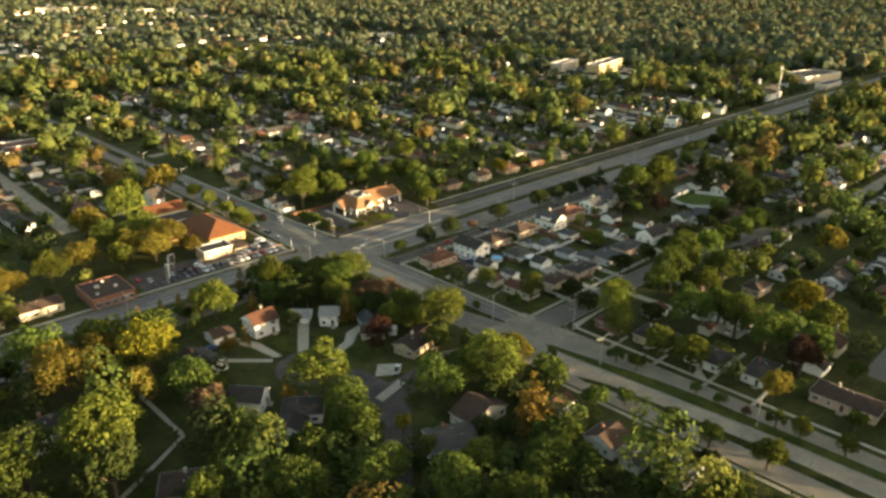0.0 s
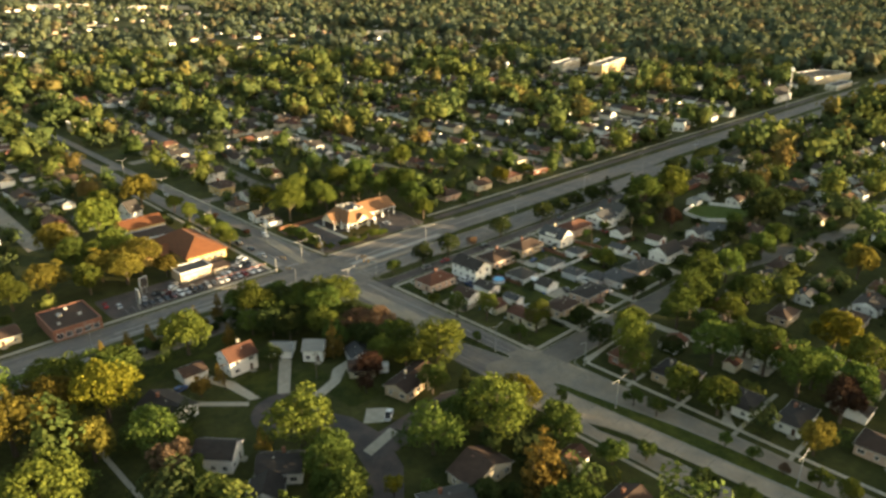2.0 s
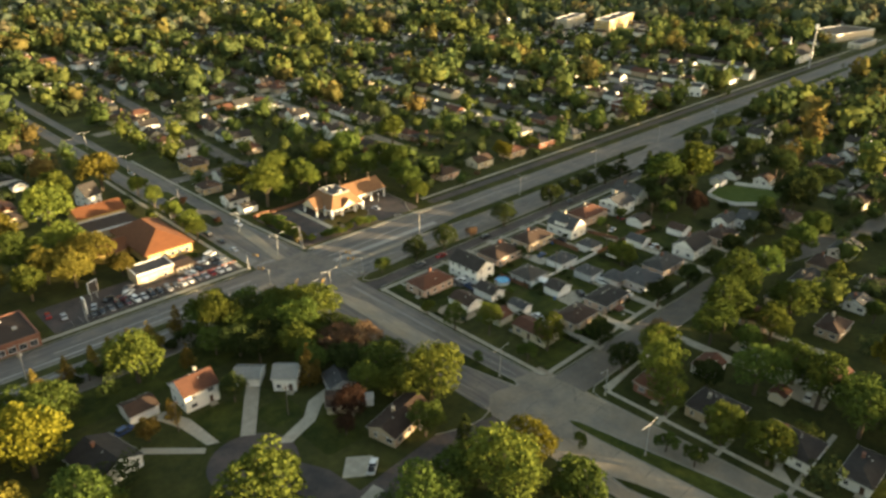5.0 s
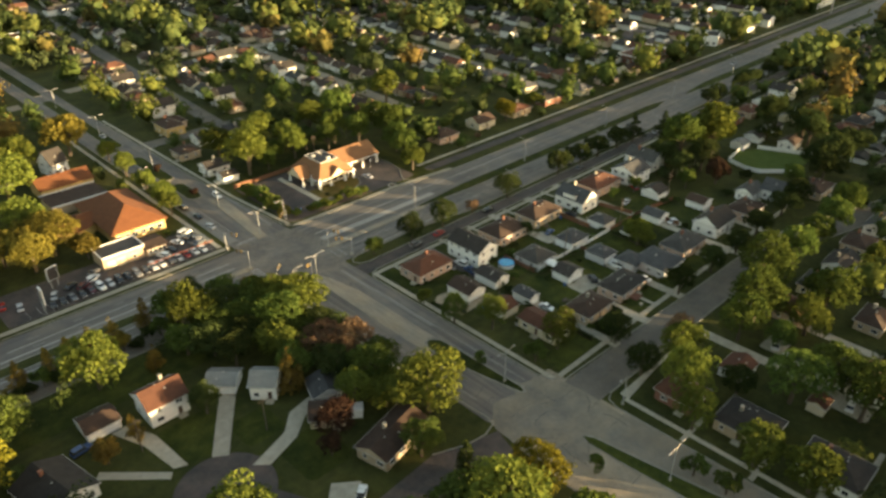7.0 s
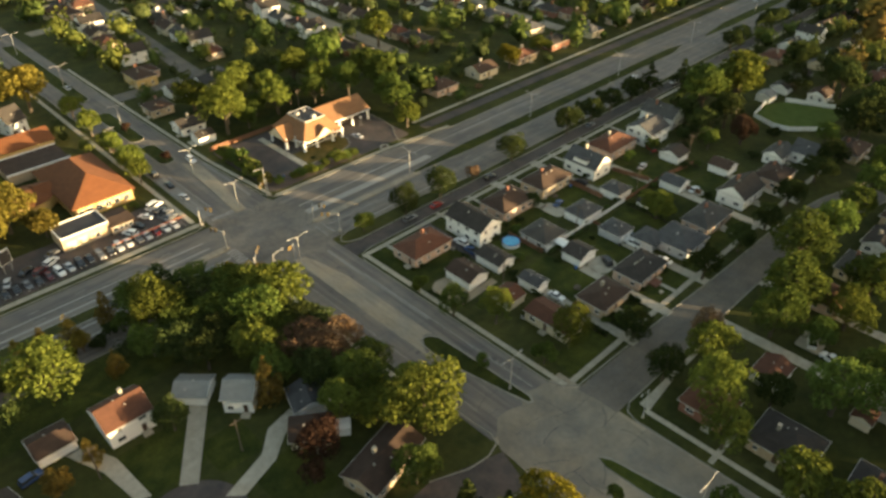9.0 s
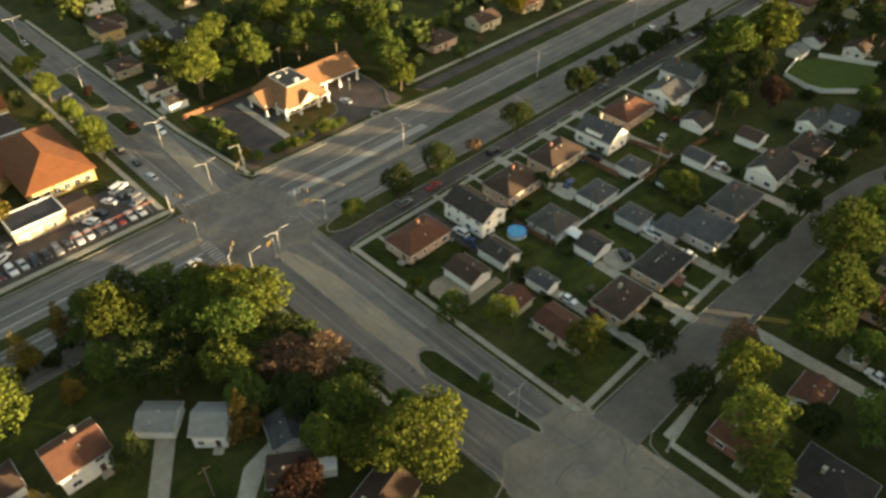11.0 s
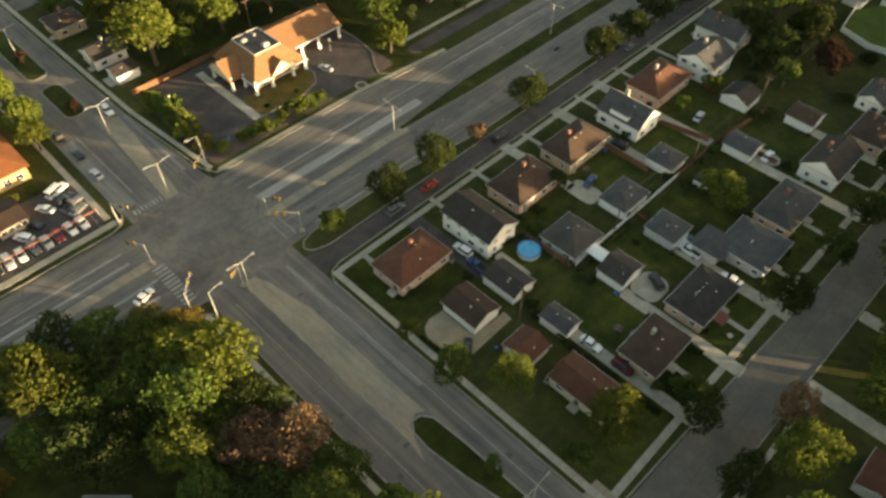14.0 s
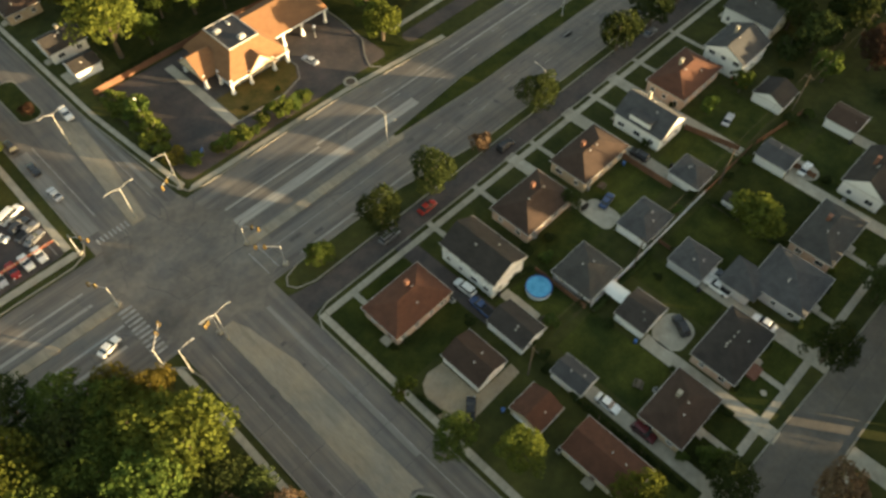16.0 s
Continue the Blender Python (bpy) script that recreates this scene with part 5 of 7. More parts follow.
# east of the side road and along the south street
for x, y, r, c, sh in ((196.4, 155.0, 4.2, "lime", "full_tall"), (190.4, 173.0, 3.4, "lime", "full_tall"), (210.2, 145.8, 3.8, "dark", "full"), (203.0, 133.4, 3.6, "dark", "full"), (212.8, 128.4, 5.0, "lime", "full"),
                       (220.8, 132.8, 4.0, "rust", "full"), (243.8, 145.9, 4.0, "dark", "full"), (245, 123.6, 7.2, "green", "full"), (265.0, 129.8, 7.0, "green", "full"), (234.4, 122.6, 5.2, "green", "full"),
                       (262.8, 145.2, 3.6, "dark", "round"), (279.4, 145.0, 3.8, "dark", "round"), (200.4, 120.5, 5.0, "lime", "full_tall"), (194.4, 114.4, 4.0, "lime", "full_tall"), (219.6, 102.2, 5.8, "green", "full"), (231.6, 97.0, 5.4, "green", "full"), (250.0, 111.0, 4.6, "lime", "full"), (213.0, 112.6, 3.2, "dark", "round"), (238.6, 113.4, 3.4, "green", "round"), (251.6, 122.0, 3.6, "dark", "round"), (262.7, 110.9, 6.0, "green", "round"), (193.4, 101.2 - 2, 4.6, "lime", "round"),
                       (195.0, 88.0, 4.6, "lime", "round"), (196.0, 62.0, 4.0, "gold", "round"), (221.0, 76.0, 6.0, "green", "full"), (212.8, 163.0 - 14, 2.6, "green", "small"), (185.0, 182.6, 3.3, "green", "round"), (187.9, 155.6, 3.0, "green", "small")):
    tree(x, y, r, c, sh)
for x, y, r in ((297, 146.2, 4.0), (318, 146.4, 4.4), (331, 146.6, 4.8), (285, 129, 5.0), (302, 128.6, 4.6), (318, 129, 5.2), (334, 130, 5.0), (272, 130, 4.2)):
    tree(x, y, r, "green" if y < 140 else "dark", "round")
# street trees along the frontage road and in the back gardens
for x, y, r, c, sh in ((185.4, 195.8, 2.3, "lime", "small"), (193.4, 228.2, 2.9, "green", "round"), (208.4, 226.1, 4.3, "dark", "full"), (223.0, 226.1, 4.3, "dark", "full"), (238.4, 226.2, 2.6, "rust", "small"),
                       (257.6, 225.9, 4.4, "dark", "full"), (288.8, 225.8, 4.5, "dark", "round"), (303.0, 225.4, 4.2, "dark", "round"), (316.0, 225.6, 4.2, "dark", "round"), (331.0, 225.6, 4.4, "dark", "round"), (344.0, 225.6, 4.2, "dark", "cone"),
                       (261.1, 171.0, 4.4, "lime", "round"), (239.6, 201.5, 2.6, "dark", "small"), (296.6, 195.0, 2.8, "green", "small"), (284.4, 196.6, 2.2, "green", "small"), (339.0, 199.6, 8.0, "green", "tall"),
                       (352.0, 192.4, 8.0, "lime", "tall"), (326.4, 176.4, 4.6, "plum", "round"), (314.1, 182.6, 3.2, "green", "small"), (334, 187, 5.6, "dark", "round"), (326.6, 199.0, 4.4, "dark", "round"), (316.4, 193.4, 3.4, "dark", "bush"), (331.4, 205.6, 3.8, "dark", "cone"), (312.4, 199.8, 2.2, "green", "bush"), (341.6, 171.0, 2.6, "dark", "bush"), (366.6, 152.6, 6.2, "dark", "round"), (374.8, 149.6, 6.0, "dark", "tall"), (358.6, 147.4, 5.4, "dark", "round"), (393.6, 167.0, 5.6, "dark", "tall"), (388.2, 183.6, 5.0, "dark", "cone"), (346.2, 154.6, 3.6, "green", "round"), (319.6, 168.2, 2.4, "dark", "bush"), (295.6, 181.0, 2.2, "dark", "bush"), (358.4, 219.0, 3.8, "dark", "cone"), (414.0, 225.6, 4.2, "dark", "round"), (423.6, 225.4, 4.0, "dark", "round"), (449.0, 225.6, 4.2, "dark", "round"), (459.0, 225.6, 4.2, "dark", "round"), (485.0, 225.6, 4.4, "dark", "round"), (361.4, 196.5, 7.0, "green", "round"), (322.6, 190, 5.0, "dark", "round"),
                       (215.2, 186.4, 1.8, "green", "bush"), (204.6, 197.6, 1.6, "dark", "bush"), (399, 172, 6.5, "dark", "round"), (392, 150, 6.0, "dark", "round"), (404, 190, 6.0, "dark", "tall")):
    tree(x, y, r, c, sh)
# hedges and trees round the bank
for x, y, r, c, sh in ((189.0, 296.6, 3.4, "lime", "bush"), (190.2, 292.0, 3.4, "green", "bush"), (189.6, 286.2, 3.4, "lime", "bush"), (188.4, 281.4, 3.2, "lime", "bush"), (188.6, 273.0, 2.8, "gold", "bush"), (199.0, 268.6, 2.8, "green", "bush"),
                       (203.2, 268.2, 2.8, "lime", "bush"), (206.4, 267.8, 1.6, "green", "bush"), (214.2, 268.4, 3.2, "lime", "bush"), (218.0, 267.8, 2.6, "green", "bush"), (249.9, 271.2, 4.6, "lime", "round"), (254.8, 281.9, 5.2, "green", "tall"),
                       (258.4, 291, 5.0, "green", "tall"), (198.8, 313.6, 6.6, "lime", "full_tall"), (207.0, 312.4, 3.6, "green", "round"), (203.4, 321.0, 5.2, "lime", "tall"), (212.3, 331.4, 6.2, "lime", "tall"), (200.2, 341, 5.6, "lime", "round"), (219.6, 338.8, 5.4, "lime", "tall"), (242.4, 333.1, 6.0, "lime", "tall"),
                       (258.1, 334.1, 6.2, "green", "tall"), (264.3, 301.7, 6.2, "green", "tall"), (270, 316, 6.0, "green", "round"), (298.9, 345.1, 7.2, "lime", "round"), (231, 320, 4.6, "dark", "round"), (222, 315, 4.6, "lime", "tall"), (238, 313, 4.8, "green", "tall"), (227, 329, 5.4, "lime", "round"), (215, 320, 4.0, "green", "round"), (245, 318, 5.0, "lime", "tall"), (252, 309, 5.0, "green", "tall"), (209.4, 275.6, 1.0, "dark", "bush"), (219.0, 275.4, 0.9, "green", "bush"),
                       (161.2, 311.0, 3.6, "lime", "round"), (161.0, 325.0, 3.4, "lime", "round"), (159.4, 302.0, 3.4, "lime", "round"), (160.6, 318, 2.6, "lime", "small"), (172.6, 310, 1.8, "plum", "small"), (172.4, 341, 1.8, "plum", "small"), (162.0, 347, 3.6, "lime", "round"), (163.0, 366, 3.4, "lime", "round"), (154.0, 385, 8.0, "gold", "round"), (133.0, 381, 6.4, "lime", "round"),
                       (163, 336, 3.0, "lime", "small"), (146.6, 288.6, 1.8, "lime", "bush"), (151.0, 288.8, 1.6, "green", "bush"), (140.0, 289.0, 1.4, "green", "bush"), (322, 283, 4.4, "yellow", "round"), (296, 277.6, 1.8, "rust", "bush"), (345, 285, 4, "lime", "round"),
                       (118.2, 300.8, 7.0, "gold", "round"), (113.3, 314.7, 7.0, "lime", "round"), (125.2, 291.0, 3.8, "gold", "round"), (110.1, 294.5, 6.0, "gold", "round"), (104, 304, 6.0, "gold", "round"), (96, 295, 5.4, "lime", "round"), (99, 318, 7.0, "green", "round"),
                       (100, 345, 6.5, "gold", "round"), (120, 352, 8.0, "lime", "round"), (84, 305, 6, "gold", "round"), (70, 300, 6, "lime", "round"), (52, 296, 6, "gold", "round"), (30, 296, 6, "lime", "round")):
    tree(x, y, r, c, sh)
for x, y in ((188.6, 300.6), (188.2, 294.6), (188.8, 288.4), (188.0, 276.6), (191.4, 269.2), (197.6, 268.6), (203.4, 268.6), (209.4, 268.6), (215.6, 268.4), (221.4, 268.2), (192.2, 295.0)):
    tree(x, y, tree_rng.uniform(2.2, 2.9), tree_rng.choice(("lime", "green", "lime")), "bush")
for k in range(20):
    tree(62 + 3.4 * k, 235.6 + tree_rng.uniform(-1.2, 1.2), tree_rng.uniform(2.0, 2.9), tree_rng.choice(("dark", "dark", "green", "gold")), "bush" if k % 3 else "small")
# conifers and trees south of the main road and round the turning circle
for x, y, r, c, sh in ((95.5, 239.5, 2.9, "larch", "cone"), (100.8, 240.0, 2.9, "larch", "cone"), (106.3, 239.2, 2.9, "larch", "cone"), (112.2, 239.7, 2.9, "larch", "cone"), (121.9, 241.6, 2.9, "larch", "cone"), (115.6, 222.3, 2.6, "larch", "cone"),
                       (88, 238.6, 2.9, "larch", "cone"), (80, 238, 2.6, "larch", "cone"), (101.0, 202.0, 2.4, "larch", "cone"), (93.5, 198.6, 2.9, "larch", "small"), (116.8, 198.0, 3.2, "dark", "round"), (135.6, 190.6, 3.6, "larch", "cone"), (134.6, 170.6, 4.2, "plum", "round"),
                       (130.0, 166.4, 2.8, "plum", "small"), (163.0 - 3.6, 170.0, 3.4, "green", "small"), (144, 149.6 + 2.6, 3.6, "green", "round"), (143.4, 138.4, 3.6, "dark", "cone"), (150.6, 134.6, 2.6, "dark", "cone"), (155.4, 128.1, 5.0, "yellow", "round"), (152.2, 112.0, 5.4, "green", "round"),
                       (136, 133.8, 5.2, "green", "round"), (69.1, 204.9, 7.6, "yellow", "round"), (75.8, 217.2, 6.6, "green", "round"), (62.3, 225.3, 6.4, "lime", "round"), (72.8, 181.5, 6.2, "green", "round"), (76.0, 176.6, 4.2, "lime", "round"), (101.5, 157.1, 7.4, "lime", "round"),
                       (99.0, 141.0, 6.0, "green", "round"), (43.7, 225.5, 7.4, "green", "round"), (42.2, 166.7, 8.6, "lime", "round"), (45.8, 206.7, 7.6, "gold", "round"), (57.5, 214.2, 6.8, "gold", "round"), (60, 190, 5.2, "gold", "round"), (72.0, 160.0, 4.6, "green", "round"),
                       (71.7, 177.6 - 8, 4.6, "rust", "small"), (93.0, 163.6, 2.8, "larch", "cone"), (124.8, 131.5, 6.2, "green", "round"), (106.9, 126.5, 2.6, "yellow", "small"), (92.6, 126.2, 5.4, "green", "round"), (70.2, 122.9, 6.0, "green", "round"), (53.6, 134.9, 4.6, "lime", "round"),
                       (86.0, 111.5, 6.0, "green", "round"), (96.6, 95.7, 6.2, "green", "round"), (107.5, 98.9, 4.6, "lime", "round"), (134.9, 103.8, 5.4, "larch", "cone"), (117.6, 85.0, 6.0, "green", "round"), (102.2, 81.4, 6.0, "green", "round"), (130, 92, 5.0, "green", "round"),
                       (162.6, 91.4, 2.6, "green", "small"), (158.4, 74.2, 3.6, "dark", "round"), (161.6, 64.8, 3.2, "lime", "round"), (182.4, 79.6, 2.0, "green", "small"), (182.4, 72.0, 2.2, "green", "small"), (182.4, 64.2, 1.7, "rust", "small"), (182.0, 107.2, 2.8, "green", "small"), (182.2, 99.8, 2.8, "green", "small"), (183.0, 56.0, 2.8, "lime", "small"), (183.4, 49.4, 3.0, "lime", "round"),
                       (184.2, 38.0, 3.0, "lime", "round"), (163.6, 50.0, 3.6, "lime", "round"), (197.6, 40, 3.0, "green", "small"), (225.3, 88.0, 6.0, "green", "round"), (228.6, 74.6, 5.4, "green", "round"), (253.0, 77.0, 6.2, "yellow", "round"), (226.3, 62.0, 5.4, "green", "round"),
                       (216.4, 62.4, 5.2, "plum", "round"), (244, 66, 6, "lime", "round"), (176.6, 165, 1.8, "green", "small"), (167.8, 122.5, 2.0, "green", "small"), (25, 172, 7, "green", "round"), (20, 205, 7, "green", "round"), (28, 235, 6, "lime", "round"), (10, 225, 7, "green", "round")):
    tree(x, y, r, c, sh)

# ---- the suburb beyond: streets, houses and woods ----
STREETS = []


def street(x0, y0, x1, y1, w=8.0):
    road("road_suburb", ribbon([(x0, y0), (x1, y1)], w), ASPHALT if (x0 + y0) % 2 else ROAD_CONCRETE, 0.018 if abs(x1 - x0) > abs(y1 - y0) else 0.024, "narrow grey residential street among trees")
    STREETS.append((x0, y0, x1, y1))


def near_street(x, y, gap):
    for x0, y0, x1, y1 in STREETS:
        d = Vector((x1 - x0, y1 - y0))
        t = max(0.0, min(1.0, ((x - x0) * d.x + (y - y0) * d.y) / d.length_squared))
        if (x - x0 - t * d.x) ** 2 + (y - y0 - t * d.y) ** 2 < gap * gap:
            return True
    return False


street(181, 374, 232, 374)
street(219, 372, 250, 780)
for k in range(11):
    x = 300 + 82 * k
    street(x, 300 if k else 330, x + 30 + 4 * k, 900)
for k in range(6):
    street(96 - 80 * k, 360, 104 - 80 * k, 1000)
street(186, 480, 900, 560)
street(190, 700, 1000, 760)
street(-400, 470, 160, 470)
street(-400, 640, 160, 640)
for k in range(4):
    street(232, 45 - 75 * k, 900, 47 - 75 * k)
street(379, 115, 900, 112)
street(900, 229, 900, -300)

suburb = random.Random(11)
HOUSES_AT = []


def free(x, y, gap):
    """True where neither a road of the crossing nor a house stands."""
    if 226 - gap < y < 272 + gap or (154 - gap < x < 188 + gap and y < 1400):
        return False
    if 183 < x < 330 and 100 < y < 306:
        return False
    if 330 <= x < 395 and 150 < y < 190:
        return False
    if 60 < x < 160 and 60 < y < 400 and (y < 345 or x > 125):
        return False
    if near_street(x, y, gap):
        return False
    return all((x - hx) ** 2 + (y - hy) ** 2 > (gap + 5) ** 2 for hx, hy in HOUSES_AT[-400:])


# a few house models, placed many times
MODELS = []
for i, (sx, sy, roof, wall, shingle, storeys) in enumerate(((12, 8.5, "hip", "pink", "brown", 1), (11, 8, "gable_x", "white", "grey", 1), (13, 8.5, "hip", "tan", "red", 1), (9, 11, "gable_y", "white", "dark", 2),
                                                            (11.5, 8.5, "gable_x", "cream", "brown", 1), (10, 10, "hip", "cream", "slate", 1), (12, 8, "gable_x", "white", "brown", 1), (14, 9, "hip", "red", "dark", 1))):
    MODELS.append((sx, sy, roof, wall, shingle, storeys))
FIRST = {}


def suburb_house(x, y, rot, k):
    sx, sy, roof, wall, shingle, storeys = MODELS[k]
    if k not in FIRST:
        FIRST[k] = house(x, y, sx, sy, 3.1 if storeys == 1 else 5.2, roof, 25 if roof == "hip" else 30, wall, shingle, rot, front=-90, storeys=storeys, pane_gap=5.6)
        FIRST[k]["group"] = "houses of the suburb"
    else:
        copy_thing(FIRST[k], pose(x, y, 0, 0, 0, rot))
    HOUSES_AT.append((x, y))


# the rows of houses facing the frontage roads
for i in range(14):
    x = 342 + 18.5 * i
    if i > 1:
        suburb_house(x, 205 + suburb.uniform(-2, 2), 180, suburb.randrange(8))
    suburb_house(283 + 25.5 * i, 287 + suburb.uniform(-2, 2), 0, (0, 4, 2, 7, 5, 0, 4, 2, 7, 5, 0, 6, 1, 3)[i])
    if i > 1:
        garage(x + 5, 187, 6.4, 6.8, suburb.choice(("grey", "dark", "brown", "slate")), suburb.choice(("white", "cream")), "gable_x", front=90)
    if i > 3:
        suburb_house(x + 4, 160 + suburb.uniform(-2, 2), 0, suburb.randrange(8))
FAR_HOUSES, FAR_SHEDS = [], []
for x0, y0, x1, y1 in list(STREETS):
    d = Vector((x1 - x0, y1 - y0))
    n = int(d.length / 14)
    u = d.normalized()
    for i in range(n):
        for s in (-1, 1):
            p = Vector((x0, y0)) + u * (i * 14 + 8 + suburb.uniform(-1.5, 1.5)) + Vector((-u.y, u.x)) * s * (15 + suburb.uniform(-1, 2))
            if not free(p.x, p.y, 7.5) or suburb.random() < 0.08:
                continue
            rot = math.degrees(math.atan2(u.y, u.x)) + (180 if s < 0 else 0)
            if len(HOUSES_AT) < 150 and (p - Vector((160, 160))).length < 430:
                suburb_house(p.x, p.y, rot, suburb.randrange(8))
            else:
                FAR_HOUSES.append((p.x, p.y, rot, suburb.randrange(8)))
                FAR_SHEDS.append((p.x - u.y * s * 13 + u.x * 4, p.y + u.x * s * 13 + u.y * 4, rot, suburb.randrange(8)))
                HOUSES_AT.append((p.x, p.y))
# further off only roofs and lit walls show between the trees
for i in range(2600):
    a, r = radians(suburb.uniform(-2, 92)), 700 + 2300 * suburb.random() ** 1.3
    x, y = r * math.cos(a), r * math.sin(a)
    if x > 930 and y > 290 and suburb.random() < 0.93:
        continue
    if (x < 1000 and y < 900) or 200 < y < 290:
        continue
    FAR_HOUSES.append((round(x / 24) * 24 + suburb.uniform(-5, 5), round(y / 60) * 60 + suburb.choice((-16, 16)), suburb.choice((0, 90, 180)), suburb.randrange(8)))


def far_houses(name, rows, wall, shingle):
    """Many small far houses of one colouring in one mesh: body with gable ends, and a roof with eaves."""
    vw, fw, vr, fr = [], [], [], []
    for x, y, rot, k in rows:
        sx, sy = (suburb.uniform(9, 14) / 2, suburb.uniform(7.5, 9.5) / 2)
        h, t = suburb.uniform(2.8, 4.6), suburb.uniform(1.8, 2.8)
        if "garages" in name:
            sx, sy, h, t = 3.2, 3.4, 2.5, 1.5
        c, s_ = math.cos(radians(rot)), math.sin(radians(rot))
        T = lambda a, b, z: (x + a * c - b * s_, y + a * s_ + b * c, z)
        o = len(vw)
        vw += [T(-sx, -sy, 0), T(sx, -sy, 0), T(sx, sy, 0), T(-sx, sy, 0), T(-sx, -sy, h), T(sx, -sy, h), T(sx, sy, h), T(-sx, sy, h), T(-sx, 0, h + t), T(sx, 0, h + t)]
        fw += [[o + j for j in f] for f in ((0, 1, 5, 4), (2, 3, 7, 6), (1, 2, 6, 9, 5), (3, 0, 4, 8, 7))]
        o = len(vr)
        e = 0.5
        hh = 0.0 if k % 2 else sy * 0.9
        vr += [T(-sx - e, -sy - e, h - 0.2), T(sx + e, -sy - e, h - 0.2), T(sx + e, sy + e, h - 0.2), T(-sx - e, sy + e, h - 0.2), T(-sx - e + hh, 0, h + t + 0.1), T(sx + e - hh, 0, h + t + 0.1)]
        fr += [[o + j for j in f] for f in ((0, 1, 5, 4), (2, 3, 4, 5), (1, 2, 5), (3, 0, 4))]
    root = tagged(new(name), f"far suburban {name.split('_')[2]} with {name.split('_')[1]} walls among trees", name.split("_")[2], "", "stuff")
    for nm, v, f, m in (("wall", vw, fw, wall), ("roof", vr, fr, shingle)):
        me = bpy.data.meshes.new(nm)
        me.from_pydata(v, [], f)
        me.materials.append(m)
        part(nm, me, m, root)


for j, (nm, wl, sh) in enumerate((("far_white_houses", "white", "grey"), ("far_cream_houses", "cream", "brown"), ("far_tan_houses", "tan", "red"), ("far_pale_houses", "white", "dark"))):
    far_houses(nm, FAR_HOUSES[j::4], WALL[wl], ROOF[sh])

far_houses("far_white_garages", [p for p in FAR_SHEDS if not near_street(p[0], p[1], 7)], WALL["white"], ROOF["grey"])

# single trees of the nearer suburb
def on_road(x, y, gap):
    """True on the roads, lots and open lawns round the crossing."""
    if 229 - gap < y < 264 + gap or 160 - gap < x < 189 + gap or near_street(x, y, gap + 4):
        return True
    for x0, x1, y0, y1 in ((183, 252, 262, 307), (92, 160, 262, 290), (183, 332, 131, 230), (345, 386, 158, 185), (192, 400, 215, 230), (326, 398, 150, 186), (86, 146, 152, 221), (252, 900, 262, 272), (100, 134, 160, 200), (184, 232, 306, 325)):
        if x0 - gap < x < x1 + gap and y0 - gap < y < y1 + gap:
            return True
    return any(math.hypot(x - cx, y - cy) < r + gap for cx, cy, r in ((108, 174, 11), (116, 152, 7), (106, 129, 7), (92, 113, 6), (135, 145, 9), (150, 143, 8)))


def off_houses(x, y, rad):
    return all((x - hx) ** 2 + (y - hy) ** 2 > (hr + rad * 0.35) ** 2 for hx, hy, hr in BUILT) and all((x - hx) ** 2 + (y - hy) ** 2 > (6 + rad * 0.35) ** 2 for hx, hy in HOUSES_AT)


OPEN_YARDS = ((232, 112, 8), (240, 97, 10), (246, 112, 6), (229, 89, 7), (207, 78, 5), (92, 150, 9), (86, 160, 6), (28, 180, 7), (83, 144, 7), (60, 168, 6), (54, 163, 6), (112, 134, 8), (102, 125, 6), (87, 165, 4), (54, 147, 7), (142, 82, 6), (204, 88, 6), (222, 116, 6), (236, 106, 8), (238, 96, 6), (230, 118, 5), (257, 117, 6), (250, 108, 5), (268, 99, 6), (281, 81, 7), (262, 69, 6), (276, 117, 6), (294, 117, 6), (216, 78, 4), (212, 94, 4))
GARDEN, GARDEN_NEAR = {c: [] for c in FAR_HAZE_LEAF}, {c: [] for c in FAR_HAZE_LEAF}
added = 0
for _ in range(9000):
    a, r = radians(suburb.uniform(-35, 125)), 460 * suburb.random() ** 0.7
    x, y = 60 + r * math.cos(a), 60 + r * math.sin(a)
    rad = suburb.uniform(5.4, 8.4) if suburb.random() < 0.4 else suburb.uniform(2.0, 4.2)
    if any(math.hypot(x - cx, y - cy) < cr + rad * 0.7 for cx, cy, cr in OPEN_YARDS):
        continue
    gap = 0.62 if x < 150 and y < 230 else 1.2 if x > 330 and 140 < y < 228 else 1.3 if y > 290 else 1.15
    if on_road(x, y, rad * 0.55) or not off_houses(x, y, rad) or any((x - tx) ** 2 + (y - ty) ** 2 < (gap * (rad + tr)) ** 2 for tx, ty, tr in TREES_AT):
        continue
    if y > 290 and rad > 6.6:
        rad *= 0.8
    # large crowns coloured lighter as if sunlit, small ones darker as if shaded
    c = suburb.choice(("green", "lime", "green", "gold", "dark")) if rad > 5 else suburb.choice(("green", "dark", "dark", "lime", "green"))
    if added < 120 and math.hypot(x - 160, y - 150) < 190:
        tree(x, y, rad, c, "round" if math.hypot(x - 140, y - 180) < 75 else "mid")
        added += 1
    else:
        (GARDEN_NEAR if math.hypot(x - 130, y - 110) < 150 else GARDEN)[c].append((x, y, rad))
        TREES_AT.append((x, y, rad))


NEAR_LEAF = {"green": leaf_material("garden_green_leaves", (0.039, 0.063, 0.020), (0.106, 0.136, 0.041), 0.11, 0.3), "dark": leaf_material("garden_dark_leaves", (0.029, 0.044, 0.018), (0.068, 0.082, 0.032), 0.11, 0.3),
             "lime": leaf_material("garden_yellow_green_leaves", (0.053, 0.070, 0.021), (0.135, 0.149, 0.039), 0.11, 0.3), "gold": leaf_material("garden_golden_leaves", (0.087, 0.066, 0.024), (0.174, 0.124, 0.045), 0.11, 0.3)}


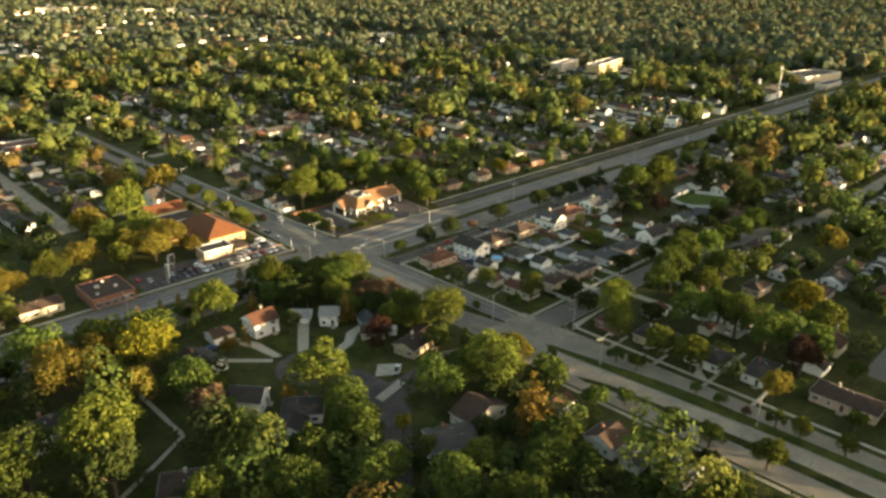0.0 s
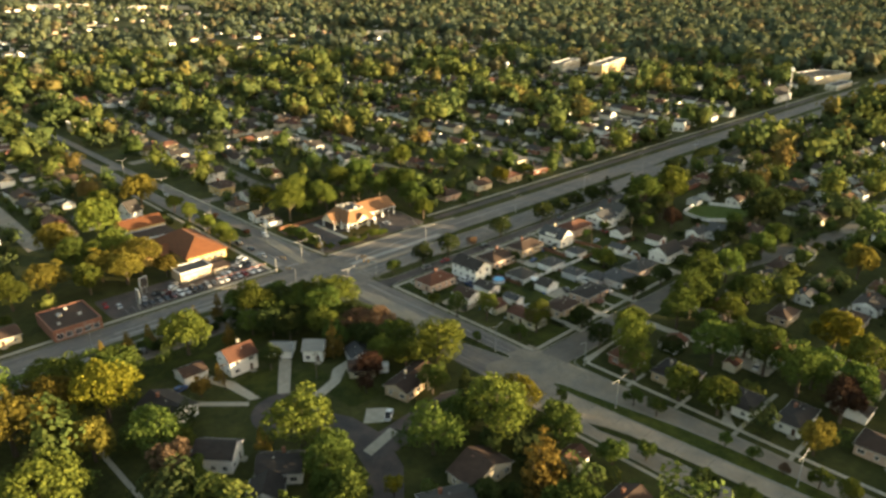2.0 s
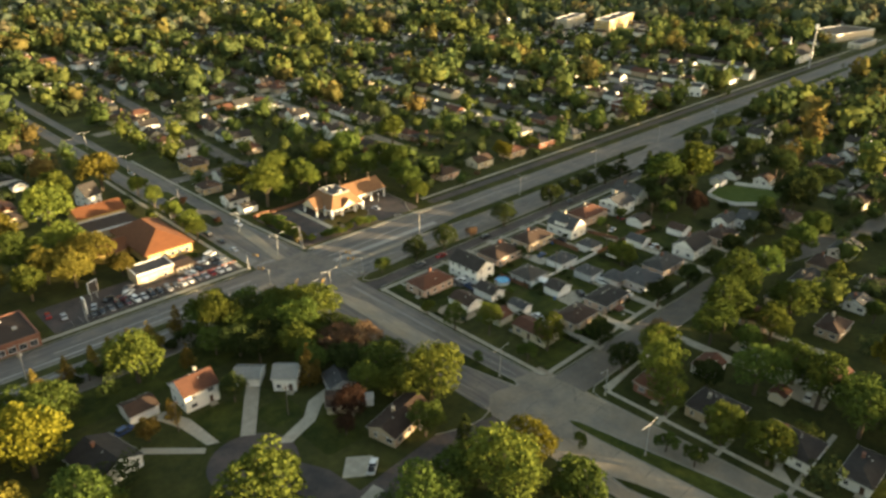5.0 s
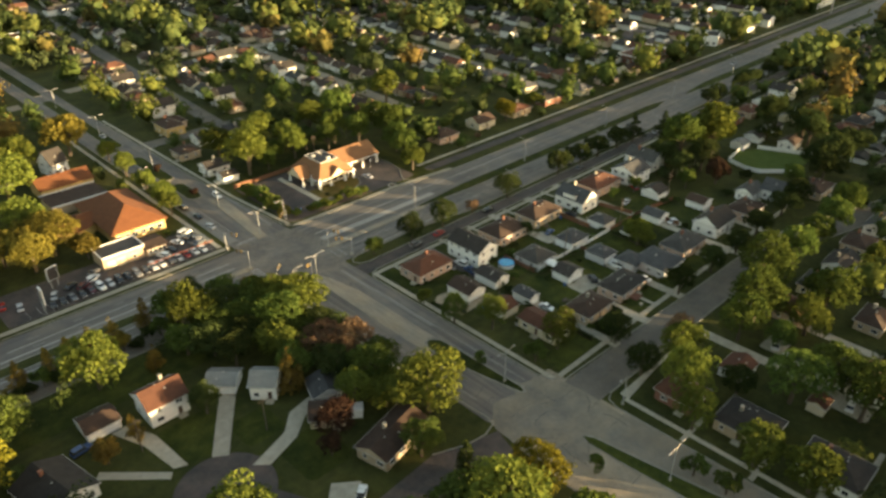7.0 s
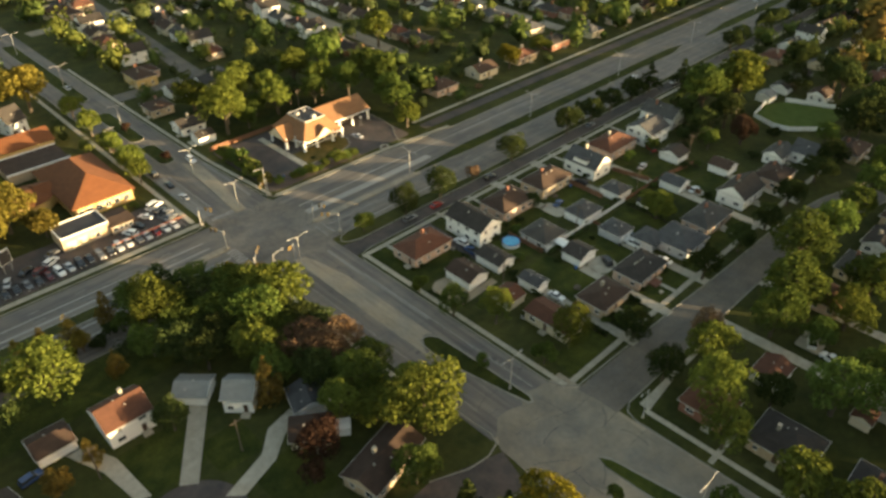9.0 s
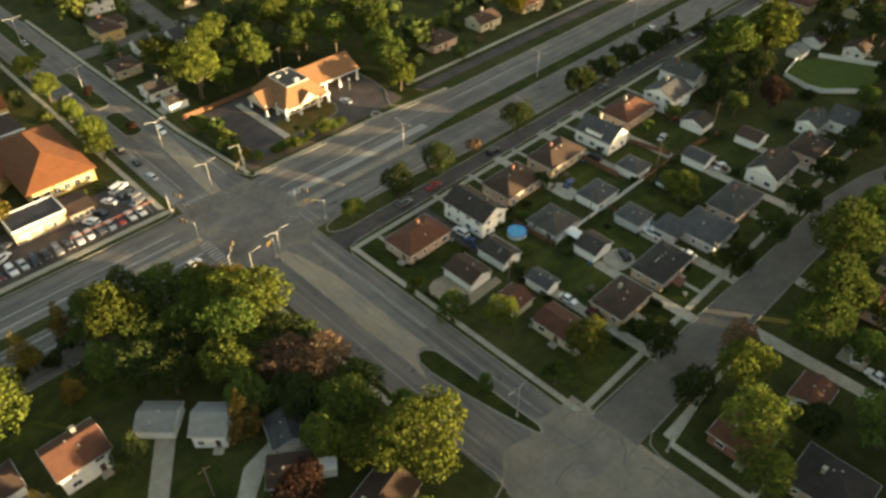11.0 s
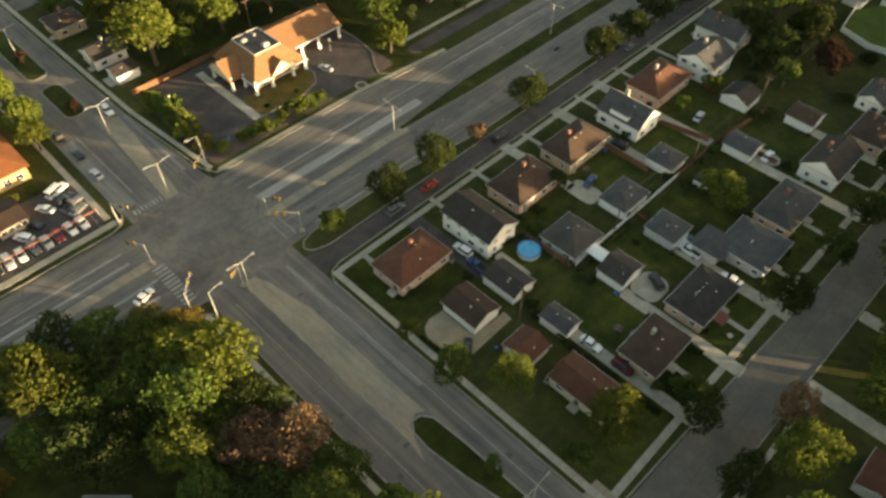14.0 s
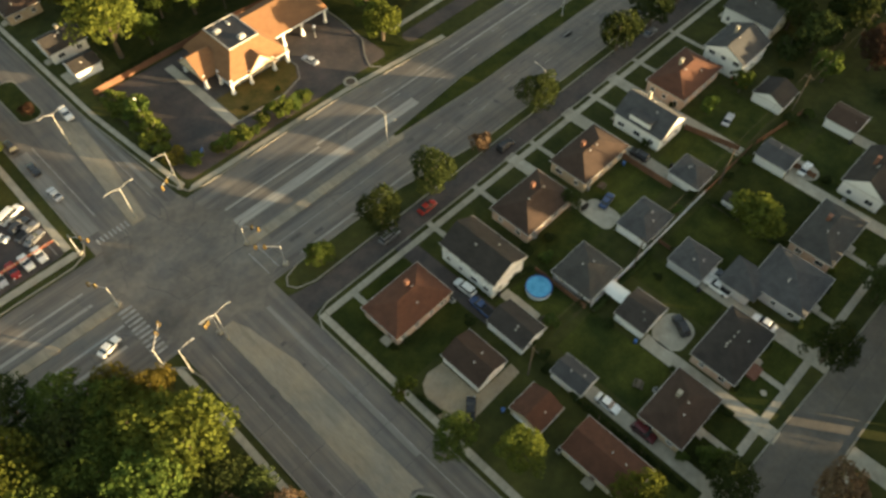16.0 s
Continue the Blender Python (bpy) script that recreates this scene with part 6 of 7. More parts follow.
# Garden leaf colours with extra blue, a little distance haze in the colour.
MID_HAZE_LEAF = {"green": leaf_material("suburb_green_leaves", (0.044, 0.065, 0.025), (0.104, 0.132, 0.048), 0.11, 0.3), "dark": leaf_material("suburb_dark_leaves", (0.032, 0.047, 0.022), (0.072, 0.088, 0.038), 0.11, 0.3),
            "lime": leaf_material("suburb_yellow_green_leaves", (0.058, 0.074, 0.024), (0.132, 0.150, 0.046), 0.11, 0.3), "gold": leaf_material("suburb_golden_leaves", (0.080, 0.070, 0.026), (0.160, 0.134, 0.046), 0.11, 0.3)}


def far_trees(name, colour, pts, per, words):
    """Many far crowns of one colouring in one mesh: each a heap of leaf clumps with an uneven outline."""
    rng = np.random.default_rng(len(pts) + per)
    p = np.array(pts)
    n = len(p)
    k = np.repeat(np.arange(n), per)
    wave = rng.uniform(0, 6.3, (n, 6))

    def lobes(d, w):
        return 1 + 0.26 * np.sin(3 * d[:, 0] + 2 * d[:, 2] + w[:, 0]) + 0.22 * np.sin(4 * d[:, 1] - 3 * d[:, 0] + w[:, 1]) + 0.13 * np.sin(6 * d[:, 2] + 4 * d[:, 0] + w[:, 2]) + 0.10 * np.sin(7 * d[:, 1] + w[:, 3])

    d = unit(rng.normal(size=(n * per, 3)) + np.array([0, 0, 0.35]))
    r = p[k, 2]
    lob = rng.uniform(0.90, 1.08, n * per) * lobes(d, wave[k])
    c = np.stack([p[k, 0] + d[:, 0] * r * lob, p[k, 1] + d[:, 1] * r * lob, r * 1.2 + d[:, 2] * r * 1.02 * lob], 1)
    nrm = unit(d + rng.normal(size=d.shape) * (0.34 if per > 300 else 0.45))
    size = r * rng.uniform(0.7, 1.2, n * per) * (2.0 if per > 300 else 1.75 if per > 40 else 1.35) / math.sqrt(per)
    # the fewer clumps per crown, the more haze its leaf colour holds
    leaf = (NEAR_LEAF if per > 100 else MID_HAZE_LEAF if per > 40 else FAR_HAZE_LEAF)[colour]
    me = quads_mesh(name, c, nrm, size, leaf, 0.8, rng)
    root = tagged(new(name, me), words, "woods", "", "stuff")
    if per > 300:
        return
    # the closed inner mass of each crown, lumpy, under its outer leaf clumps
    bm = bmesh.new()
    bmesh.ops.create_icosphere(bm, subdivisions=1 if per > 40 else 2, radius=0.86 if per > 40 else 0.92)
    base = np.array([v.co[:] for v in bm.verts])
    tri = np.array([[v.index for v in f.verts] for f in bm.faces if f.calc_center_median().z > -0.55])
    bm.free()
    m = len(base)
    dd = np.tile(base, (n, 1))
    kk = np.repeat(np.arange(n), m)
    rr = p[kk, 2] * lobes(dd, wave[kk]) * rng.uniform(0.82, 1.08, n * m)
    co = np.stack([p[kk, 0] + dd[:, 0] * rr, p[kk, 1] + dd[:, 1] * rr, p[kk, 2] * 1.2 + dd[:, 2] * rr], 1)
    idx = (tri[None] + (np.arange(n) * m)[:, None, None]).reshape(-1)
    mass = bpy.data.meshes.new("crown_mass")
    mass.vertices.add(len(co))
    mass.vertices.foreach_set("co", co.astype(np.float32).ravel())
    mass.loops.add(len(idx))
    mass.loops.foreach_set("vertex_index", idx.astype(np.int32))
    mass.polygons.add(len(idx) // 3)
    mass.polygons.foreach_set("loop_start", np.arange(0, len(idx), 3, dtype=np.int32))
    mass.polygons.foreach_set("use_smooth", np.ones(len(idx) // 3, dtype=bool))
    mass.update(calc_edges=True)
    mass.materials.append(leaf)
    part("crown_mass", mass, None, root)


OPEN_PLOTS = ((750, 495, 42), (720, 485, 30), (740, 540, 34), (705, 468, 26), (780, 505, 26), (730, 462, 24), (842, 272, 26), (815, 268, 16), (880, 312, 44), (862, 292, 40), (905, 288, 26), (722, 290, 26), (705, 276, 20), (527, 325, 34), (538, 288, 16), (515, 300, 24), (470, 300, 20), (200, 603, 18), (194, 590, 16), (126, 560, 22))
mid_pts, far_pts = {c: [] for c in FAR_HAZE_LEAF}, {c: [] for c in FAR_HAZE_LEAF}
pick = ("green", "green", "dark", "dark", "lime", "lime", "green", "lime", "gold")
grid = {}
for hx, hy in HOUSES_AT:
    grid.setdefault((int(hx // 20), int(hy // 20)), []).append((hx, hy))


def clear_of_houses(x, y, gap):
    i, j = int(x // 20), int(y // 20)
    return all((x - hx) ** 2 + (y - hy) ** 2 > gap * gap for a in (-1, 0, 1) for b in (-1, 0, 1) for hx, hy in grid.get((i + a, j + b), ()))


for _ in range(9000):
    a, r = radians(suburb.uniform(4, 88)), 260 + 740 * math.sqrt(suburb.random())
    x, y = 60 + r * math.cos(a), 60 + r * math.sin(a)
    rad = suburb.uniform(5.6, 9.0) if suburb.random() < 0.34 else suburb.uniform(2.2, 4.2)
    if len(mid_pts["green"]) > 1500:
        break
    if math.hypot(x - 60, y - 60) < 460:
        continue
    if 224 < y < 276 or 158 < x < 184 or (330 <= x < 395 and 150 < y < 190) or any(math.hypot(x - lx, y - ly) < lr for lx, ly, lr in OPEN_PLOTS) or near_street(x, y, rad * 0.45 + 3.0) or not clear_of_houses(x, y, rad * 0.5 + 4.6):
        continue
    if rad > 5 and (noise.noise((x * 0.011, y * 0.011, 3.0)) < -0.12):
        continue
    # sun and shade put into leaf colour: tall crowns light, low ones dark
    mid_pts[suburb.choice(("lime", "green", "lime", "gold", "green", "lime", "green")) if rad > 5 else suburb.choice(("dark", "dark", "green", "dark"))].append((x, y, rad))
for _ in range(11000):
    a, r = radians(suburb.uniform(4, 88)), 880 + 2500 * suburb.random() ** 1.15
    x, y = r * math.cos(a), r * math.sin(a)
    if 226 < y < 268 and x < 1300:
        continue
    deep = x > 930 and y > 285
    if not deep and suburb.random() < 0.42 or any(math.hypot(x - lx, y - ly) < lr for lx, ly, lr in OPEN_PLOTS):
        continue
    if not deep and noise.noise((x * 0.006, y * 0.006, 9.0)) < -0.18:
        continue
    # deep woods take a lighter colour mix in place of haze
    far_pts[suburb.choice(("green", "green", "lime", "lime", "gold") if deep else pick)].append((x, y, suburb.uniform(4, 9.0) * (1.3 if deep else 1)))
for c in FAR_HAZE_LEAF:
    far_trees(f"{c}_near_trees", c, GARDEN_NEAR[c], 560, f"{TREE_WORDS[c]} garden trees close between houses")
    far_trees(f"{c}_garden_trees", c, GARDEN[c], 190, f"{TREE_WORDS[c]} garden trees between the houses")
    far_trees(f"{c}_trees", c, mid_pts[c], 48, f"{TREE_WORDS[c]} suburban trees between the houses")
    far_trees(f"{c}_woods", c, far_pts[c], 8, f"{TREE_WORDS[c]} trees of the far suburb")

# ---- road markings and joints ----
def marks(name, rects, mat, label, z=0.042):
    bm = bmesh.new()
    for x0, x1, y0, y1 in rects:
        box(bm, x0, x1, y0, y1, 0.0, z)
    return tagged(new(name, mesh_of(name, bm, mat)), label, "road marking", "", "structure")


WORN = material("worn_pale_lane", (0.190, 0.180, 0.164), (0.37, 0.35, 0.315), 0.7, 0.9, 7, stretch=(0.08, 1.5, 1), fine=0.2)
WORN_Y = material("worn_pale_lane_north", (0.140, 0.133, 0.122), (0.24, 0.228, 0.208), 0.7, 0.9, 7, stretch=(1.5, 0.08, 1), fine=0.2)
marks("lane_line", [(x, x + 3, y, y + 0.14) for y in (235.4, 238.8, 249.9, 253.3, 256.6) for x in range(236, 800, 12)] + [(x, x + 3, y, y + 0.14) for y in (238.0, 241.6, 254.4, 258.6) for x in range(-300, 150, 12)], PAINT_WHITE, "worn white dashed lane lines")
marks("edge_line", [(188, 226, 238.65, 238.78), (60, 158, 243.9, 244.4), (166.1, 166.22, 156, 227), (180.2, 180.34, 153, 212), (178.9, 179.0, 268, 298), (167.6, 167.8, 272, 300)], PAINT_WHITE, "worn white solid lane lines")
marks("worn_lane", [(187.5, 240, 247.7, 250.3), (188, 214, 253.4, 253.9), (192, 226, 233.2, 233.7), (214, 300, 254.4, 254.9), (60, 156, 252.2, 253.0), (40, 156, 239.4, 240.2), (90, 156, 256.0, 256.5)], WORN, "worn pale tracks in the asphalt", 0.038)
marks("pale_lane", [(179.2, 180.2, 186, 228)], WORN_Y, "worn pale tracks in the asphalt", 0.0385)
marks("pale_lane_north", [(162.9, 166.4, 268, 300), (180.2, 181.2, 270, 300)], WORN_Y, "worn pale tracks in the asphalt", 0.040)
marks("crosswalk", [(158.4, 161.4, 234.2 + 1.25 * i, 234.75 + 1.25 * i) for i in range(11)], PAINT_WHITE, "worn white ladder crosswalk")
marks("crosswalk_north", [(164.5 + 0.95 * i, 164.9 + 0.95 * i, 264.6, 266.4) for i in range(8)] + [(184.6, 184.8, 234, 241), (187.0, 187.2, 234, 241)], PAINT_WHITE, "worn white crosswalk bars")
jr = random.Random(3)
joints = []
x = 236.0
while x < 460:
    joints.append((x, x + jr.uniform(0.08, 0.2), 229.4, 240.9))
    joints.append((x + 1, x + 1.1, 247.6, 259.2)) if jr.random() < 0.5 else None
    x += jr.uniform(3.6, 6.2)
joints += [(236, 460, 233.0, 233.14), (236, 460, 237.1, 237.22), (236, 460, 251.7, 251.8), (188, 460, 255.4, 255.5)]
joints += [(x, x + 0.1, 232.4, 246) for x in range(60, 158, 9)] + [(192, 290, 139.6, 139.7)]
joints += [(162.6, 170.0, y, y + 0.1) for y in range(154, 226, 9)] + [(176.8, 183.8, y, y + 0.1) for y in range(186, 226, 8)] + [(170.6, 176.0, y, y + 0.12) for y in range(34, 124, 9)] + [(181.7, 187.8, y, y + 0.1) for y in range(128, 150, 7)]
marks("road_joint", joints, JOINT, "dark tar-filled joints across the road", 0.039)
patches = []
for _ in range(12):
    px, py = jr.uniform(162, 184), jr.uniform(150, 228)
    patches.append((px, px + jr.uniform(0.6, 1.8), py, py + jr.uniform(0.5, 1.4)))
for _ in range(30):
    px, py = jr.choice((jr.uniform(60, 156), jr.uniform(192, 300))), jr.uniform(233, 240)
    patches.append((px, px + jr.uniform(0.8, 3), py, py + jr.uniform(0.4, 1.2)))
marks("tar_patch", patches, JOINT, "dark patches and covers in the road", 0.037)
seam_rng = random.Random(8)
bm = bmesh.new()
for _ in range(44):
    px, py = (seam_rng.uniform(158, 190), seam_rng.uniform(230, 264)) if seam_rng.random() < 0.5 else seam_rng.choice(((seam_rng.uniform(120, 260), seam_rng.uniform(232, 260)), (seam_rng.uniform(165, 186), seam_rng.uniform(120, 160))))
    a = seam_rng.choice((0.0, 1.57, 0.7, 2.4)) + seam_rng.uniform(-0.2, 0.2)
    pts = []
    for k in range(6):
        pts.append((px, py))
        a += seam_rng.uniform(-0.35, 0.35)
        px, py = px + math.cos(a) * seam_rng.uniform(0.8, 2.0), py + math.sin(a) * seam_rng.uniform(0.8, 2.0)
    prism(ribbon(pts, seam_rng.uniform(0.09, 0.2)), 0.0, 0.0425, bm)
tagged(new("tar_seam", mesh_of("tar_seam", bm, JOINT)), "dark crooked tar seams in worn asphalt", "road marking", "", "structure")
marks("lot_line", [(x, x + 0.12, 268.4, 273.2) for x in range(100, 158, 3)], PAINT_WHITE, "thin white parking bay lines", 0.056)

# ---- cars ----
PAINT = {n: material(f"{n}_car_paint", tuple(v * 0.92 for v in c), c, 0.6, 0.25, 2, spec=0.6) for n, c in
         (("white", (0.72, 0.72, 0.70)), ("silver", (0.42, 0.43, 0.44)), ("black", (0.018, 0.018, 0.02)), ("red", (0.32, 0.025, 0.02)), ("blue", (0.03, 0.06, 0.14)), ("maroon", (0.09, 0.015, 0.018)), ("grey", (0.13, 0.13, 0.135)), ("tan", (0.30, 0.24, 0.16)))}
CAR_FIRST = {}


def car(x, y, rot, paint="white", form="sedan"):
    key = (paint, form)
    if key in CAR_FIRST:
        return copy_thing(CAR_FIRST[key], pose(x, y, 0.05, 0, 0, rot))
    words = {"sedan": "sedan", "suv": "sport utility car", "van": "delivery van", "pickup": "pickup truck"}[form]
    ob = thing("car", x, y, 0.05, rot, f"{paint} {words} parked on the pavement", "car", "parked cars")
    L, W, H = {"sedan": (4.7, 1.8, 1.42), "suv": (4.8, 1.9, 1.75), "van": (5.6, 2.0, 2.3), "pickup": (5.6, 1.95, 1.8)}[form]
    belt = 0.62 * H if form != "van" else 0.55 * H
    sect = [(-L / 2, 0.35, belt * 0.82, 0.86), (-L / 2 + 0.25, 0.28, belt * 0.97, 0.97), (-L / 6, 0.25, belt, 1.0), (L / 6, 0.25, belt, 1.0), (L / 2 - 0.7, 0.26, belt * 0.93, 0.98), (L / 2 - 0.1, 0.32, belt * 0.78, 0.88), (L / 2, 0.36, belt * 0.66, 0.8)]
    bm = bmesh.new()
    rings = []
    for px, z0, z1, k in sect:
        w = W / 2 * k
        rings.append([bm.verts.new(p) for p in ((px, -w, z0), (px, -w, z1 - 0.1), (px, -w + 0.1, z1), (px, w - 0.1, z1), (px, w, z1 - 0.1), (px, w, z0))])
    for a, b in zip(rings, rings[1:]):
        for i in range(6):
            bm.faces.new((a[i], a[(i + 1) % 6], b[(i + 1) % 6], b[i]))
    bm.faces.new(rings[0])
    bm.faces.new(rings[-1][::-1])
    bmesh.ops.recalc_face_normals(bm, faces=bm.faces)
    part("body", bm, PAINT[paint], ob)
    c0, c1 = {"sedan": (-1.65, 1.05), "suv": (-2.2, 1.05), "van": (-2.65, 1.7), "pickup": (-0.5, 1.4)}[form]
    r0, r1 = {"sedan": (-1.0, 0.25), "suv": (-1.95, 0.35), "van": (-2.55, 1.0), "pickup": (-0.35, 0.7)}[form]
    for nm, mt, (a0, a1, b0, b1, z0, z1, k0, k1) in (("cabin_glass", GLASS, (c0, c1, r0, r1, belt - 0.02, H - 0.06, 0.92, 0.78)), ("car_roof", PAINT[paint], (r0 - 0.06, r1 + 0.06, r0, r1, H - 0.07, H, 0.80, 0.74))):
        bm = bmesh.new()
        lo = [bm.verts.new(p) for p in ((a0, -W / 2 * k0, z0), (a1, -W / 2 * k0, z0), (a1, W / 2 * k0, z0), (a0, W / 2 * k0, z0))]
        hi = [bm.verts.new(p) for p in ((b0, -W / 2 * k1, z1), (b1, -W / 2 * k1, z1), (b1, W / 2 * k1, z1), (b0, W / 2 * k1, z1))]
        bm.faces.new(lo[::-1])
        bm.faces.new(hi)
        for i in range(4):
            bm.faces.new((lo[i], lo[(i + 1) % 4], hi[(i + 1) % 4], hi[i]))
        part(nm, bm, mt, ob, "dark car windows" if nm == "cabin_glass" else "")
    if form == "pickup":
        part("load_bed", boxes((-2.6, -0.6, -0.8, 0.8, belt - 0.01, belt + 0.02)), RUBBER, ob, "dark load bed")
    bm = bmesh.new()
    tube(bm, (0, -0.11, 0), (0, 0.11, 0), 0.33, 0.33, 14)
    wheel = mesh_of("wheel", bm, RUBBER)
    for wx in (-L * 0.3, L * 0.31):
        for wy in (-W / 2 + 0.1, W / 2 - 0.1):
            part("wheel", wheel, None, ob, "black tyre").location = (wx, wy, 0.33)
    lamp = mesh_of("headlight", boxes((-0.04, 0.04, -0.2, 0.2, -0.07, 0.07)), TRIM)
    for wy in (-W * 0.3, W * 0.3):
        part("headlight", lamp, None, ob, "clear headlight").location = (L / 2 - 0.03, wy, belt * 0.62)
    CAR_FIRST[key] = ob
    return ob


for x, y, rot, p, f in ((153.6, 241.7, 15, "white", "sedan"), (209.4, 203.5, 92, "white", "suv"), (208.4, 198.2, 88, "blue", "pickup"), (209.5, 168.8, -88, "white", "sedan"), (209.6, 161.2, -90, "maroon", "suv"), (243.4, 157.5, 92, "white", "sedan"),
                        (231.8, 168.4, 60, "black", "suv"), (244.2, 168.2, 90, "white", "pickup"), (191.8, 185.4, 40, "black", "sedan"), (231.2, 277.9, 100, "silver", "sedan"), (286.2, 191.6, 10, "silver", "sedan"), (284.6, 171.2, 0, "white", "sedan"),
                        (246.6, 197.0, 10, "blue", "sedan"), (218.5, 223.2, 0, "red", "sedan"), (243.5, 223.2, 0, "black", "suv"), (164.6, 283.2, 92, "silver", "sedan"), (164.8, 293.2, 90, "black", "sedan"), (155.2, 284.4, 20, "white", "van"), (164.4, 303.4, 91, "black", "suv"),
                        (178.6, 304, -92, "white", "suv"), (262.4, 199.8, 90, "black", "suv"), (299.5, 196.6, 70, "red", "sedan"), (90.6, 206.2, 10, "blue", "suv"), (127.2, 152.6, 40, "white", "pickup"), (79.8, 175.5, 60, "silver", "suv"),
                        (104.8, 112.6, 20, "white", "suv"), (236.6, 108.6, 80, "white", "pickup"), (239.6, 114.4, 20, "white", "van"), (228.4, 91.2, 10, "white", "sedan"), (300, 223.2, 0, "grey", "sedan"), (360, 223.2, 0, "silver", "sedan"), (352, 238, 0, "white", "sedan"), (498, 252.6, 180, "silver", "sedan"),
                        (96, 280, 80, "red", "sedan"), (99.6, 276, 80, "silver", "sedan"), (207.5, 223.2, 0, "grey", "suv"), (173, 322 + 76, 90, "silver", "sedan")):
    car(x, y, rot, p, f)
row = random.Random(4)
ROW_PAINT = ("black", "black", "grey", "black", "maroon", "white", "silver", "black", "black", "grey", "black", "silver", "white", "grey", "silver", "red", "white", "white")
for i in range(18):
    x = 107 + 2.8 * i
    car(x, 270.9 + row.uniform(-0.3, 0.3), -90 + row.uniform(-4, 4), ROW_PAINT[i], row.choice(("sedan", "sedan", "suv")))
for x, y, rot, p, f in ((150.6, 280.6, 120, "white", "sedan"), (146.6, 277.6, 120, "black", "sedan"), (143.2, 275.4, 120, "white", "suv"), (155.2, 280.4, 20, "black", "suv"), (155.6, 277.8, 20, "grey", "pickup"), (155.8, 275.2, 20, "grey", "sedan"), (121, 277, 30, "white", "suv"),
                        (117.4, 274.8, 30, "maroon", "suv"), (114.4, 277.4, 30, "black", "sedan"), (123, 281, 20, "grey", "sedan"), (109, 275.6, 70, "silver", "sedan")):
    car(x, y, rot, p, f)
boat = thing("boat", 246.2, 169.8, 0.0, 95, "white motor boat under a cover on a trailer", "boat")
bm = bmesh.new()
prism([(-2.8, -1.0), (1.2, -1.0), (3.0, 0), (1.2, 1.0), (-2.8, 1.0)], 0.7, 1.6, bm)
part("hull", bm, PAINT["white"], boat)
part("cabin", boxes((-1.6, 0.4, -0.7, 0.7, 1.6, 2.3)), GLASS, boat, "dark windscreen")
part("trailer", boxes((-2.4, 3.4, -0.5, 0.5, 0.45, 0.7), (-1.0, -0.4, -1.1, 1.1, 0, 0.6)), STEEL, boat, "steel trailer")


# ---- garden things of the block ----
def canopy(x, y, rot, w=3.4, l=5.2):
    ob = thing("canopy", x, y, 0, rot, "white arched fabric canopy on steel posts beside a garage", "canopy")
    bm = bmesh.new()
    arc = [(-w / 2 + w * i / 8, 2.0 + 0.75 * math.sin(math.pi * i / 8)) for i in range(9)]
    rows = [[bm.verts.new((u, v, z + k)) for u, z in arc] for v, k in ((-l / 2, 0), (l / 2, 0), (l / 2, -0.05), (-l / 2, -0.05))]
    for k in range(4):
        for i in range(8):
            bm.faces.new((rows[k][i], rows[k][i + 1], rows[(k + 1) % 4][i + 1], rows[(k + 1) % 4][i]))
    part("cover", bm, FENCE_WHITE, ob)
    post = mesh_of("post", boxes((-0.05, 0.05, -0.05, 0.05, 0, 2.0)), STEEL)
    for u in (-w / 2 + 0.1, w / 2 - 0.1):
        for v in (-l / 2 + 0.1, l / 2 - 0.1):
            part("post", post, None, ob).location = (u, v, 0)
    return ob


def picnic_table(x, y, rot):
    ob = thing("picnic_table", x, y, 0, rot, "weathered grey wooden picnic table on a lawn", "table")
    part("tabletop", boxes(*[(-0.9, 0.9, -0.4 + 0.2 * i, -0.22 + 0.2 * i, 0.72, 0.76) for i in range(4)]), POLE_WOOD, ob)
    for v in (-0.75, 0.75):
        part("bench", boxes((-0.9, 0.9, v - 0.14, v + 0.14, 0.42, 0.46)), POLE_WOOD, ob)
    for u in (-0.6, 0.6):
        part("leg", boxes((u - 0.05, u + 0.05, -0.8, 0.8, 0.3, 0.42), (u - 0.05, u + 0.05, -0.5, -0.4, 0, 0.72), (u - 0.05, u + 0.05, 0.4, 0.5, 0, 0.72)), POLE_WOOD, ob)
    return ob


def wheeled_bin(x, y, rot, mat, words):
    ob = thing("wheeled_bin", x, y, 0, rot, f"{words} plastic wheeled bin beside a wall", "bin")
    bm = bmesh.new()
    tube(bm, (0, 0, 0.06), (0, 0, 1.0), 0.28, 0.38, 4)
    part("body", bm, mat, ob)
    part("lid", boxes((-0.32, 0.32, -0.32, 0.36, 1.0, 1.07)), mat, ob)
    for u in (-0.22, 0.22):
        bm = bmesh.new()
        tube(bm, (u - 0.03, 0.24, 0.1), (u + 0.03, 0.24, 0.1), 0.1, 0.1, 10)
        part("wheel", bm, RUBBER, ob)
    return ob


def condenser(x, y, rot):
    ob = thing("air_conditioner", x, y, 0, rot, "square pale metal air conditioner beside a house wall", "air conditioner")
    part("casing", boxes((-0.42, 0.42, -0.42, 0.42, 0.05, 0.8)), STEEL, ob)
    part("fan_grille", prism(disc(0, 0, 0.34, 20), 0.8, 0.83), RUBBER, ob, "dark fan grille")
    return ob


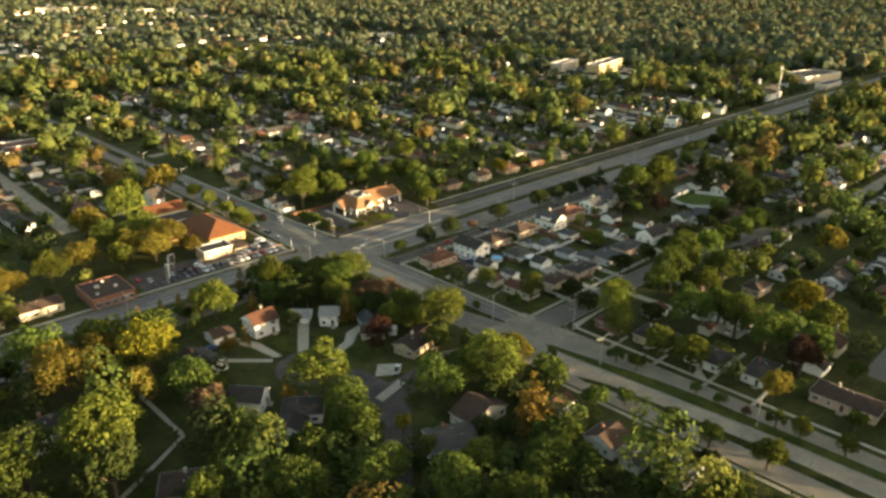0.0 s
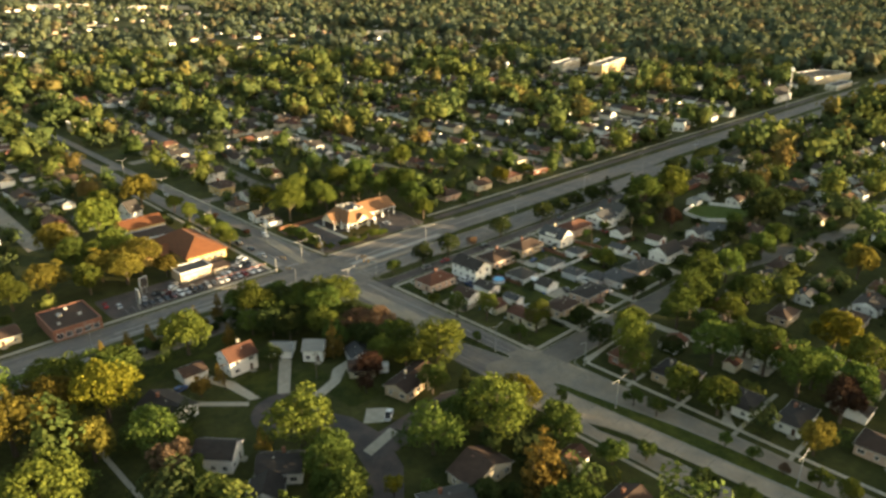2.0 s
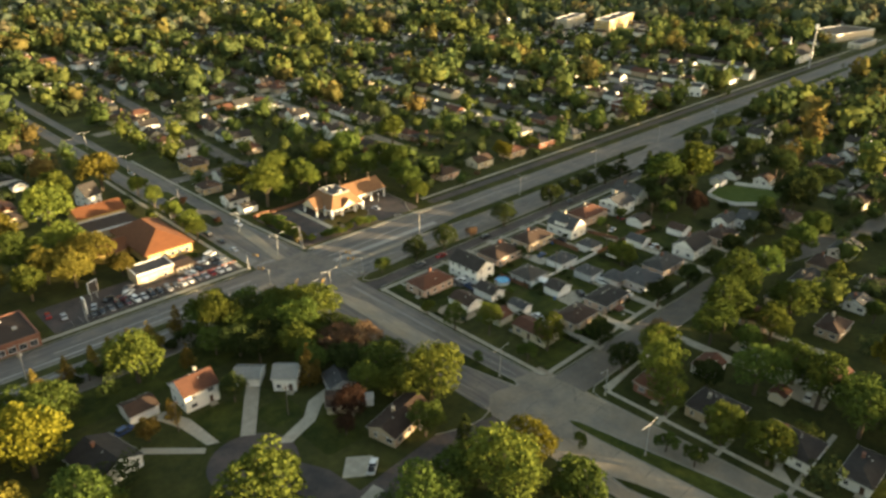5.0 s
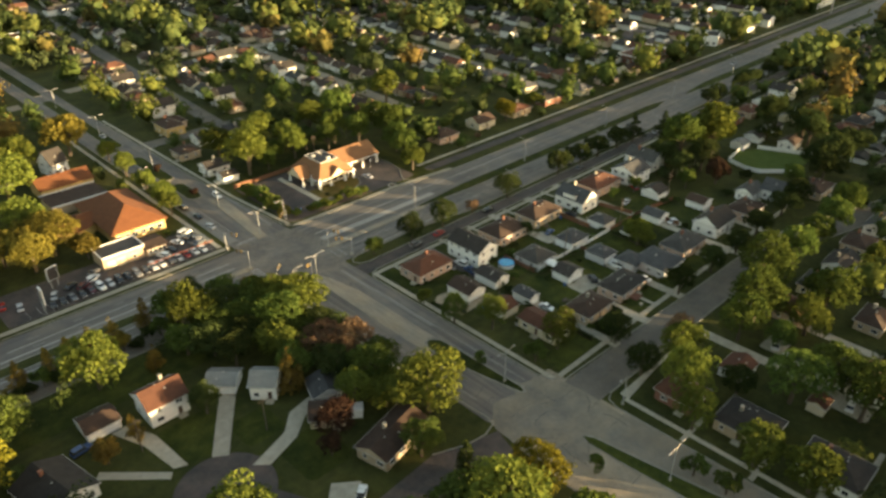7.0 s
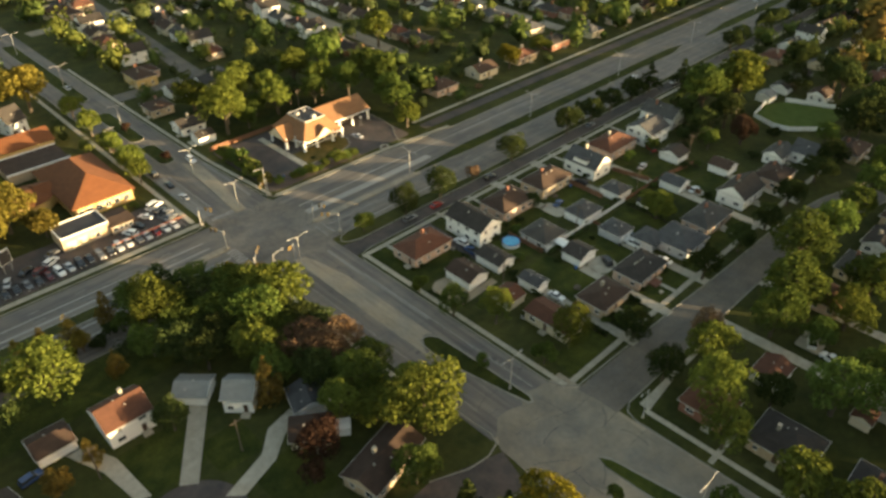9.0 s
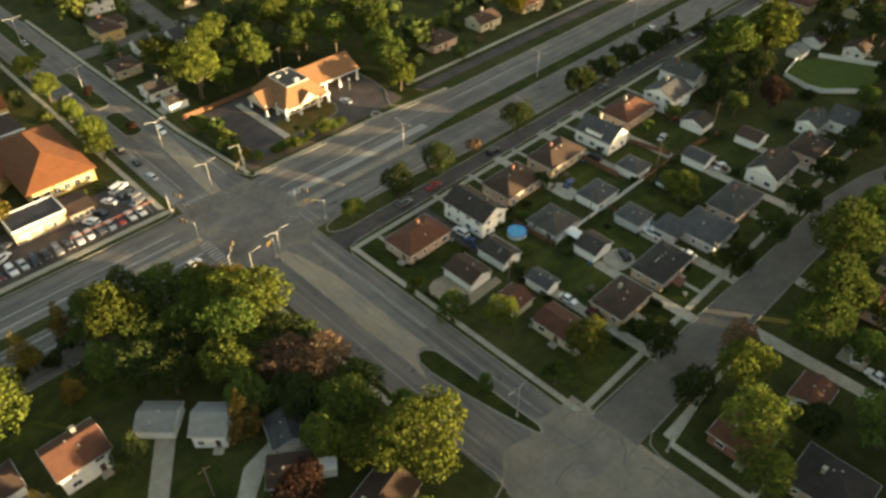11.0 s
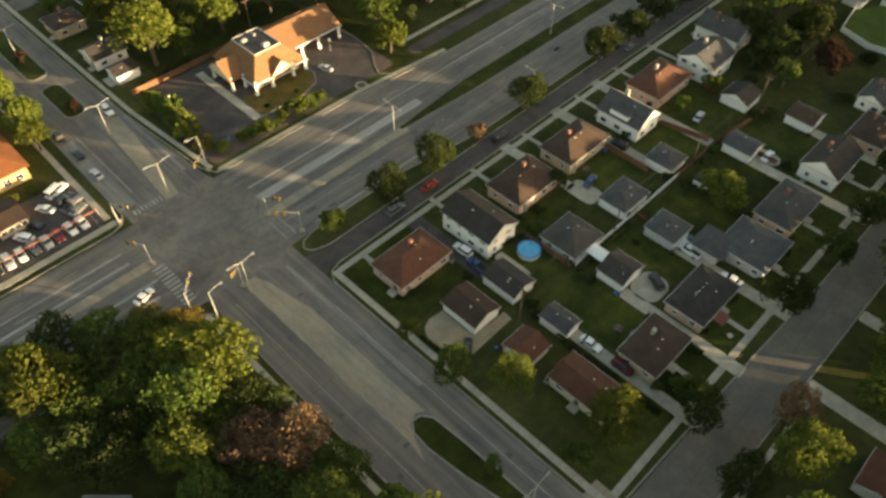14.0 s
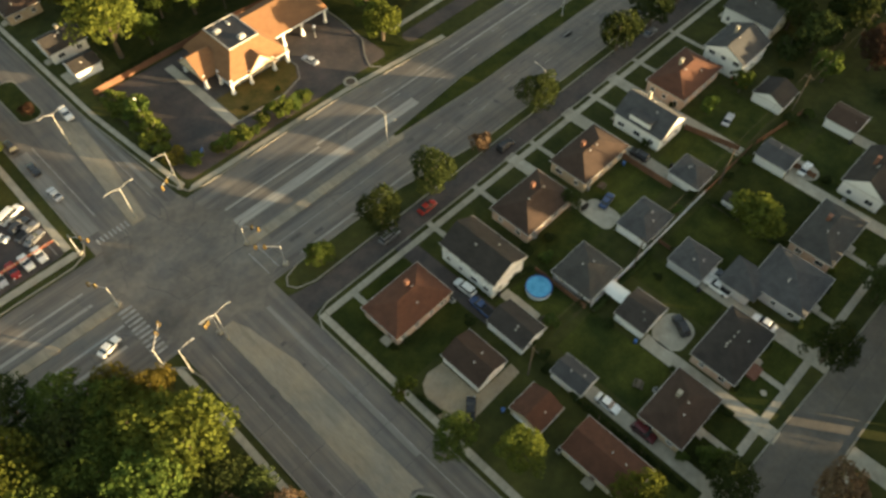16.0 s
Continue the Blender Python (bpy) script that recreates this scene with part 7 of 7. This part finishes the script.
def shed(x, y, rot, w, l, wall, shingle):
    ob = thing("shed", x, y, 0, rot, f"small {wall} garden shed with a {shingle} gabled roof", "shed")
    part("wall", wall_mesh(w, l, 2.0, "gable_y", 28, WALL[wall]), None, ob)
    part("roof", roof_mesh(w, l, 2.0, "gable_y", 28, 0.15, ROOF[shingle]), None, ob)
    part("door", boxes((-0.6, 0.6, -l / 2 - 0.05, -l / 2, 0.05, 1.85)), TRIM, ob)
    return ob


def hedge(x0, y0, x1, y1, w, h, words):
    """A clipped hedge: a close box of leaf clumps with a ragged top."""
    rng = np.random.default_rng(int(x0 * 7 + y0))
    length = math.hypot(x1 - x0, y1 - y0)
    n = int(length * 46)
    c = np.stack([rng.uniform(0, length, n), rng.uniform(-w / 2, w / 2, n), h * rng.uniform(0.05, 1.05, n) ** 0.6], 1)
    nrm = unit(np.stack([rng.normal(0, 0.5, n), c[:, 1] / w * 3, np.full(n, 0.8)], 1))
    ob = thing("hedge", x0, y0, 0, math.degrees(math.atan2(y1 - y0, x1 - x0)), words, "hedge")
    part("leaves", quads_mesh("leaves", c, nrm, rng.uniform(0.16, 0.34, n), LEAF["dark"], 0.8, rng), None, ob)
    part("woody_core", boxes((0.1, length - 0.1, -w / 4, w / 4, 0, h * 0.6)), BARK, ob, "dark woody core")
    return ob


hedge(206.4, 172.6, 206.2, 150.6, 1.3, 1.4, "dark clipped hedge along a driveway")
hedge(187.2, 194.0, 187.6, 188.6, 0.9, 0.9, "low dark hedge beside the pavement")
hedge(223.2, 165.0, 223.0, 152.0, 0.9, 1.2, "dark clipped hedge along a driveway")
hedge(262.0, 164.4, 262.0, 181.6, 1.0, 1.3, "dark clipped hedge between gardens")
hedge(242.4, 182.4, 222.8, 182.3, 1.1, 1.3, "dark hedge along a white fence")
hedge(213.4, 199.4, 222.0, 197.2, 0.9, 1.2, "dark hedge behind a swimming pool")
hedge(190.4, 306.8, 206.0, 307.2, 1.3, 1.6, "dark hedge along a board fence")
canopy(228.6, 181.2, 0)
picnic_table(216.4, 167.2, 20)
picnic_table(214.8, 187.6, 60)
picnic_table(249.4, 200.4, 10)
for x, y in ((217.6, 164.3), (196.9, 169.6), (205.6, 203.2), (228.6, 202.0), (246.6, 202.2), (260.6, 158.4), (241.0, 160.2), (282.6, 161.0)):
    condenser(x, y, 0)
for x, y, m, w in ((195.6, 181.2, BLUE_STEEL, "blue"), (203.2, 187.4, RUBBER, "black"), (223.0, 172.6, BLUE_STEEL, "blue"), (241.0, 170.4, RUBBER, "black"), (212.9, 197.6, RUBBER, "black"), (257.9, 200.8, BLUE_STEEL, "blue"), (299.3, 167.8, RUBBER, "black"), (264.9, 192.9, RUBBER, "black")):
    wheeled_bin(x, y, 10, m, w)
shed(264.6, 177.6, 0, 2.8, 3.4, "white", "grey")
hoop = thing("bird_bath", 230.3, 150.3, 0, 0, "round pale stone bird bath on a front lawn", "bird bath")
bm = bmesh.new()
tube(bm, (0, 0, 0), (0, 0, 0.7), 0.16, 0.12, 10)
part("pedestal", bm, CONCRETE, hoop)
bm = bmesh.new()
tube(bm, (0, 0, 0.7), (0, 0, 0.85), 0.3, 0.6, 18)
part("basin", bm, CONCRETE, hoop)
for x, y, h in ((191.4, 293.1, 3.4), (238.0, 284.0, 3.4)):
    lp = thing("globe_lamp", x, y, 0, 0, "white globe lamp on a short post by a car park", "lamp")
    bm = bmesh.new()
    tube(bm, (0, 0, 0), (0, 0, h), 0.07, 0.06, 8)
    part("post", bm, STEEL, lp)
    bm = bmesh.new()
    bmesh.ops.create_uvsphere(bm, u_segments=14, v_segments=8, radius=0.42)
    part("globe", bm, TRIM, lp, "white globe").location = (0, 0, h + 0.38)
sg = thing("entrance_sign", 193.9, 270.6, 0, 35, "small blue sign board on two short posts by a hedge", "sign")
part("board", boxes((-0.9, 0.9, -0.06, 0.06, 0.5, 1.7)), BLUE_STEEL, sg)
for u in (-0.75, 0.75):
    part("post", boxes((u - 0.05, u + 0.05, -0.12, -0.06, 0, 1.6)), STEEL, sg)
for i in range(4):
    part("roof_vent", boxes((-2.3 + 1.4 * i, -2.08 + 1.4 * i, 0.5, 0.72, 3.4, 4.45)), GUTTER, house_d, "small pale roof vent")
for x, y, r, c in ((209.6, 186.8, 1.5, "dark"), (208.9, 183.2, 1.4, "dark"), (207.0, 180.8, 1.3, "dark"), (206.6, 173.8, 1.4, "dark"), (211.6, 188.8, 1.4, "green"), (224.6, 200.6, 1.7, "dark"), (226.0, 196.8, 1.6, "green"), (223.0, 184.8, 1.2, "dark"),
                   (230.4, 199.4, 1.5, "dark"), (243.6, 184.8, 1.3, "dark"), (255.0, 184.6, 1.3, "green"), (260.6, 184.8, 1.4, "dark"), (266.0, 201.0, 1.5, "dark"), (275.4, 199.6, 1.6, "green"), (281.4, 203.6, 1.3, "dark"), (296.6, 203.0, 1.5, "dark"),
                   (190.8, 203.6, 0.9, "dark"), (193.6, 203.4, 0.9, "dark"), (210.6, 154.2, 1.2, "green"), (222.6, 154.6, 1.0, "dark"), (228.0, 154.4, 0.9, "dark"), (239.6, 154.8, 1.0, "dark"), (247.6, 152.8, 1.2, "dark"), (258.6, 152.8, 1.2, "dark"), (263.4, 154.4, 1.1, "green"),
                   (213.6, 150.6, 2.4, "green"), (245.4, 178.8, 1.3, "dark"), (238.0, 178.0, 1.1, "dark"), (222.6, 178.6, 1.2, "dark"), (284.6, 166.4, 1.4, "dark"), (271.0, 182.2, 1.3, "dark"), (277.6, 182.0, 1.3, "green"), (300.6, 179.0, 1.6, "green"), (309.8, 189.6, 2.0, "dark")):
    tree(x, y, r, c, "bush")


# ---- lamps, signals and poles ----
def street_lamp(x, y, rot, arms=(1, -1), h=9.5):
    ob = thing("street_lamp", x, y, 0.1, rot, "tall galvanised street lamp with curved arms", "street lamp", "street lamps")
    bm = bmesh.new()
    tube(bm, (0, 0, 0), (0, 0, h), 0.14, 0.08)
    part("pole", bm, STEEL, ob)
    bm = bmesh.new()
    tube(bm, (0, 0, -0.1), (0, 0, 0.55), 0.34, 0.28, 10)
    part("base", bm, CONCRETE, ob, "round concrete base")
    for s_ in arms:
        bm = bmesh.new()
        tube(bm, (0, 0, h - 0.5), (s_ * 1.2, 0, h + 0.1), 0.06, 0.055, 6)
        tube(bm, (s_ * 1.2, 0, h + 0.1), (s_ * 2.6, 0, h + 0.25), 0.055, 0.05, 6)
        arm = part("arm", bm, STEEL, ob)
        part("lamp_head", boxes((s_ * 2.9 - 0.4, s_ * 2.9 + 0.35, -0.15, 0.15, h + 0.16, h + 0.32)), LAMP_GREY, arm, "pale lamp head")
    return ob


def signal(x, y, rot, reach=5.0):
    ob = thing("traffic_signal", x, y, 0.1, rot, "traffic signal on a steel mast arm at the crossing", "traffic signal", "traffic signals")
    bm = bmesh.new()
    tube(bm, (0, 0, 0), (0, 0, 6.2), 0.15, 0.11)
    part("pole", bm, STEEL, ob)
    bm = bmesh.new()
    tube(bm, (0, 0, 5.8), (reach, 0, 6.4), 0.09, 0.06, 6)
    part("mast_arm", bm, STEEL, ob)
    part("base", boxes((-0.5, 0.5, -0.5, 0.5, -0.1, 0.5)), CONCRETE, ob, "concrete base")
    for u in (reach * 0.6, reach - 0.2):
        hd = part("signal_head", boxes((u - 0.18, u + 0.18, -0.2, 0.2, 5.4, 6.5), (u - 0.3, u + 0.3, 0.2, 0.24, 5.3, 6.6)), SIGNAL_YELLOW, ob, "yellow signal head")
        part("lens", boxes((u - 0.12, u + 0.12, -0.23, -0.19, 5.5, 5.74), (u - 0.12, u + 0.12, -0.23, -0.19, 5.83, 6.07), (u - 0.12, u + 0.12, -0.23, -0.19, 6.15, 6.39)), RUBBER, hd, "dark round lenses")


for x, y, rot in ((173.6, 265.6, 0), (174.4, 295.1, 0), (170.2, 227.6, 0), (225.4, 243.0, 90), (176.2, 156.0, 0), (290, 244.4, 90), (350, 244.4, 90), (412, 244.4, 90), (172.5, 345, 0), (172.5, 400, 0), (172.5, 455, 0), (80, 248, 90), (20, 248, 90), (480, 244.4, 90), (545, 244.4, 90), (177.2, 110, 0), (180.4, 60, 0)):
    street_lamp(x, y, rot)
for x, y, rot in ((262, 228.0, 90), (322, 228.0, 90), (161.6, 226.6, 0), (185.6, 268.4, 180), (161.4, 330, 0), (190.4, 130.4, 180)):
    street_lamp(x, y, rot, (1,), 8.5)
for x, y, rot, reach in ((186.0, 243.2, -60, 4.0), (159.6, 249.0, 120, 4.0), (158.6, 231.6, 45, 5.5), (188.4, 233.4, 135, 5.0), (184.8, 265.8, 215, 5.5), (160.6, 265.4, -60, 4.5), (170.0, 229.8, 200, 2.5)):
    signal(x, y, rot, reach)


def utility_pole(x, y, rot=0, h=11):
    ob = thing("utility_pole", x, y, 0, rot, "weathered brown wooden utility pole with cross arm", "utility pole", "utility poles")
    bm = bmesh.new()
    tube(bm, (0, 0, 0), (0, 0, h), 0.17, 0.11)
    part("pole", bm, POLE_WOOD, ob)
    part("cross_arm", boxes((-1.2, 1.2, -0.07, 0.07, h - 0.9, h - 0.75)), POLE_WOOD, ob)
    for u in (-1.0, -0.4, 0.4, 1.0):
        bm = bmesh.new()
        tube(bm, (u, 0, h - 0.75), (u, 0, h - 0.5), 0.05, 0.03, 6)
        part("insulator", bm, RUBBER, ob, "dark insulator")


poles = [(x, 182.6) for x in (204, 236, 268, 300, 332)]
for x, y in poles:
    utility_pole(x, y, 90)
for x, y in ((222, 316), (229, 311), (252, 318), (100.4, 197), (124.0, 183.4)):
    utility_pole(x, y, 0, 9.5)
wires = thing("overhead_wires", 0, 0, 0, 0, "thin dark overhead wires between wooden poles", "wires", "", "structure")
for (xa, ya), (xb, yb) in zip(poles, poles[1:]):
    for off in (-0.9, 0.9):
        bm = bmesh.new()
        prev = None
        for i in range(9):
            t = i / 8
            p = Vector((xa + (xb - xa) * t, ya + off, 10.5 - 4 * 0.6 * t * (1 - t)))
            if prev:
                tube(bm, prev, p, 0.018, 0.018, 4)
            prev = p
        part("wire", bm, RUBBER, wires)

# ---- landmarks further off ----
def block(x, y, rot, sx, sy, h, wall, label, category, floors, name, roofmat="tar", per=3.4):
    ob = thing(name, x, y, 0, rot, label, category)
    part("wall", boxes((-sx / 2, sx / 2, -sy / 2, sy / 2, 0, h)), WALL[wall], ob)
    part("roof_deck", boxes((-sx / 2 + 0.4, sx / 2 - 0.4, -sy / 2 + 0.4, sy / 2 - 0.4, h, h + 0.08)), ROOF[roofmat], ob, "flat roof deck")
    part("parapet", boxes((-sx / 2 - 0.1, sx / 2 + 0.1, -sy / 2 - 0.1, -sy / 2 + 0.3, h, h + 0.5), (-sx / 2 - 0.1, sx / 2 + 0.1, sy / 2 - 0.3, sy / 2 + 0.1, h, h + 0.5),
                          (-sx / 2 - 0.1, -sx / 2 + 0.3, -sy / 2 + 0.3, sy / 2 - 0.3, h, h + 0.5), (sx / 2 - 0.3, sx / 2 + 0.1, -sy / 2 + 0.3, sy / 2 - 0.3, h, h + 0.5)), TRIM, ob, "white parapet")
    for f in range(floors):
        for i in range(int(sx / per)):
            add_window(ob, -sx / 2 + (i + 0.5) * per, -sy / 2, 1.0 + 3 * f, 0, 1.7, 1.5)
        for i in range(int(sy / per)):
            add_window(ob, -sx / 2, -sy / 2 + (i + 0.5) * per, 1.0 + 3 * f, -90, 1.7, 1.5)
    return ob


block(750, 498, 14, 78, 16, 15, "yellow", "five-storey yellow brick apartment building with flat roof", "apartment building", 5, "apartment_building")
block(736, 546, 14, 54, 14, 12, "cream", "four-storey cream apartment building with flat roof", "apartment building", 4, "apartment_building")
block(884, 310, -10, 74, 34, 7, "cream", "long pale commercial hall with flat white roof", "commercial building", 1, "warehouse", "grey", 7)
block(842, 274, 0, 44, 12, 4.5, "cream", "low pale shop with flat roof beside the road", "shop", 1, "shop", "grey", 5)
block(200.5, 603, 0, 20, 14, 7, "yellow", "yellow brick shop with a red-brown roof", "shop", 2, "shop", "red")
block(190 - 64, 560, 0, 30, 18, 5, "red", "row of low red brick shops", "shop", 1, "shop", "red", 5)
block(538, 288, 20, 18, 9, 6, "white", "white hall with a rounded front among trees", "hall", 1, "hall", "grey", 4)
block(470, 300, 0, 34, 14, 4.5, "red", "low red brick school wing with flat roof", "school", 1, "school", "red", 4)
church = thing("church", 722, 290, 0, 0, "white church with a dark gabled roof and slim steeple", "church")
part("wall", boxes((-17, 17, -8, 8, 0, 6)), WALL["white"], church)
part("roof", roof_mesh(34, 16, 6.1, "gable_x", 34, 0.5, ROOF["dark"]), None, church, "dark shingle roof")
for end in (-1, 1):
    part("gable", gable_mesh(34, 16, 6.1, "gable_x", 34, 0.5, WALL["white"], end), None, church)
bm = boxes((-23, -18, -2.5, 2.5, 0, 12))
tube(bm, (-20.5, 0, 12), (-20.5, 0, 22), 2.4, 0.1, 8)
part("steeple", bm, WALL["white"], church, "white steeple")
mast = thing("mast", 694, 268, 0, 0, "tall slim steel mast beside the road", "mast")
bm = bmesh.new()
tube(bm, (0, 0, 0), (0, 0, 34), 0.7, 0.45, 10)
part("pole", bm, STEEL, mast)
part("antenna", boxes((-1.4, 1.4, -0.3, 0.3, 32, 35), (-0.3, 0.3, -1.4, 1.4, 32, 35)), TRIM, mast, "pale antenna panels")
tower = thing("water_tower", 640, 556, 0, 0, "small pale round tank on a slim column above trees", "water tower")
bm = bmesh.new()
tube(bm, (0, 0, 0), (0, 0, 15), 0.6, 0.5, 12)
part("column", bm, TRIM, tower)
bm = bmesh.new()
bmesh.ops.create_icosphere(bm, subdivisions=3, radius=2.0, matrix=Matrix.Translation((0, 0, 16.5)))
part("tank", bm, TRIM, tower, "round pale tank")
road("school_court", disc(527, 325, 22, 30), ASPHALT_DARK, 0.05, "dark oval schoolyard court", "court")
for x, y, rot, w in ((845, 2081, 20, 90), (966, 2041, -20, 120), (1058, 1452, -44, 130), (911, 1420, -44, 70), (1130, 1965, -44, 60), (844, 1025, -44, 50), (993, 960, -44, 46), (735, 2336, -20, 160)):
    block(x, y, rot, w, w * 0.4, 10, "cream", "far pale flat-roofed commercial building among trees", "commercial building", 1, "warehouse", "grey", 12)
